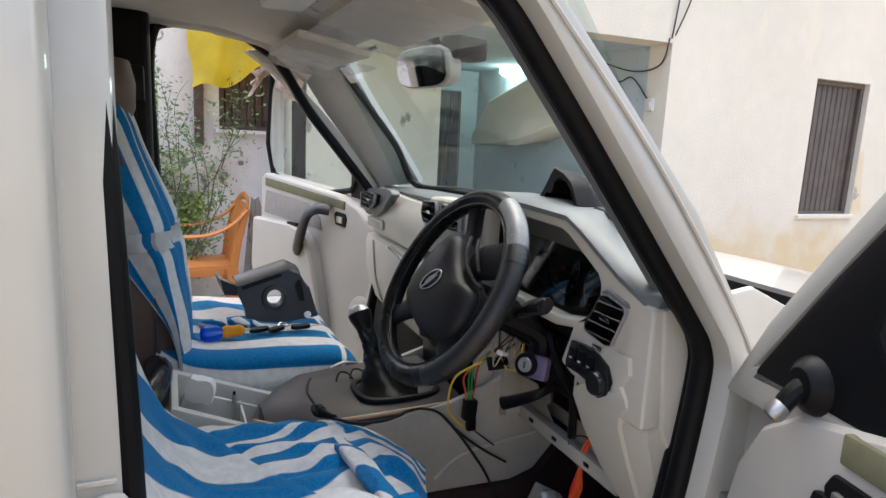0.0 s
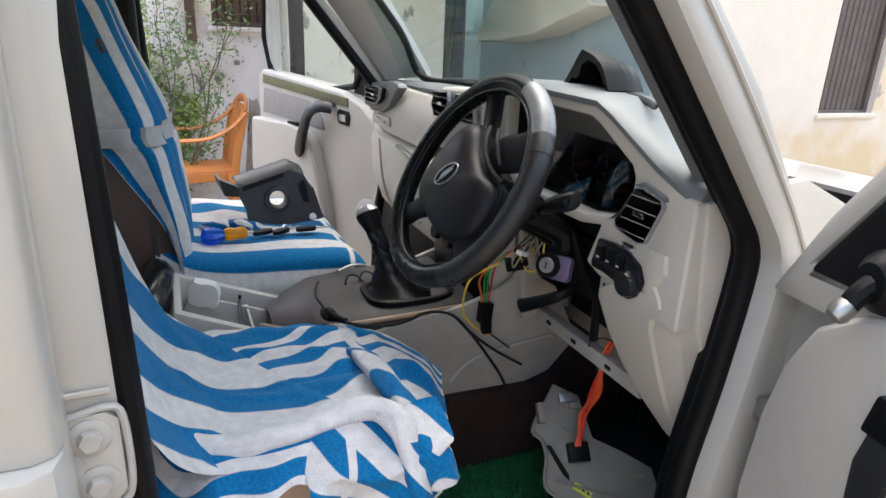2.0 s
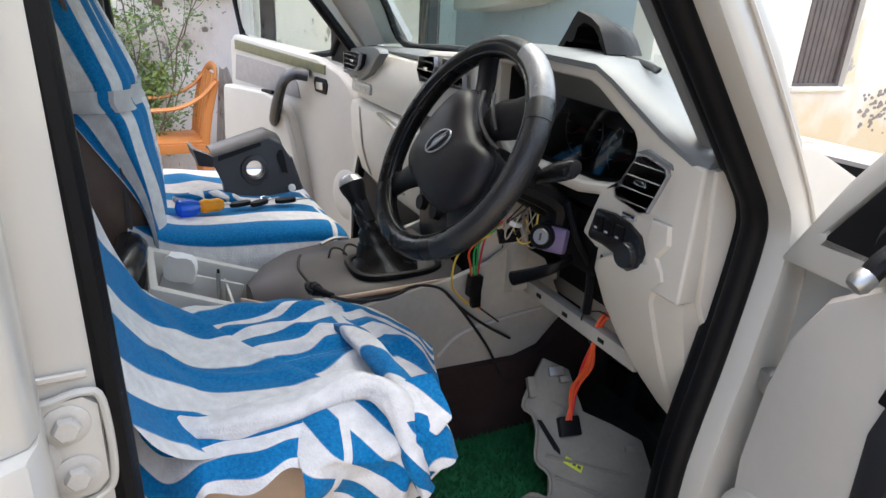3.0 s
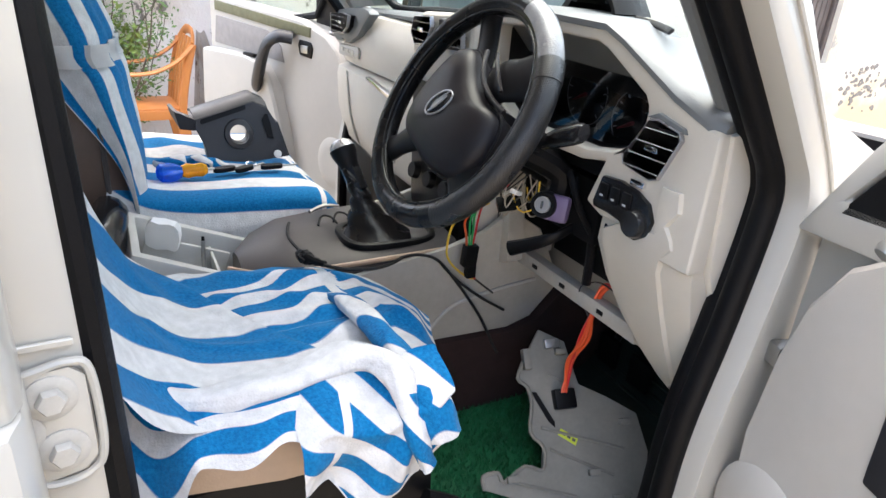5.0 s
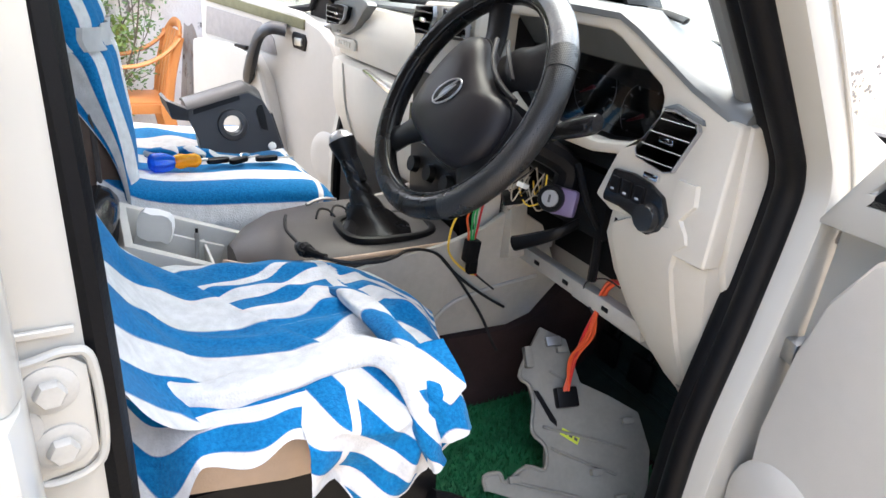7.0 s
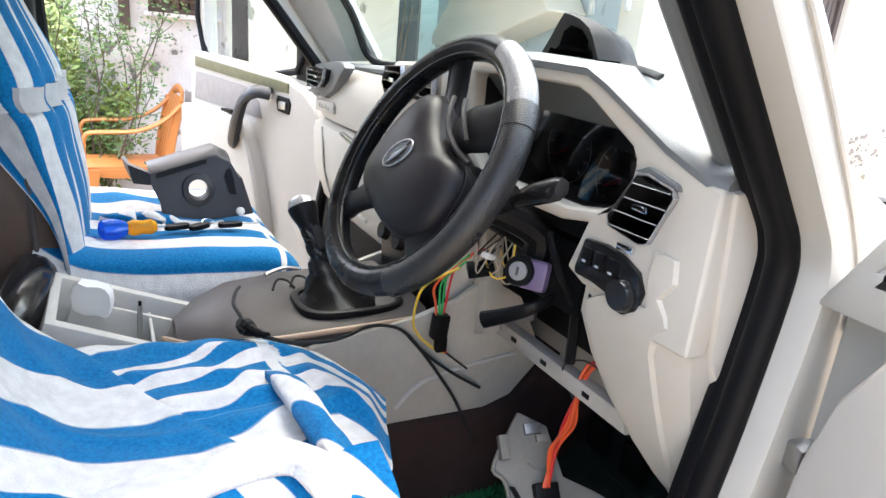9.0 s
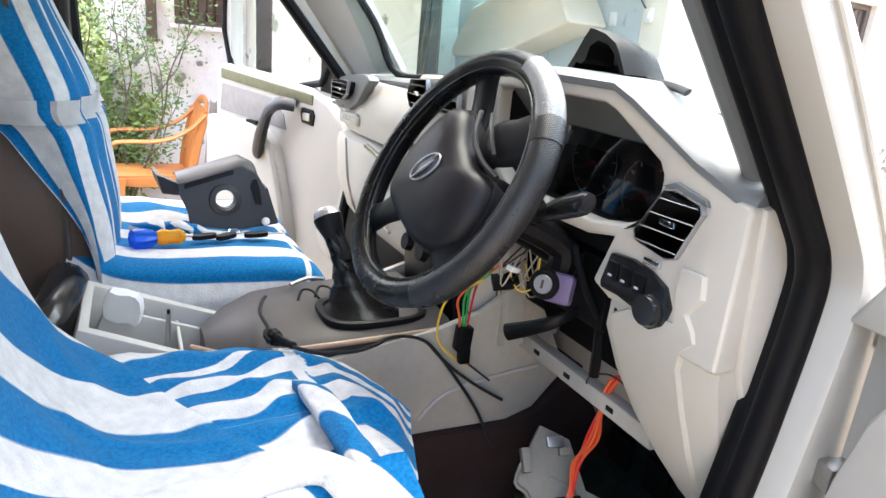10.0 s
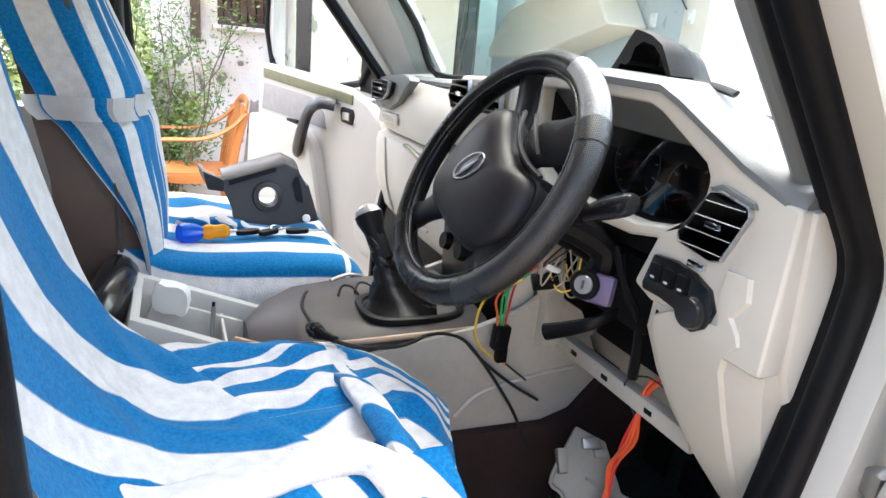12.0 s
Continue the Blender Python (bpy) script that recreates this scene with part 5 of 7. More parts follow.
spoke([(-0.045, -0.055, 0.004), (-0.085, -0.074, 0.0), (-0.118, -0.092, -0.006), (-0.142, -0.104, -0.004)], lambda q: 0.029 - 0.006 * math.sin(math.pi * q), 0.5, BLACK)
spoke([(-0.014, 0.070, -0.014), (-0.022, 0.105, -0.014), (-0.034, 0.140, -0.008), (-0.042, 0.168, -0.002)], lambda q: 0.026 - 0.004 * math.sin(math.pi * q), 0.4, BLACK)
spoke([(0.055, 0.042, -0.004), (0.085, 0.056, 0.004), (0.112, 0.064, 0.002), (0.148, 0.080, -0.002)], lambda q: 0.040 - 0.006 * math.sin(math.pi * q), 0.32, BLACK)
spoke([(0.085, -0.070, 0.0), (0.110, -0.095, -0.002), (0.128, -0.116, -0.002)], lambda q: 0.034, 0.4, BLACK)
# moulded thumb recess beside the pad, with its raised rims
part("spoke_trim", tube([SM @ Vector(p) for p in ((0.012, 0.094, 0.006), (0.040, 0.064, 0.017), (0.066, 0.040, 0.019), (0.098, 0.022, 0.017), (0.124, 0.012, 0.010))], 0.0040, 8, 5), HUB, sw)
part("spoke_trim", tube([SM @ Vector(p) for p in ((0.036, 0.094, 0.004), (0.066, 0.074, 0.017), (0.090, 0.052, 0.019), (0.106, 0.036, 0.017))], 0.0032, 8, 5), HUB, sw)

cN = -SN
part("shaft", spun([(0, 0), (0.03, 0), (0.034, 0.03), (0.034, 0.12), (0.026, 0.13), (0.026, 0.30), (0, 0.30)], 20, aim(SC + cN * 0.02, cN)), BLACK, col)
part("switch_block", block((-0.04, -0.03, 0.0), (0.045, 0.035, 0.05), 0.008, m=aim(SC + cN * 0.06, cN)), BLACK, col)
st0 = SC + cN * 0.085
part("stalk", tube([st0, st0 + Vector((0.0, -0.050, 0.0)), Vector((-0.13, -0.455, 1.278)), Vector((-0.123, -0.50, 1.298)), Vector((-0.12, -0.545, 1.315))], lambda q: 0.011 + 0.006 * sstep(0.5, 0.8, q) - 0.004 * sstep(0.93, 1, q), 12, 5, flat=0.75), GLOSS, col, "black light stalk")
for q in (0.0, 0.012, 0.024):
    part("stalk_ring", spun([(0.012, 0), (0.0175, 0.002), (0.0175, 0.006), (0.012, 0.008)], 16, aim(Vector((-0.134, -0.435 - q, 1.272 + q * 0.5)), (0.05, -0.9, 0.35))), RUBBER, col)
part("stalk", tube([st0, st0 + Vector((0.01, 0.06, 0.01)), st0 + Vector((0.02, 0.13, 0.025))], 0.010, 10, 4), BLACK, col, "black wiper stalk")
IG = Vector((-0.08, -0.426, 1.168))
ID = Vector((-0.80, -0.50, 0.22)).normalized()
part("ignition_barrel", spun([(0, -0.06), (0.022, -0.06), (0.022, -0.004), (0.0205, 0.0), (0.015, 0.0), (0.0145, -0.002), (0, -0.002)], 24, aim(IG, ID)), BLACK, col)
part("key_slot", block((-0.0016, -0.006, 0.0015), (0.0016, 0.006, 0.0026), 0.0, m=aim(IG, ID)), BLACK, col, smooth=0)
part("ignition_face", spun([(0, 0.002), (0.0125, 0.002), (0.0135, 0.001), (0.0135, -0.004), (0, -0.004)], 24, aim(IG, ID), ), SATIN, col, "chrome ignition lock face")
part("key_slot", block((-0.0015, -0.006, 0.0025), (0.0015, 0.006, 0.0042), 0, m=aim(IG, ID)), INK, col)
part("transponder_ring", block((-0.005, -0.024, -0.030), (0.04, 0.020, -0.008), 0.008, m=aim(IG, ID)), LILACPL, col, "violet-grey transponder ring")
# steel lock housing coloured black, with the cavity's shade put into it
part("lock_housing", tube([IG - ID * 0.05, IG - ID * 0.03 + Vector((0.02, 0.01, 0.05)), SC + cN * 0.12 + Vector((0, -0.03, 0))], 0.022, 10, 4), BLACK, col)
part("lock_clamp", block((-0.012, -0.010, -0.05), (0.012, 0.016, -0.034), 0.004, m=aim(IG + Vector((0.02, 0.0, 0.045)), ID)), STEEL, col)
part("tilt_lever", tube([(-0.068, -0.335, 1.052), (-0.055, -0.375, 1.075), (-0.03, -0.41, 1.10), (0.02, -0.41, 1.12)], lambda q: 0.014 - 0.006 * q, 10, 5, flat=0.6, side=(0, 0, 1)), BLACK, col, "black tilt lever")
# steel linkage rods, likewise black in place of shade
for pts, r_ in (([(-0.03, -0.42, 1.22), (-0.02, -0.45, 1.16), (0.02, -0.46, 1.10)], 0.006), ([(0.0, -0.40, 1.20), (0.02, -0.44, 1.12), (0.02, -0.45, 1.02)], 0.008)):
    part("linkage", tube(pts, r_, 8, 4), BLACK, col)
part("column_bracket", block((0.0, -0.47, 1.10), (0.12, -0.30, 1.21), 0.01), BLACK, col)
for i, (x, y, z) in enumerate(((0.27, -0.30, 0.74), (0.27, -0.40, 0.74))):
    pd = thing("pedal", "black rubber-faced foot pedal hanging over the mat", "pedal", "foot pedals")
    part("pad", block((x - 0.012, y - 0.03, z - 0.035), (x + 0.004, y + 0.03, z + 0.035), 0.005), RUBBER, pd)
    part("arm", tube([(x, y, z), (x + 0.05, y, z + 0.12), (x + 0.06, y, z + 0.35)], 0.009, 8, 4), BLACK, pd)


# ---- centre console and gear lever
con = thing("centre_console", "grey and taupe centre console between the front seats", "console")
side_r = [(-0.70, 0.60), (-0.70, 0.96), (-0.55, 0.955), (-0.40, 0.955), (-0.22, 0.99), (-0.12, 1.005), (-0.04, 1.03), (0.02, 1.07), (0.10, 1.02), (0.17, 0.885), (0.10, 0.81), (0.04, 0.79), (-0.15, 0.79), (-0.15, 0.60)]
part("side_panel", prism(side_r, "y", -0.205, -0.19, 0.006), BEIGE_D, con, "beige console side panel")
part("side_panel", prism(side_r, "y", 0.10, 0.115, 0.006), BEIGE_D, con)
part("side_groove", tube([(-0.15, -0.207, 0.83), (-0.10, -0.2075, 0.875), (0.0, -0.2075, 0.895), (0.10, -0.207, 0.905)], 0.004, 6, 6), GREY, con)
part("carpet_edge", prism([(-0.70, 0.60), (-0.70, 0.80), (-0.15, 0.80), (0.04, 0.795), (0.11, 0.815), (0.18, 0.89), (0.30, 0.95), (0.36, 0.60)], "y", -0.225, 0.12), CARPET, con, "maroon carpet on the tunnel")
tops = []
for x, z, y0, y1 in ((-0.50, 0.978, -0.13, -0.02), (-0.46, 0.992, -0.165, 0.03), (-0.40, 1.0, -0.185, 0.075), (-0.30, 1.004, -0.188, 0.095), (-0.20, 1.006, -0.188, 0.10), (-0.09, 1.012, -0.188, 0.10)):
    tops.append([(x, y0, z - 0.05), (x, y0, z - 0.012), (x, y0 + 0.015, z - 0.002), (x, (y0 + y1) / 2, z + 0.006), (x, y1 - 0.015, z - 0.002), (x, y1, z - 0.012), (x, y1, z - 0.05)])
part("top_cover", loft(tops), TAUPE, con, "dark taupe console top")
part("top_edge", tube([(-0.52, -0.10, 0.972), (-0.46, -0.172, 0.985), (-0.36, -0.192, 0.992), (-0.22, -0.194, 0.996), (-0.10, -0.194, 1.0)], 0.005, 8, 5), TAN, con, "tan edge strip")
tray_o = [(-0.70, -0.140), (-0.44, -0.170), (-0.44, 0.072), (-0.70, 0.078)]
tray_i = [(-0.685, -0.12), (-0.455, -0.15), (-0.455, 0.052), (-0.685, 0.056)]
part("tray", prism(tray_o, "z", 0.90, 1.0, 0.004, 2, holes=[tray_i], m=pose(-0.58, 0, 0.95, 0, 20, 0) @ pose(0.58, 0, -0.95)), GREY, con, "grey storage tray")
part("tray_floor", prism(tray_o, "z", 0.905, 0.92, m=pose(-0.58, 0, 0.95, 0, 20, 0) @ pose(0.58, 0, -0.95)), GREY, con)
part("tray_divider", block((-0.535, -0.12, 0.905), (-0.53, 0.08, 0.955), 0.001), GREY, con)
part("tray_step", prism([(-0.66, 0.030), (-0.50, 0.026), (-0.50, 0.036), (-0.66, 0.040)], "z", 0.915, 0.975, 0.003, m=pose(-0.58, 0, 0.95, 0, 20, 0) @ pose(0.58, 0, -0.95)), GREY, con)
part("armrest_hinge", tube([(-0.735, -0.10, 0.985), (-0.72, -0.095, 1.02), (-0.705, 0.0, 1.035), (-0.70, 0.09, 1.03)], 0.038, 12, 5, flat=0.8), GLOSS, con, "black folded armrest end")
ring = [(-0.212 + 0.098 * math.copysign(abs(math.cos(a)) ** 0.6, math.cos(a)), -0.100 + 0.072 * math.copysign(abs(math.sin(a)) ** 0.6, math.sin(a))) for a in [i * math.pi / 16 for i in range(32)]]
part("gear_surround", prism(ring, "z", 1.0, 1.016, 0.005, holes=[[(-0.212 + (a + 0.212) * 0.86, -0.100 + (b + 0.100) * 0.82) for a, b in ring]]), BLACK, con, "black gear lever surround")
for q in (0.0, 0.035, 0.07):
    part("spring_clip", tube([(-0.33 + q, -0.03 + 0.3 * q, 1.010), (-0.318 + q, -0.012 + 0.3 * q, 1.022), (-0.30 + q, -0.014 + 0.3 * q, 1.020), (-0.29 + q, -0.03 + 0.3 * q, 1.010)], 0.0024, 6, 4), BLACK, con)
part("loose_screws", tube([(-0.33, 0.035, 1.016), (-0.29, 0.06, 1.018), (-0.26, 0.05, 1.017)], 0.004, 6, 3), STEEL, con)
gl = thing("gear_lever", "black gear lever with a wrinkled leather boot and silver-topped knob", "gear lever")
G0, G1 = Vector((-0.230, -0.105, 1.006)), Vector((-0.271, -0.012, 1.152))
boot = []
rb = random.Random(1)
for i in range(15):
    q = i / 14
    c = G0.lerp(G1, q * 0.80)
    rad_ = 0.048 * (1 - q) ** 3.0 + 0.0185 + 0.0035 * math.sin(q * 30) * (0.3 + q)
    ringp = []
    for j in range(20):
        a = 2 * math.pi * j / 20
        k = 1 + 0.07 * math.sin(4 * a + q * 9) * (1 - q)
        ringp.append(c + Vector((rad_ * k * math.cos(a) * 1.15, rad_ * k * math.sin(a), -0.010 * math.cos(a) * q)))
    boot.append(ringp)
part("boot", loft(boot), LEATHER, gl, "black leather boot", smooth=60)
part("lever", tube([G0.lerp(G1, 0.55), G1], 0.019, 10, 1), LEATHER, gl)
kd = (G1 - G0).normalized()
part("knob", spun([(0, -0.045), (0.017, -0.045), (0.020, -0.022), (0.026, -0.002), (0.027, 0.010), (0, 0.010)], 20, aim(G1, kd)), BLACK, gl)
part("knob_cap", spun([(0, 0.031), (0.011, 0.029), (0.021, 0.023), (0.027, 0.010), (0, 0.010)], 20, aim(G1, kd)), SATIN, gl, "brushed silver cap")

# ---- floor coverings
mat_o = [(-0.20, -0.06), (0.17, -0.07), (0.22, -0.30), (0.20, -0.62), (-0.25, -0.62), (-0.28, -0.30)]
gm = thing("grass_mat", "bright green artificial grass mat on the car floor", "mat")
part("backing", prism(mat_o, "z", 0.600, 0.612, 0.003), GRASS, gm)
blades = bmesh.new()
rg = random.Random(11)
for i in range(9000):
    x, y = rg.uniform(-0.27, 0.21), rg.uniform(-0.61, -0.07)
    if x < -0.2 and y > -0.2 or x > 0.17 and y > -0.2:
        continue
    a, h = rg.uniform(0, 6.28), rg.uniform(0.008, 0.016)
    dx, dy = 0.0018 * math.cos(a), 0.0018 * math.sin(a)
    lx, ly = rg.uniform(-0.005, 0.005), rg.uniform(-0.005, 0.005)
    blades.faces.new([blades.verts.new(p) for p in ((x - dx, y - dy, 0.611), (x + dx, y + dy, 0.611), (x + lx, y + ly, 0.611 + h))])
tagged(part("turf", blades, GRASS, gm, smooth=0), kind="stuff")
fm = thing("foot_mat", "dark green ribbed mat under the pedals", "mat")
part("sheet", prism([(0.22, 0.615), (0.30, 0.66), (0.40, 0.80), (0.40, 0.81), (0.30, 0.675), (0.22, 0.63)], "y", -0.64, -0.10), DARKMAT, fm)
for i in range(7):
    a = 0.26 + i * 0.02
    part("rib", tube([(a, -0.62, 0.648 + (a - 0.26) * 0.95), (a, -0.12, 0.648 + (a - 0.26) * 0.95)], 0.004, 6, 1), DARKMAT, fm)


# ---- seats under striped towels
def profile_at(P, s):
    """A point and normal at s in 0..1 along a smoothed side outline of (x, z)."""
    k = s * (len(P) - 1)
    i = min(int(k), len(P) - 2)
    p = P[i].lerp(P[i + 1], k - i)
    a, b = P[max(0, i - 1)], P[min(len(P) - 1, i + 2)]
    d = (b - a).normalized()
    return p, Vector((-d.y, d.x))


def seat(name, label, y0, y1, s, bx=0.0, fx=0.0, nose=0.0):
    t = thing(name, label, "seat")
    yc = (y0 + y1) / 2
    w = abs(y1 - y0) / 2
    cush = []
    for x, z, k in ((-0.66, 1.02, 0.95), (-0.55, 1.012, 1.0), (-0.40, 1.01, 1.0), (-0.30, 1.005, 1.0), (-0.25, 0.985, 0.97), (-0.235, 0.95, 0.94)):
        ringp = []
        for a, dz in ((-1, -0.08), (-1.0, -0.04), (-0.94, -0.008), (-0.8, 0), (-0.5, -0.012), (0, -0.016), (0.5, -0.012), (0.8, 0), (0.94, -0.008), (1.0, -0.04), (1, -0.08)):
            ringp.append((x + nose * sstep(-0.5, -0.3, x) + fx * sstep(-0.5, -0.3, x) * sstep(-0.2, -0.9, a), yc + a * w * k, z + dz))
        cush.append(ringp)
    part("cushion", loft(cush), TAN, t, "tan leatherette cushion")
    part("seat_base", prism([(-0.70, 0.62), (-0.32 + fx * 0.4, 0.62), (-0.30 + fx * 0.4, 0.72), (-0.31 + fx * 0.4, 0.935), (-0.70, 0.935)], "y", yc - w * 0.96, yc + w * 0.96, 0.02), BLACK, t, "black plastic seat base")
    back = []
    for z, x, k in ((0.96, -0.655, 0.92), (1.06, -0.665, 1.0), (1.2, -0.67, 1.0), (1.38, -0.71, 0.84), (1.5, -0.75, 0.60), (1.55, -0.78, 0.40)):
        ringp = []
        for a, dx in ((-1, -0.13), (-1, -0.03), (-0.9, 0.012), (-0.6, 0.0), (0, -0.012), (0.6, 0.0), (0.9, 0.012), (1, -0.03), (1, -0.13)):
            ringp.append((x + dx + bx, yc + a * w * k, z))
        back.append(ringp)
    part("backrest", loft(back), BROWN, t, "brown leatherette backrest")
    part("piping", tube([(-0.70 + bx, yc - s * w * 1.0, 1.0), (-0.702 + bx, yc - s * w * 1.005, 1.2), (-0.735 + bx, yc - s * w * 0.955, 1.38), (-0.765 + bx, yc - s * w * 0.8, 1.5)], 0.005, 8, 5), TAUPE, t)
    part("headrest", spun([(0, -0.075), (0.10, -0.075), (0.135, -0.04), (0.14, 0.02), (0.11, 0.07), (0, 0.08)], 20, Matrix.Translation((-0.79 + bx, yc, 1.64)) @ Matrix.Diagonal((0.40, 1, 1, 1))), BROWN, t)
    part("adjust_lever", tube([(-0.36, yc - s * w * 1.04, 0.84), (-0.30, yc - s * w * 1.06, 0.80), (-0.28, yc - s * w * 1.05, 0.74)], 0.011, 8, 4), BLACK, t)
    part("seat_rail", block((-0.68, yc - w * 0.8, 0.60), (-0.25, yc - w * 0.7, 0.625), 0.004), STEEL, t)
    part("seat_rail", block((-0.68, yc + w * 0.7, 0.60), (-0.25, yc + w * 0.8, 0.625), 0.004), STEEL, t)
    return t


seat("driver_seat", "brown leatherette driver's seat under a striped towel", -0.215, -0.615, 1, -0.14, -0.08, -0.055)
seat("passenger_seat", "brown leatherette passenger seat under a striped towel", 0.105, 0.635, 1)
PERIOD = 0.138


def ridge(x, y, ax, ay, bx, by, w, h):
    """A soft fold along the line from a to b."""
    dx, dy = bx - ax, by - ay
    L2 = dx * dx + dy * dy
    q = max(0.0, min(1.0, ((x - ax) * dx + (y - ay) * dy) / L2))
    d = math.hypot(x - ax - q * dx, y - ay - q * dy)
    return 1.0 * h * math.exp(-(d / w) ** 2) * (0.35 + 0.65 * math.sin(math.pi * (0.1 + 0.8 * q)))


DP = [p.to_2d() for p in smooth_path([(a, b, 0) for a, b in [(-0.80, 1.50), (-0.775, 1.36), (-0.745, 1.23), (-0.710, 1.125), (-0.66, 1.055), (-0.60, 1.022), (-0.50, 1.016), (-0.40, 1.018), (-0.31, 1.016), (-0.255, 1.006), (-0.228, 0.985), (-0.218, 0.955)]], 6)]


def between(x, xs, ys):
    """Straight-line interpolation through a few stations."""
    return float(np.interp(x, xs, ys))


def seat_top(x):
    """Height of the cushion's cloth at x, rising to the backrest."""
    return between(x, [p.x for p in DP], [p.y for p in DP])


def crumple(x, y, seed, k=1.0):
    return k * (0.006 * noise.noise(Vector((x * 9, y * 9, seed))) + 0.0028 * noise.noise(Vector((x * 27, y * 27, seed + 4))))


CREASE = 0.58


def crease_x(y):
    """The long slanting crease where the spread cloth overlaps its gathered front."""
    return -0.633 + CREASE * (-0.235 - y)


def spread(u, v):
    """The part that comes down the backrest and lies spread over the seat as far as the crease."""
    y = -0.185 - 0.425 * v - 0.06 * v * sstep(0.55, 0.30, u)
    p, n = profile_at(DP, u)
    end = crease_x(min(y, -0.20)) + 0.004
    x, z = p.x, p.y
    lim = min(end, -0.40)
    if x > -0.70:
        x = -0.70 + (x + 0.70) * (lim + 0.70) / (-0.218 + 0.70)
        z = seat_top(x)
    off = crumple(x, y, 1.0) + 0.007 + 0.007 * sstep(lim - 0.05, lim - 0.01, x) - 0.010 * sstep(lim - 0.006, lim, x)
    off += 0.010 * ridge(x, y, -0.72, -0.50, -0.45, -0.515, 0.05, 1.0)
    off += 0.007 * ridge(x, y, -0.70, -0.30, -0.58, -0.40, 0.02, 1.0) - (0.030 + 0.030 * bell(x, -0.64, 0.08)) * math.exp((y + 0.185) / 0.03)
    off += 0.006 * ridge(x, y, -0.68, -0.44, -0.52, -0.47, 0.012, 1.0) + 0.005 * ridge(x, y, -0.66, -0.56, -0.50, -0.54, 0.012, 1.0)
    if x > -0.62:
        return (x, y, z + off)
    return (x + n.x * off, y, z + n.y * off)


def spread_weave(u, v):
    x, y, z = spread(u, v)
    y0 = y + between(z, (1.055, 1.20, 1.50), (0.0, 0.100, 0.19)) + 0.004 * noise.noise(Vector((x * 7, y * 7, 8.0)))
    return (9, between(-y0, (0.06, 0.13, 0.19, 0.232, 0.350, 0.430, 0.508, 0.560, 0.62, 0.70), (-0.48, -0.02, 0.30, 0.48, 0.975, 1.48, 1.975, 2.48, 2.975, 3.4)))


FRONT_Y = (0.19, 0.21, 0.23, 0.27, 0.31, 0.36, 0.395, 0.47, 0.55, 0.62)
FRONT_X = (-0.50, -0.42, -0.36, -0.31, -0.283, -0.262, -0.255, -0.285, -0.31, -0.355)


def gathered(u, v):
    """The gathered front of the towel between the crease and the front edge of the seat."""
    y = -0.190 - 0.417 * v
    x0, x1 = crease_x(y) - 0.035, between(-y, FRONT_Y, FRONT_X)
    x = x0 + (max(x1, x0 + 0.04) - x0) * u
    z = min(seat_top(x), 1.024) + 0.004 + crumple(x, y, 2.0)
    z += 0.013 * ridge(x, y, -0.55, -0.225, -0.36, -0.30, 0.02, 1.0) + 0.012 * ridge(x, y, -0.57, -0.30, -0.40, -0.36, 0.016, 1.0)
    z += 0.012 * ridge(x, y, -0.53, -0.395, -0.40, -0.40, 0.016, 1.0) + 0.010 * ridge(x, y, -0.47, -0.45, -0.31, -0.45, 0.018, 1.0)
    z += 0.013 * ridge(x, y, -0.36, -0.36, -0.30, -0.50, 0.018, 1.0) + 0.008 * ridge(x, y, -0.44, -0.50, -0.34, -0.55, 0.016, 1.0)
    z -= 0.016 * math.exp(-(v / 0.03)) + 0.020 * sstep(0.90, 1.0, u) + 0.010 * sstep(0.75, 0.95, u)
    z -= 0.012 * sstep(0.12, 0.0, u)
    return (x, y, z)


def gathered_weave(u, v):
    x, y, z = gathered(u, v)
    y0 = y - 0.25 * (x + 0.48) if x < -0.385 else y + 1.6 * max(0.0, x + 0.35)
    y0 += 0.006 * math.sin(x * 55 + 9 * y) + 0.005 * noise.noise(Vector((x * 14, y * 14, 5.0)))
    w = between(-y0, (0.15, 0.208, 0.260, 0.276, 0.308, 0.335, 0.365, 0.412, 0.472, 0.545, 0.565, 0.60), (0.20, 0.48, 0.975, 1.48, 1.975, 2.48, 2.975, 3.48, 3.975, 4.48, 4.975, 5.4))
    band = 9.0 if y < -0.43 else (x + 0.392 + 0.15 * (y + 0.35)) / 0.016
    return (band, w)


tw = thing("striped_towel", "blue and white striped terry towel draped rumpled over the driver's seat", "towel", "seat towels")
part("spread_cloth", sheet(spread, 120, 100, spread_weave), TOWEL, tw, smooth=80)
part("gathered_cloth", sheet(gathered, 90, 100, gathered_weave), TOWEL, tw, smooth=80)


def roll_of(path, radius, seed, flat=0.8):
    """A loosely twisted roll of cloth along a path: points of its skin over (u, v)."""
    P = smooth_path(path, 10)

    def fn(u, v):
        k = u * (len(P) - 1)
        i = min(int(k), len(P) - 2)
        c = P[i].lerp(P[i + 1], k - i)
        d = (P[min(i + 2, len(P) - 1)] - P[max(i - 1, 0)]).normalized()
        e = Vector((0, 0, 1)) - d * d.z
        e = e.normalized() if e.length > 0.2 else Vector((0, -1, 0))
        f = d.cross(e)
        a = 2 * math.pi * v
        r = radius(u) * (1 + 0.16 * noise.noise(Vector((u * 7, 2 * math.cos(a), 2 * math.sin(a) + seed))) + 0.07 * math.sin(3 * a + u * 13 + seed))
        return c + f * (r * math.cos(a)) + e * (r * flat * math.sin(a))
    return fn


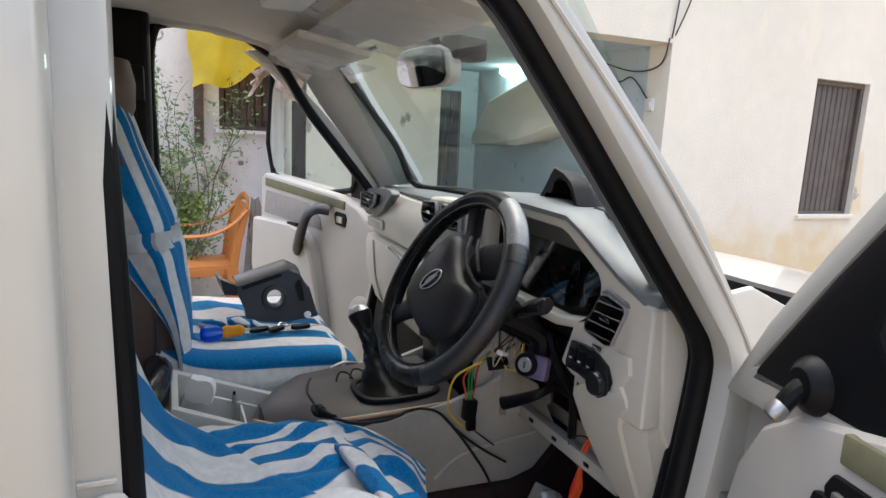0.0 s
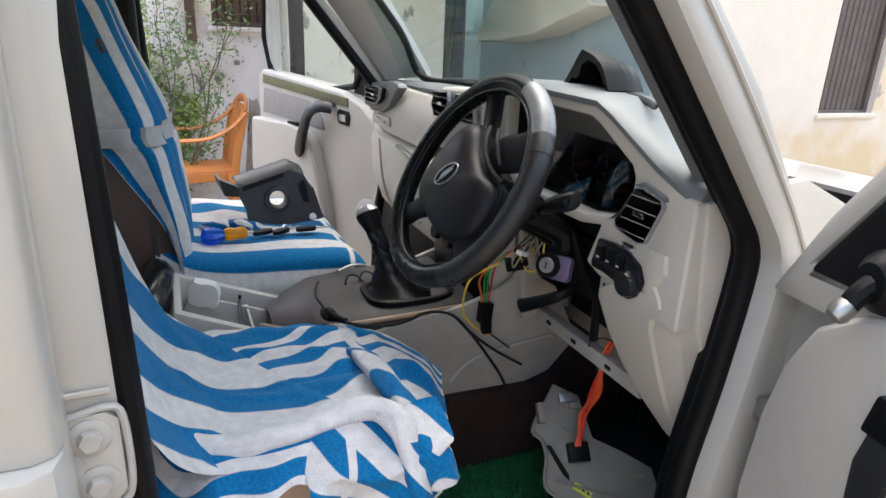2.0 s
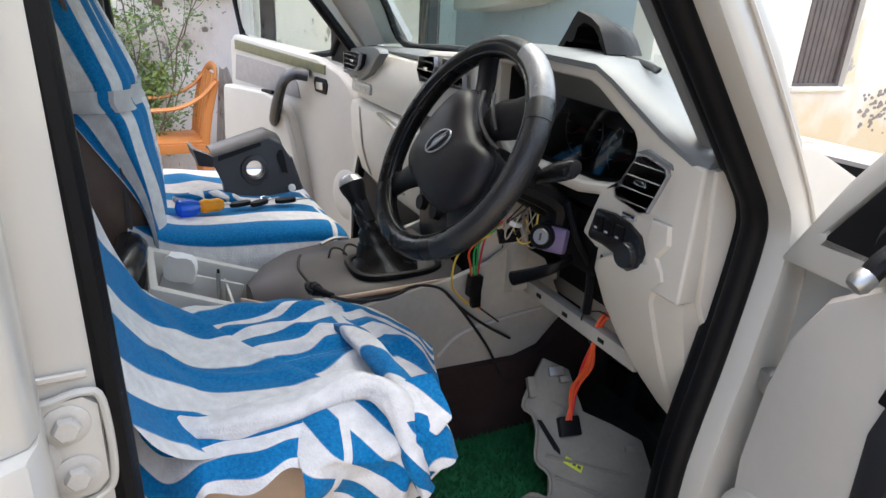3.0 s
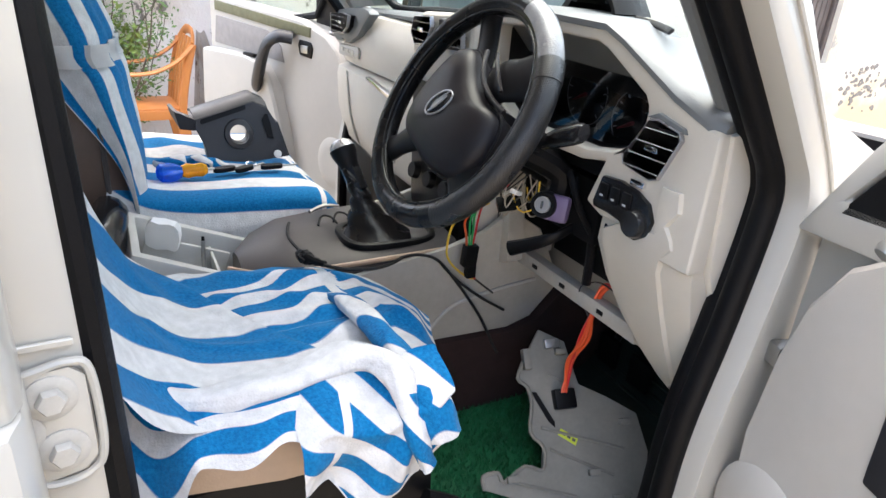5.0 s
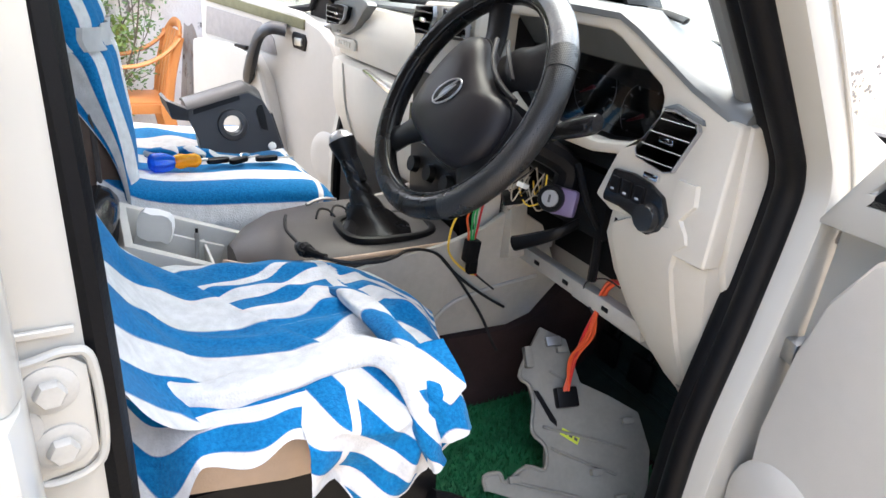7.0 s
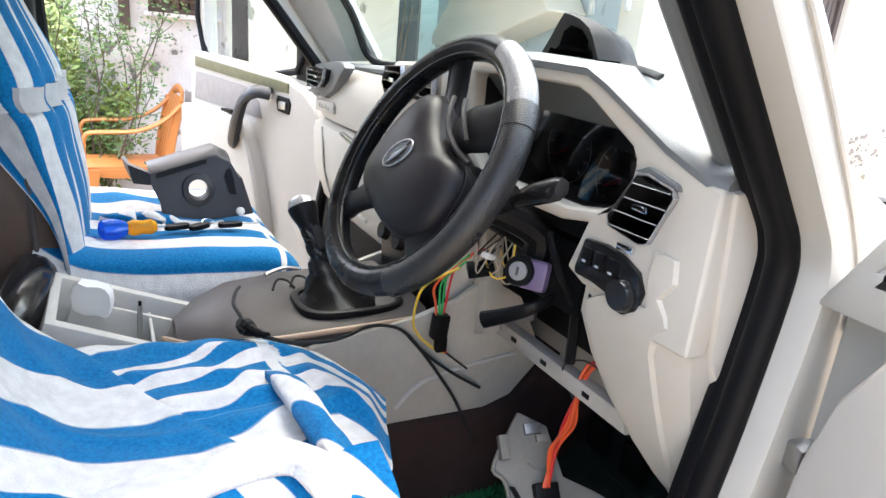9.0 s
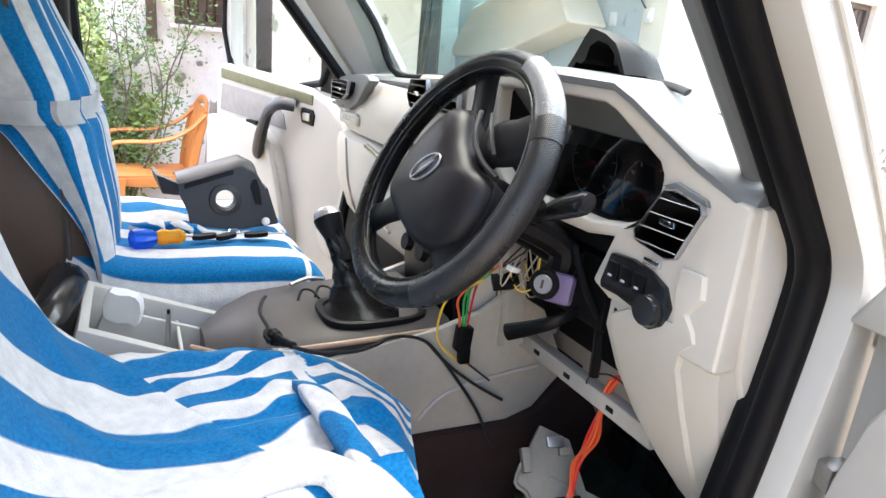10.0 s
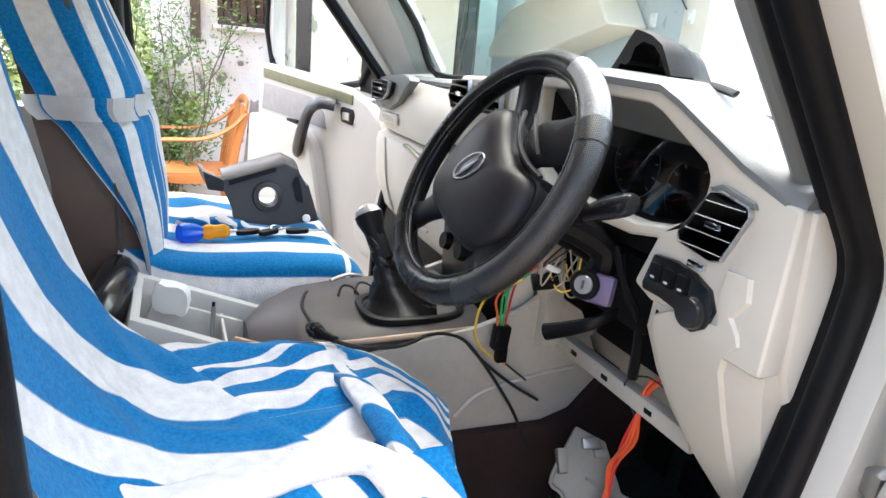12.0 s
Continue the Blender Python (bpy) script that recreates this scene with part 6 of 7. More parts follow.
# the rope-like fold that runs outwards across the front
rope = roll_of([(-0.412, -0.350, 1.022), (-0.402, -0.40, 1.036), (-0.392, -0.47, 1.042), (-0.390, -0.545, 1.045), (-0.386, -0.612, 1.040), (-0.375, -0.655, 1.018), (-0.366, -0.672, 0.985)], lambda u: 0.006 + 0.012 * sstep(0, 0.25, u) + 0.004 * sstep(0.5, 0.9, u), 3.0)
part("rope_fold", sheet(rope, 120, 32, lambda u, v: (9, 0.32 + 2.55 * u + 0.28 * math.sin(2 * math.pi * v + 1.0))), TOWEL, tw, smooth=80)
# the thick white hem rolled along the outer edge, turning down at the front
hem = roll_of([(-0.72, -0.560, 1.075), (-0.66, -0.578, 1.050), (-0.60, -0.588, 1.047), (-0.53, -0.585, 1.050), (-0.47, -0.575, 1.056), (-0.432, -0.590, 1.060), (-0.412, -0.622, 1.052), (-0.410, -0.655, 1.022), (-0.402, -0.674, 0.985), (-0.392, -0.680, 0.955)], lambda u: 0.015 + 0.008 * math.sin(math.pi * min(1.0, 1.25 * u)) + 0.002 * math.sin(u * 31), 8.0, 0.75)
part("rolled_hem", sheet(hem, 220, 40, lambda u, v: (0 if u < 0.74 else 9, 0.1 + 3.0 * (u - 0.74) + 0.30 * math.sin(2 * math.pi * v + 2))), TOWEL, tw, "white rolled towel hem", smooth=80)


def skirt(u, v):
    """The outer edge of the towel, sloping out and down below the rolled hem."""
    x = -0.735 + 0.215 * u
    drop = 0.030 + 0.095 * sstep(-0.640, -0.690, x)
    y = -0.588 - 0.080 * v - 0.009 * math.sin(x * 75 + 2 * v) * v
    z = 1.050 - drop * v ** 1.2 + crumple(x, v * 0.1, 6.0) + 0.006 * math.sin(x * 60 + 4) * v
    return (x, y, z + 0.06 * sstep(-0.68, -0.74, x) * (1 - v))


def skirt_weave(u, v):
    w = between(v, (0, 0.08, 0.30, 0.52, 0.86, 1.0), (0.40, 0.48, 0.975, 1.48, 1.975, 2.15))
    return (9, w + 1.6 * sstep(0.50, 0.0, u) * (0.55 - u) + 0.03 * math.sin(14 * u))


part("outer_skirt", sheet(skirt, 70, 40, skirt_weave), TOWEL, tw, smooth=80)


def flap(u, v):
    """The loose front corner of the towel, hanging over the seat's outer edge."""
    x = -0.542 + 0.180 * u + 0.012 * math.sin(5 * v + 1) * u
    low = between(u, (0, 0.20, 0.40, 0.62, 0.85, 1.0), (0.972, 0.958, 0.898, 0.915, 0.918, 0.955))
    z = 1.066 - 0.020 * (1 - u) + (low - 1.06) * v + 0.004 * math.sin(9 * u)
    y = -0.598 - 0.070 * sstep(0, 0.30, v) - 0.016 * math.sin(10 * u + 2.2 * v) * sstep(0.1, 0.7, v) - 0.010 * noise.noise(Vector((u * 5, v * 4, 2)))
    y += 0.012 * bell(u, 0.60, 0.07) * sstep(0.25, 0.6, v)
    return (x, y, z)


def flap_weave(u, v):
    x, y, z = flap(u, v)
    band = (x - (-0.511 + 0.45 * (z - 0.968))) / 0.013
    edge = min(v, 1.0) > 0.965
    return (0 if edge else band, 0.48 + (1.077 - (z + 0.68 * (x + 0.54) + 0.004 * math.sin(40 * x))) / 0.058)


part("loose_corner", sheet(flap, 60, 60, flap_weave), TOWEL, tw, smooth=80)
# a second edge of the towel, tucked low beside the centre pillar
part("tucked_edge", sheet(lambda u, v: (-0.745 + 0.17 * u - 0.02 * v, -0.628 - 0.030 * v - 0.006 * math.sin(9 * u), 1.005 - 0.13 * u - 0.075 * v + 0.006 * math.sin(7 * u + 3 * v)), 30, 20, lambda u, v: (9, 0.02 + 1.3 * v + 0.2 * u)), TOWEL, tw, smooth=80)

PB = [p.to_2d() for p in smooth_path([(a, b, 0) for a, b in [(-0.700, 1.08), (-0.64, 1.048), (-0.55, 1.036), (-0.42, 1.034), (-0.32, 1.03), (-0.265, 1.014), (-0.235, 0.98), (-0.222, 0.93)]], 6)]


def pass_cushion(u, v):
    p, n = profile_at(PB, u)
    a = v * 0.70
    if a < 0.16:
        b = 0.16 - a
        y, d = 0.100 - 0.02 * sstep(0, 0.06, b), 0.020 + b * 0.85
    else:
        y, d = 0.100 + (a - 0.16), 0.020 * math.exp(-(a - 0.16) / 0.018) + 0.01 * bell(a, 0.45, 0.12)
    f = 0.006 * noise.noise(Vector((p.x * 8, a * 8, 11.0))) + 0.012 * ridge(p.x, y, -0.60, 0.62, -0.45, 0.35, 0.04, 1.0) + 0.004 * math.sin(p.x * 40) * sstep(0.12, 0.0, a)
    off = f - d + 0.008
    return (p.x + n.x * off * 0.5, y - (f if a < 0.16 else 0), p.y + n.y * off)


tw2 = thing("striped_towel", "blue and white striped terry towel spread over the passenger seat", "towel", "seat towels")
part("drape", sheet(pass_cushion, 80, 90, lambda u, v: ((profile_at(PB, u)[0].x + 0.275) / 0.012, (v * 0.70 + 0.03 * math.sin(u * 3) + 0.032) / PERIOD)), TOWEL, tw2, smooth=80)


bunch = roll_of([(-0.60, 0.36, 1.046), (-0.565, 0.335, 1.058), (-0.535, 0.345, 1.050), (-0.505, 0.325, 1.056), (-0.475, 0.335, 1.046), (-0.44, 0.31, 1.040)], lambda u: 0.010 + 0.008 * math.sin(math.pi * u) + 0.003 * math.sin(u * 25), 5.0)
part("bunched_fold", sheet(bunch, 50, 16, lambda u, v: (9, 3.1 * u + 0.4 * math.sin(2 * math.pi * v))), TOWEL, tw2, smooth=80)


def back_cloth(yn, yf, seed, wrap):
    """Cloth round a backrest from the near side yn across the front to the far side yf."""
    def fn(u, v):
        z = 0.99 + 0.70 * u
        lean = -0.640 - 0.02 * sstep(1.1, 1.3, z) - 0.10 * sstep(1.25, 1.62, z) - 0.03 * sstep(1.55, 1.69, z)
        wd = (yf - yn)
        nar = 1 - 0.12 * sstep(1.3, 1.5, z) - 0.34 * sstep(1.42, 1.58, z)
        tie = bell(z, 1.315, 0.02)
        yc = (yn + yf) / 2
        a = v * (wd + wrap)
        sw_ = 0.05 * sstep(1.0, 1.12, z) + 0.95 * sstep(1.04, 1.40, z)
        if a < wrap:
            b = (wrap - a) * sw_
            y, x = yn - 0.010, lean - 0.012 - b
        else:
            b = a - wrap
            y, x = yn + b, lean + 0.018 * math.sin(math.pi * b / wd) - 0.030 * math.exp(-b / 0.02) - 0.03 * math.exp(-(wd - b) / 0.02)
        y = yc + (y - yc) * nar
        f = 0.010 * noise.noise(Vector((a * 9, z * 3, seed))) + 0.006 * math.sin(a * 60 + 2 * z) * (0.4 + bell(z, 1.32, 0.12) * 0.8)
        x += f - 0.010 * tie
        y -= f * (1.0 if a < wrap else 0.0)
        return (x, y, z)
    return fn


def back_weave(wd, wrap, slant):
    return lambda u, v: (9, (v * (wd + wrap) + slant * u * u + 0.02 * math.sin(5 * u)) / 0.082)


part("back_drape", sheet(back_cloth(0.100, 0.64, 3.0, 0.13), 70, 90, back_weave(0.54, 0.13, 0.10)), TOWEL, tw2, smooth=80)
part("tie_tape", sheet(lambda u, v: (lambda p: (p[0] + 0.006, p[1] - 0.004, p[2]))(back_cloth(0.096, 0.64, 3.0, 0.16)(0.443 + 0.055 * v + 0.02 * (1 - u) * 0, u)), 60, 4, None, -0.002), STRAP, tw2, "white cotton tape tied round the backrest")


# ---- loose things in the car
# the lower steering cowl lying on the passenger seat
cw = thing("steering_cowl", "charcoal plastic steering cowl with a round hole lying on the towel", "cowl")
CM = Matrix(((1, 0, 0, -0.405), (0, 1, 0.28, 0.40), (0, 0, 1, 1.10), (0, 0, 0, 1)))
front = [(-0.070, -0.098), (-0.078, -0.03), (-0.098, 0.018), (-0.095, 0.036), (0.045, 0.075), (0.078, 0.058), (0.098, 0.02), (0.121, -0.058), (0.03, -0.068), (0.0, -0.082)]
hole_r = [(0.003 + 0.021 * math.cos(a), 0.000 + 0.021 * math.sin(a)) for a in [i * math.pi / 10 for i in range(20)]]
slot_r = [(0.068, 0.045), (0.060, 0.030), (0.070, -0.010), (0.086, -0.014), (0.082, 0.022), (0.076, 0.046)]
part("front_face", prism(front, "y", -0.004, 0.004, 0.0015, 1, holes=[hole_r], m=CM), COWLGREY, cw)
part("hole_collar", loft([[CM @ Vector((0.003 + r * math.cos(a), y, r * math.sin(a))) for a in [i * math.pi / 12 for i in range(24)]] for r, y in ((0.036, -0.004), (0.034, -0.010), (0.023, -0.012), (0.021, 0.02))], caps=False), COWLGREY, cw)
part("shell", loft([[CM @ Vector(p) for p in ((-0.097 + w, y, 0.034 + dz), (0.045 + w, y, 0.076 + dz), (0.078 + w, y, 0.060 + dz), (0.078 + w, y, 0.055 + dz), (0.045 + w, y, 0.071 + dz), (-0.097 + w, y, 0.029 + dz))] for y, dz, w in ((-0.003, 0.0, 0.0), (0.012, 0.012, -0.002), (0.04, 0.018, -0.004), (0.075, 0.012, -0.006))]), COWLGREY, cw)
part("shell_slot", prism([(-0.085, 0.024), (0.024, 0.057), (0.024, 0.068), (-0.085, 0.036)], "y", -0.0065, -0.003, m=CM), BLACK, cw)
part("side_slot", prism(slot_r, "y", -0.0065, -0.003, m=CM), BLACK, cw)
part("left_wing", loft([[CM @ Vector(p) for p in r] for r in ([(-0.094, -0.002, 0.034), (-0.098, -0.002, 0.010), (-0.092, 0.004, 0.010), (-0.088, 0.004, 0.036)], [(-0.140, 0.012, 0.052), (-0.130, 0.008, 0.012), (-0.126, 0.012, 0.012), (-0.134, 0.016, 0.054)], [(-0.150, 0.05, 0.060), (-0.145, 0.05, 0.040), (-0.140, 0.05, 0.040), (-0.144, 0.05, 0.064)])]), COWLGREY, cw)
part("left_side", loft([[CM @ Vector((x, y, z)) for x, z in ((-0.078, -0.03), (-0.070, -0.095), (-0.066, -0.095), (-0.074, -0.03))] for y in (-0.003, 0.045)]), COWLGREY, cw)
part("right_side", loft([[CM @ Vector((x, y, z)) for x, z in ((0.096, 0.025), (0.119, -0.057), (0.123, -0.057), (0.101, 0.025))] for y in (-0.003, 0.05)]), COWLGREY, cw)
part("clip", spun([(0, 0.0), (0.010, 0.0), (0.009, 0.004), (0, 0.006)], 12, aim(CM @ Vector((0.092, -0.010, -0.050)), (-0.2, -1, 0.3))), WHITEPL, cw)

# keys
ky = thing("car_keys", "black car key fobs on a steel ring", "keys")
for x, y, a in ((-0.462, 0.262, 15), (-0.418, 0.258, 35), (-0.355, 0.262, 5)):
    KM = Matrix.Translation((x, y, 1.047)) @ pose(0, 0, 0, 0, 0, a)
    f = part("fob", prism([(0.026 * math.copysign(abs(math.cos(q)) ** 0.7, math.cos(q)), 0.011 * math.copysign(abs(math.sin(q)) ** 0.8, math.sin(q))) for q in [i * math.pi / 10 for i in range(20)]], "z", 0, 0.011, 0.003, m=KM), BLACK, ky)
    part("key_blade", block((0.024, -0.0035, 0.004), (0.064, 0.0035, 0.0065), 0.001, m=KM), STEEL, f)
part("key_ring", tube([(-0.40 + 0.011 * math.cos(a), 0.272 + 0.011 * math.sin(a), 1.058 + 0.003 * math.sin(a)) for a in [i * math.pi / 8 for i in range(16)]], 0.001, 6, 1, True), CHROME, ky)

# screwdriver with a two-coloured clear handle
sd = thing("screwdriver", "screwdriver with a clear blue and amber plastic handle", "screwdriver")
S0, S1 = Vector((-0.605, 0.225, 1.063)), Vector((-0.515, 0.245, 1.060))
sdir = (S1 - S0).normalized()
rg_ = []
for q, r in ((0, 0.012), (0.006, 0.018), (0.026, 0.0195), (0.040, 0.016), (0.050, 0.011)):
    rg_.append([aim(S0, sdir) @ Vector((r * (1 + 0.13 * math.cos(6 * a)) * math.cos(a), r * (1 + 0.13 * math.cos(6 * a)) * math.sin(a), q)) for a in [i * math.pi / 18 for i in range(36)]])
part("handle", loft(rg_), BLUEPL, sd, "clear blue handle")
part("collar", spun([(0, 0.05), (0.012, 0.05), (0.017, 0.062), (0.014, 0.078), (0.016, 0.095), (0.010, 0.105), (0, 0.105)], 16, aim(S0, sdir)), AMBERPL, sd, "clear amber collar")
part("blade", tube([S0 + sdir * 0.1, S0 + sdir * 0.122], 0.003, 8, 1), STEEL, sd)

pk = thing("paper_packet", "small crumpled white paper packet in the console tray", "packet")
part("fold", loft([[Matrix.Translation((-0.618, 0.010, 1.010)) @ pose(0, 0, 0, 20, 12, -18) @ Vector((x * k + 0.003 * math.sin(9 * z + x * 50), y, z * 1000 * 0.001)) for x, y in ((-0.026, -0.007), (-0.008, -0.011), (0.012, -0.006), (0.026, -0.009), (0.027, 0.006), (0.0, 0.009), (-0.025, 0.006))] for z, k in ((-0.034, 0.8), (-0.028, 1.0), (0.0, 1.08), (0.022, 0.98), (0.032, 0.7))]), PAPER, pk)
pn = thing("pen", "dark metal pen standing in the console tray", "pen")
part("barrel", tube([(-0.552, -0.005, 0.925), (-0.548, 0.015, 0.985)], 0.0045, 8, 1), STEEL, pn)
part("tip", tube([(-0.548, 0.015, 0.985), (-0.5475, 0.018, 0.993)], 0.003, 8, 1), BLACK, pn)

# the black braided cable from the console over the towel and down the tunnel
cb = thing("black_cable", "black braided cable with a taped joint lying over towel and console", "cable")
BRAID = material("black_braided_sleeve", (0.010, 0.010, 0.011), 0.7, 0, 0.4, 700, 0.8, 900, dark=(0.035, 0.035, 0.035), spec=0.15)
part("cord", tube([(-0.385, -0.01, 1.014), (-0.400, -0.06, 1.026), (-0.414, -0.12, 1.030), (-0.414, -0.185, 1.034), (-0.416, -0.245, 1.040), (-0.392, -0.285, 1.042), (-0.360, -0.305, 1.040), (-0.312, -0.306, 1.036), (-0.268, -0.275, 1.026), (-0.225, -0.222, 1.008), (-0.190, -0.216, 1.005), (-0.152, -0.217, 0.990), (-0.114, -0.217, 0.948), (-0.072, -0.217, 0.891), (-0.034, -0.219, 0.833), (-0.007, -0.228, 0.775), (0.006, -0.232, 0.752)], 0.0030, 8, 8), BRAID, cb)
part("taped_joint", tube([(-0.420, -0.212, 1.038), (-0.418, -0.235, 1.042), (-0.410, -0.258, 1.043), (-0.394, -0.280, 1.043)], lambda q: 0.0055 + 0.007 * bell(q, 0.4, 0.28) + 0.001 * math.sin(q * 50), 9, 5), RUBBER, cb)
part("tape_tail", tube([(-0.418, -0.240, 1.048), (-0.430, -0.250, 1.050), (-0.424, -0.262, 1.046)], 0.003, 6, 4), RUBBER, cb)
part("cord", tube([(-0.140, -0.217, 0.978), (-0.110, -0.2165, 0.945), (-0.075, -0.2165, 0.914), (-0.03, -0.2165, 0.880), (0.019, -0.2175, 0.848)], 0.0030, 8, 6), BRAID, cb)

# wiring loom that hangs under the column
lm = thing("wiring_loom", "loose coloured wires with a black connector hanging under the column", "wiring")
for colr, pts in (("yellow", [(-0.10, -0.30, 1.13), (-0.132, -0.245, 1.08), (-0.142, -0.235, 1.02), (-0.128, -0.232, 0.985), (-0.09, -0.23, 0.95), (-0.07, -0.23, 0.942)]),
                  ("red", [(-0.06, -0.30, 1.16), (-0.075, -0.245, 1.11), (-0.083, -0.236, 1.04), (-0.086, -0.235, 0.99), (-0.07, -0.231, 0.942)]),
                  ("green", [(-0.09, -0.30, 1.14), (-0.10, -0.25, 1.09), (-0.098, -0.24, 1.05), (-0.094, -0.238, 1.02)]),
                  ("orange", [(-0.08, -0.30, 1.15), (-0.112, -0.25, 1.085), (-0.104, -0.24, 1.04), (-0.09, -0.236, 0.97), (-0.072, -0.231, 0.943)]),
                  ("black", [(-0.07, -0.231, 0.942), (-0.05, -0.228, 0.925), (-0.02, -0.226, 0.90)]),
                  ("green", [(-0.085, -0.30, 1.15), (-0.092, -0.25, 1.10), (-0.091, -0.24, 1.05), (-0.09, -0.238, 1.02)])):
    part("wire", tube(pts, 0.0022, 6, 8), WIRES[colr], lm)
part("connector", block((-0.014, -0.010, -0.022), (0.014, 0.010, 0.022), 0.003, m=Matrix.Translation((-0.092, -0.238, 1.0)) @ pose(0, 0, 0, 0, 5, 0)), BLACK, lm)
part("connector", block((-0.010, -0.008, -0.014), (0.010, 0.008, 0.014), 0.003, m=Matrix.Translation((-0.086, -0.236, 0.965))), BLACK, lm)
rw = random.Random(21)
for i in range(16):
    c0 = Vector((-0.09 + rw.uniform(-0.02, 0.03), -0.36 + rw.uniform(-0.04, 0.04), 1.17 + rw.uniform(-0.01, 0.03)))
    c1 = c0 + Vector((rw.uniform(-0.03, 0.02), rw.uniform(-0.03, 0.05), rw.uniform(-0.05, -0.02)))
    c2 = c1 + Vector((rw.uniform(0.0, 0.06), rw.uniform(-0.02, 0.04), rw.uniform(0.0, 0.06)))
    part("wire", tube([c0, c1, c2], 0.0014, 5, 5), WIRES[rw.choice(["yellow", "white", "black", "white", "black", "yellow"])], lm)
part("connector", block((-0.013, -0.006, -0.004), (0.013, 0.006, 0.004), 0.0015, m=Matrix.Translation((-0.105, -0.385, 1.178)) @ pose(0, 0, 0, 10, 20, 30)), WHITEPL, lm)
part("connector", block((-0.02, -0.012, -0.007), (0.02, 0.012, 0.007), 0.002, m=Matrix.Translation((-0.10, -0.36, 1.150)) @ pose(0, 0, 0, 30, -10, -20)), BLACK, lm)

# the removed lower dash cover, leaning on the floor, with its red wires
PX, PY, PN = Vector((0.966, -0.258, 0.032)), Vector((0.146, 0.643, 0.752)), Vector((-0.214, -0.721, 0.659))
LM = Matrix.Translation((0.03, -0.35, 0.84)) @ Matrix((PX, PY, PN)).transposed().to_4x4()
# the cover's beige, darkened to carry the footwell's shade in its colour
PANELSHADED = material("shaded_grey_beige_plastic", (0.22, 0.21, 0.185), 0.6, 0, 0.25, 14, 0.3, 500)
lc = thing("lower_dash_cover", "removed beige lower dash cover leaning upside down on the mat", "panel")
LCO = [(-0.005, 0.028), (0.045, 0.0), (0.060, -0.085), (0.115, -0.115), (0.171, -0.152), (0.180, -0.225), (0.150, -0.33), (-0.02, -0.31), (-0.154, -0.258), (-0.155, -0.234), (-0.126, -0.231), (-0.116, -0.248), (-0.073, -0.225), (-0.039, -0.235), (-0.031, -0.195), (-0.053, -0.166), (-0.042, -0.115), (-0.046, -0.082), (-0.063, -0.064), (-0.044, -0.028)]
shell = part("shell", prism(LCO, "z", -0.012, 0.0, 0.003, m=LM), PANELSHADED, lc)
part("rim_flange", tube([LM @ Vector((a, b, 0.002)) for a, b in LCO[8:]], 0.004, 6, 3), PANELSHADED, lc)
for a, b, c, d in ((-0.02, -0.20, 0.10, -0.26), (-0.03, -0.16, 0.13, -0.215), (0.0, -0.06, 0.04, -0.085), (-0.10, -0.25, 0.02, -0.29)):
    part("rib", tube([LM @ Vector((a, b, 0.002)), LM @ Vector((c, d, 0.002))], 0.0028, 6, 1), PANELSHADED, lc)
for a, b in ((0.14, -0.165), (-0.10, -0.245), (0.06, -0.25), (0.10, -0.30), (0.03, -0.02)):
    part("clip", block((a - 0.011, b - 0.006, 0.0), (a + 0.011, b + 0.006, 0.012), 0.002, m=LM), PANELSHADED, lc)
part("metal_clip", block((0.0, -0.012, 0.0), (0.03, 0.006, 0.010), 0.002, m=LM), STEEL, lc)
part("metal_clip", block((-0.05, -0.05, 0.0), (-0.035, -0.01, 0.018), 0.002, m=LM), PANELSHADED, lc)
part("dark_slot", prism([(-0.040, -0.092), (-0.030, -0.094), (-0.002, -0.152), (-0.003, -0.162), (-0.014, -0.15)], "z", 0.001, 0.004, m=LM), BLACK, lc, smooth=0)
part("label", prism([(0.009, -0.165), (0.040, -0.187), (0.033, -0.199), (0.001, -0.176)], "z", 0.0006, 0.0016, m=LM), LABELY, lc, "yellow-green paper label", smooth=0)
for i in range(3):
    part("print_bar", prism([(0.011 + i * 0.009, -0.171 - i * 0.0065), (0.017 + i * 0.009, -0.175 - i * 0.0065), (0.015 + i * 0.009, -0.180 - i * 0.0065), (0.009 + i * 0.009, -0.176 - i * 0.0065)], "z", 0.0017, 0.002, m=LM), INK, lc, smooth=0)
part("socket", block((0.0, -0.130, 0.0), (0.042, -0.092, 0.022), 0.004, m=LM), BLACK, lc)
rwire = thing("red_wires", "bundle of orange-red wires running from the cavity to the loose cover", "wiring")
for i in range(6):
    j = rw.uniform
    part("wire", tube([(0.07 + j(-.01, .01), -0.50, 1.02), (0.06, -0.46 + j(-.008, .008), 1.015), (0.055 + j(-.006, .006), -0.445, 0.97), (0.05 + j(-.012, .012), -0.44 + j(-.01, .01), 0.90), (0.045 + j(-.01, .01), -0.42, 0.84), LM @ Vector((0.02 + j(-.012, .012), -0.10, 0.02))], 0.0028, 6, 8), WIRES["orange" if i % 3 else "red"], rwire)
part("wire", tube([(0.05, -0.49, 1.02), (0.04, -0.46, 1.025), (0.04, -0.42, 1.0), (0.05, -0.41, 0.97), (0.06, -0.44, 0.93)], 0.0016, 6, 8), WIRES["black"], rwire)

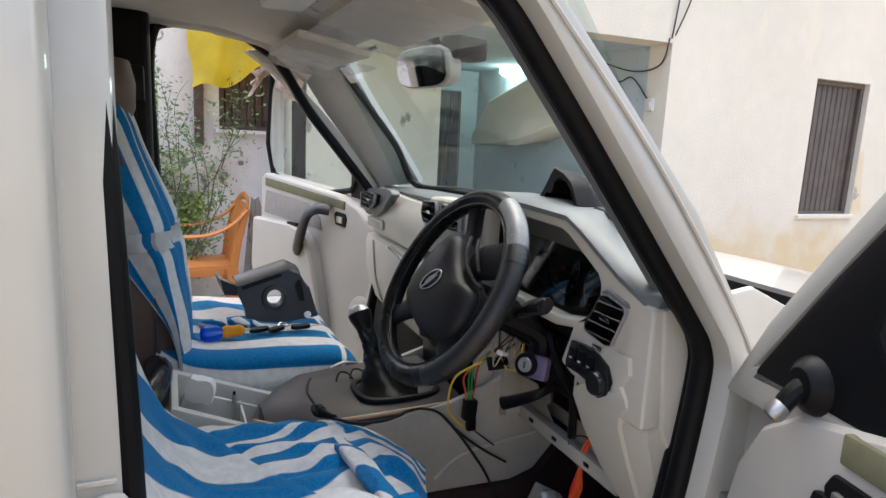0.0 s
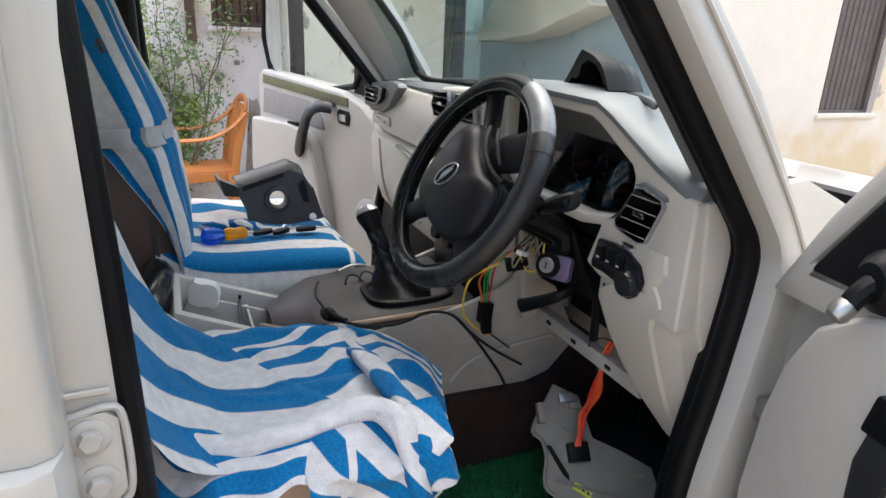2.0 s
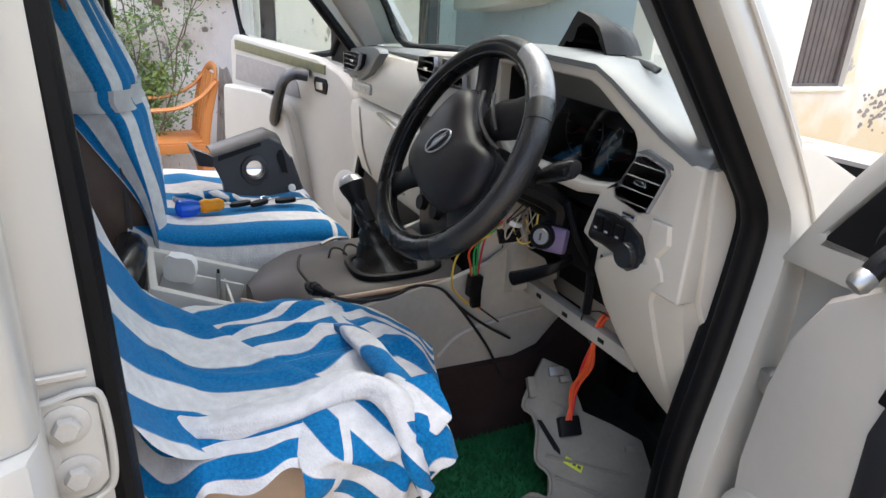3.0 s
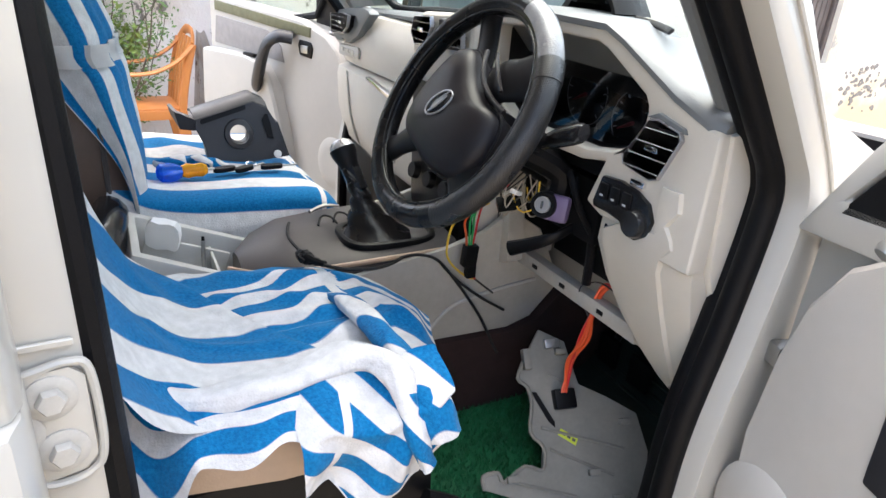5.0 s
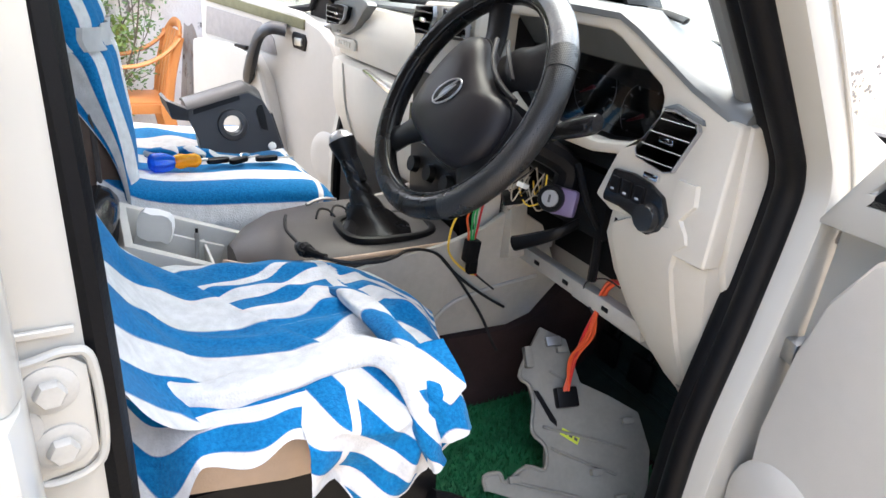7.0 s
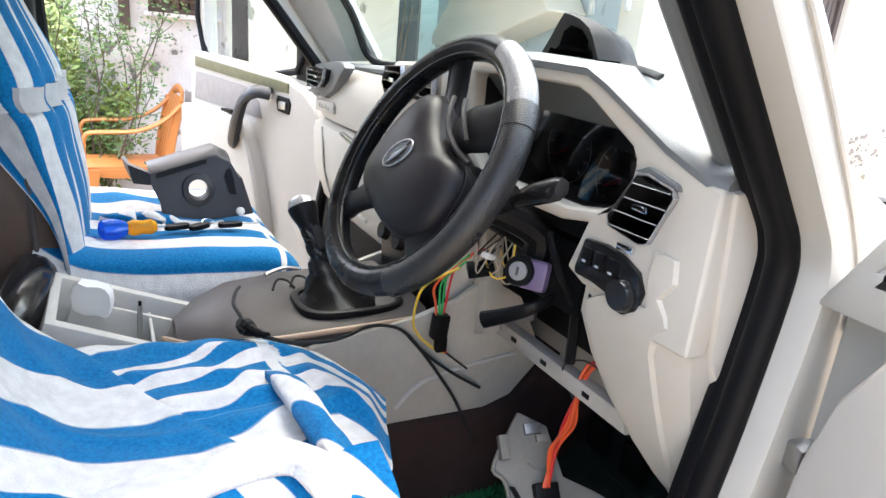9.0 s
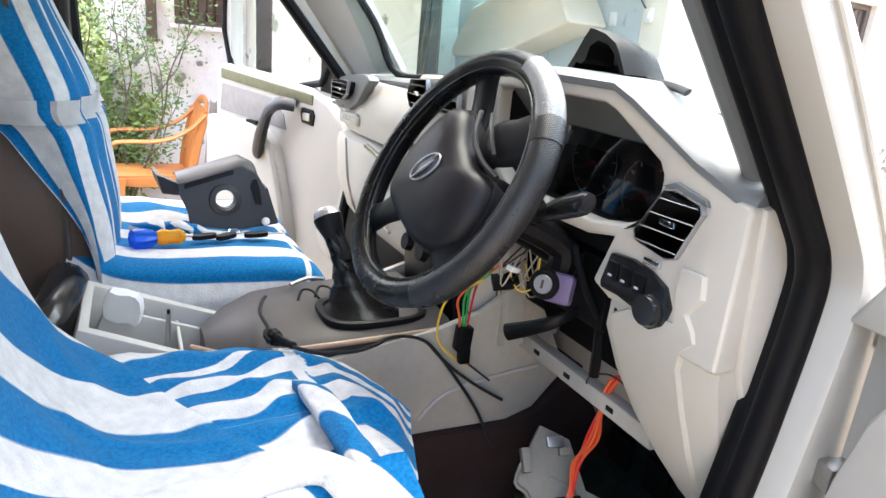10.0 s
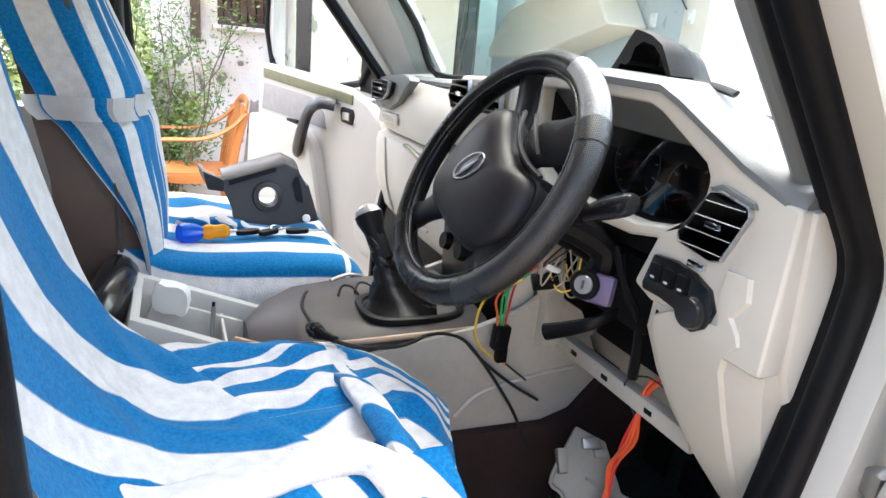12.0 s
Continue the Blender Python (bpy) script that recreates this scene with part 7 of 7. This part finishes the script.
# the upper cowl standing on the dash top, with clear film
uc = thing("upper_cowl", "black plastic instrument cowl standing on the dash top", "cowl")
UM = Matrix.Translation((0.045, -0.375, 1.468)) @ pose(0, 0, 0, 0, 0, -8)
cowl_o = [(0.119, -0.012), (0.091, 0.016), (0.070, 0.040), (0.056, 0.053), (0.037, 0.050), (0.010, 0.044), (-0.018, 0.032), (-0.030, 0.020), (-0.052, -0.008)]
cowl_i = [(-0.044, -0.010), (-0.020, 0.016), (0.000, 0.030), (0.030, 0.036), (0.050, 0.028), (0.058, 0.008), (0.070, 0.002), (0.084, 0.004), (0.100, -0.012)]
part("shell", loft([[UM @ Vector((x, 0.02 + (y - 0.02) * k, (z + 0.012) * k - 0.012)) for y, z in cowl_o + cowl_i] for x, k in ((-0.030, 1.0), (-0.015, 1.02), (0.01, 0.94), (0.030, 0.80))]), RUBBER, uc)
part("hood", loft([[UM @ Vector((x, 0.02 + (y - 0.02) * k, (z + 0.012) * k - 0.012)) for y, z in cowl_i] for x, k in ((0.02, 0.98), (0.045, 0.9))]), BLACK, uc)
part("rib", tube([UM @ Vector(p) for p in ((-0.012, 0.050, 0.046), (-0.020, 0.018, 0.040), (-0.018, -0.014, 0.026))], 0.004, 8, 4), BLACK, uc)
part("inner_plate", block((0.004, 0.000, 0.004), (0.010, 0.036, 0.024), 0.003, m=UM), COWLGREY, uc)
part("fin", loft([[UM @ Vector(p) for p in r] for r in ([(-0.02, 0.122, -0.014), (0.0, 0.122, -0.014), (0.0, 0.112, -0.014), (-0.02, 0.112, -0.014)], [(-0.02, 0.082, 0.038), (0.0, 0.082, 0.038), (0.0, 0.074, 0.038), (-0.02, 0.074, 0.038)])]), BLACK, uc)
part("film", sheet(lambda a, b: UM @ Vector((0.0 + 0.02 * b + 0.004 * math.sin(8 * a), -0.012 - 0.052 * a, 0.036 - 0.022 * a * a - (0.036 - 0.01 * a) * b)), 14, 10, None, 0.001), FILM, uc, "clear plastic film")
part("warning_tag", block((0.0, 0.004, 0.006), (0.003, 0.016, 0.014), 0.001, m=UM), LABELY, uc, "small yellow tag")
part("foot_strip", tube([UM @ Vector((0.0, -0.06, -0.012)), UM @ Vector((0.0, -0.11, -0.016)), UM @ Vector((-0.005, -0.155, -0.022))], 0.006, 8, 4, flat=0.5), BLACK, uc)
part("bracket_tab", block((-0.01, -0.172, -0.028), (0.012, -0.145, 0.0), 0.002, m=UM), FILM, uc)
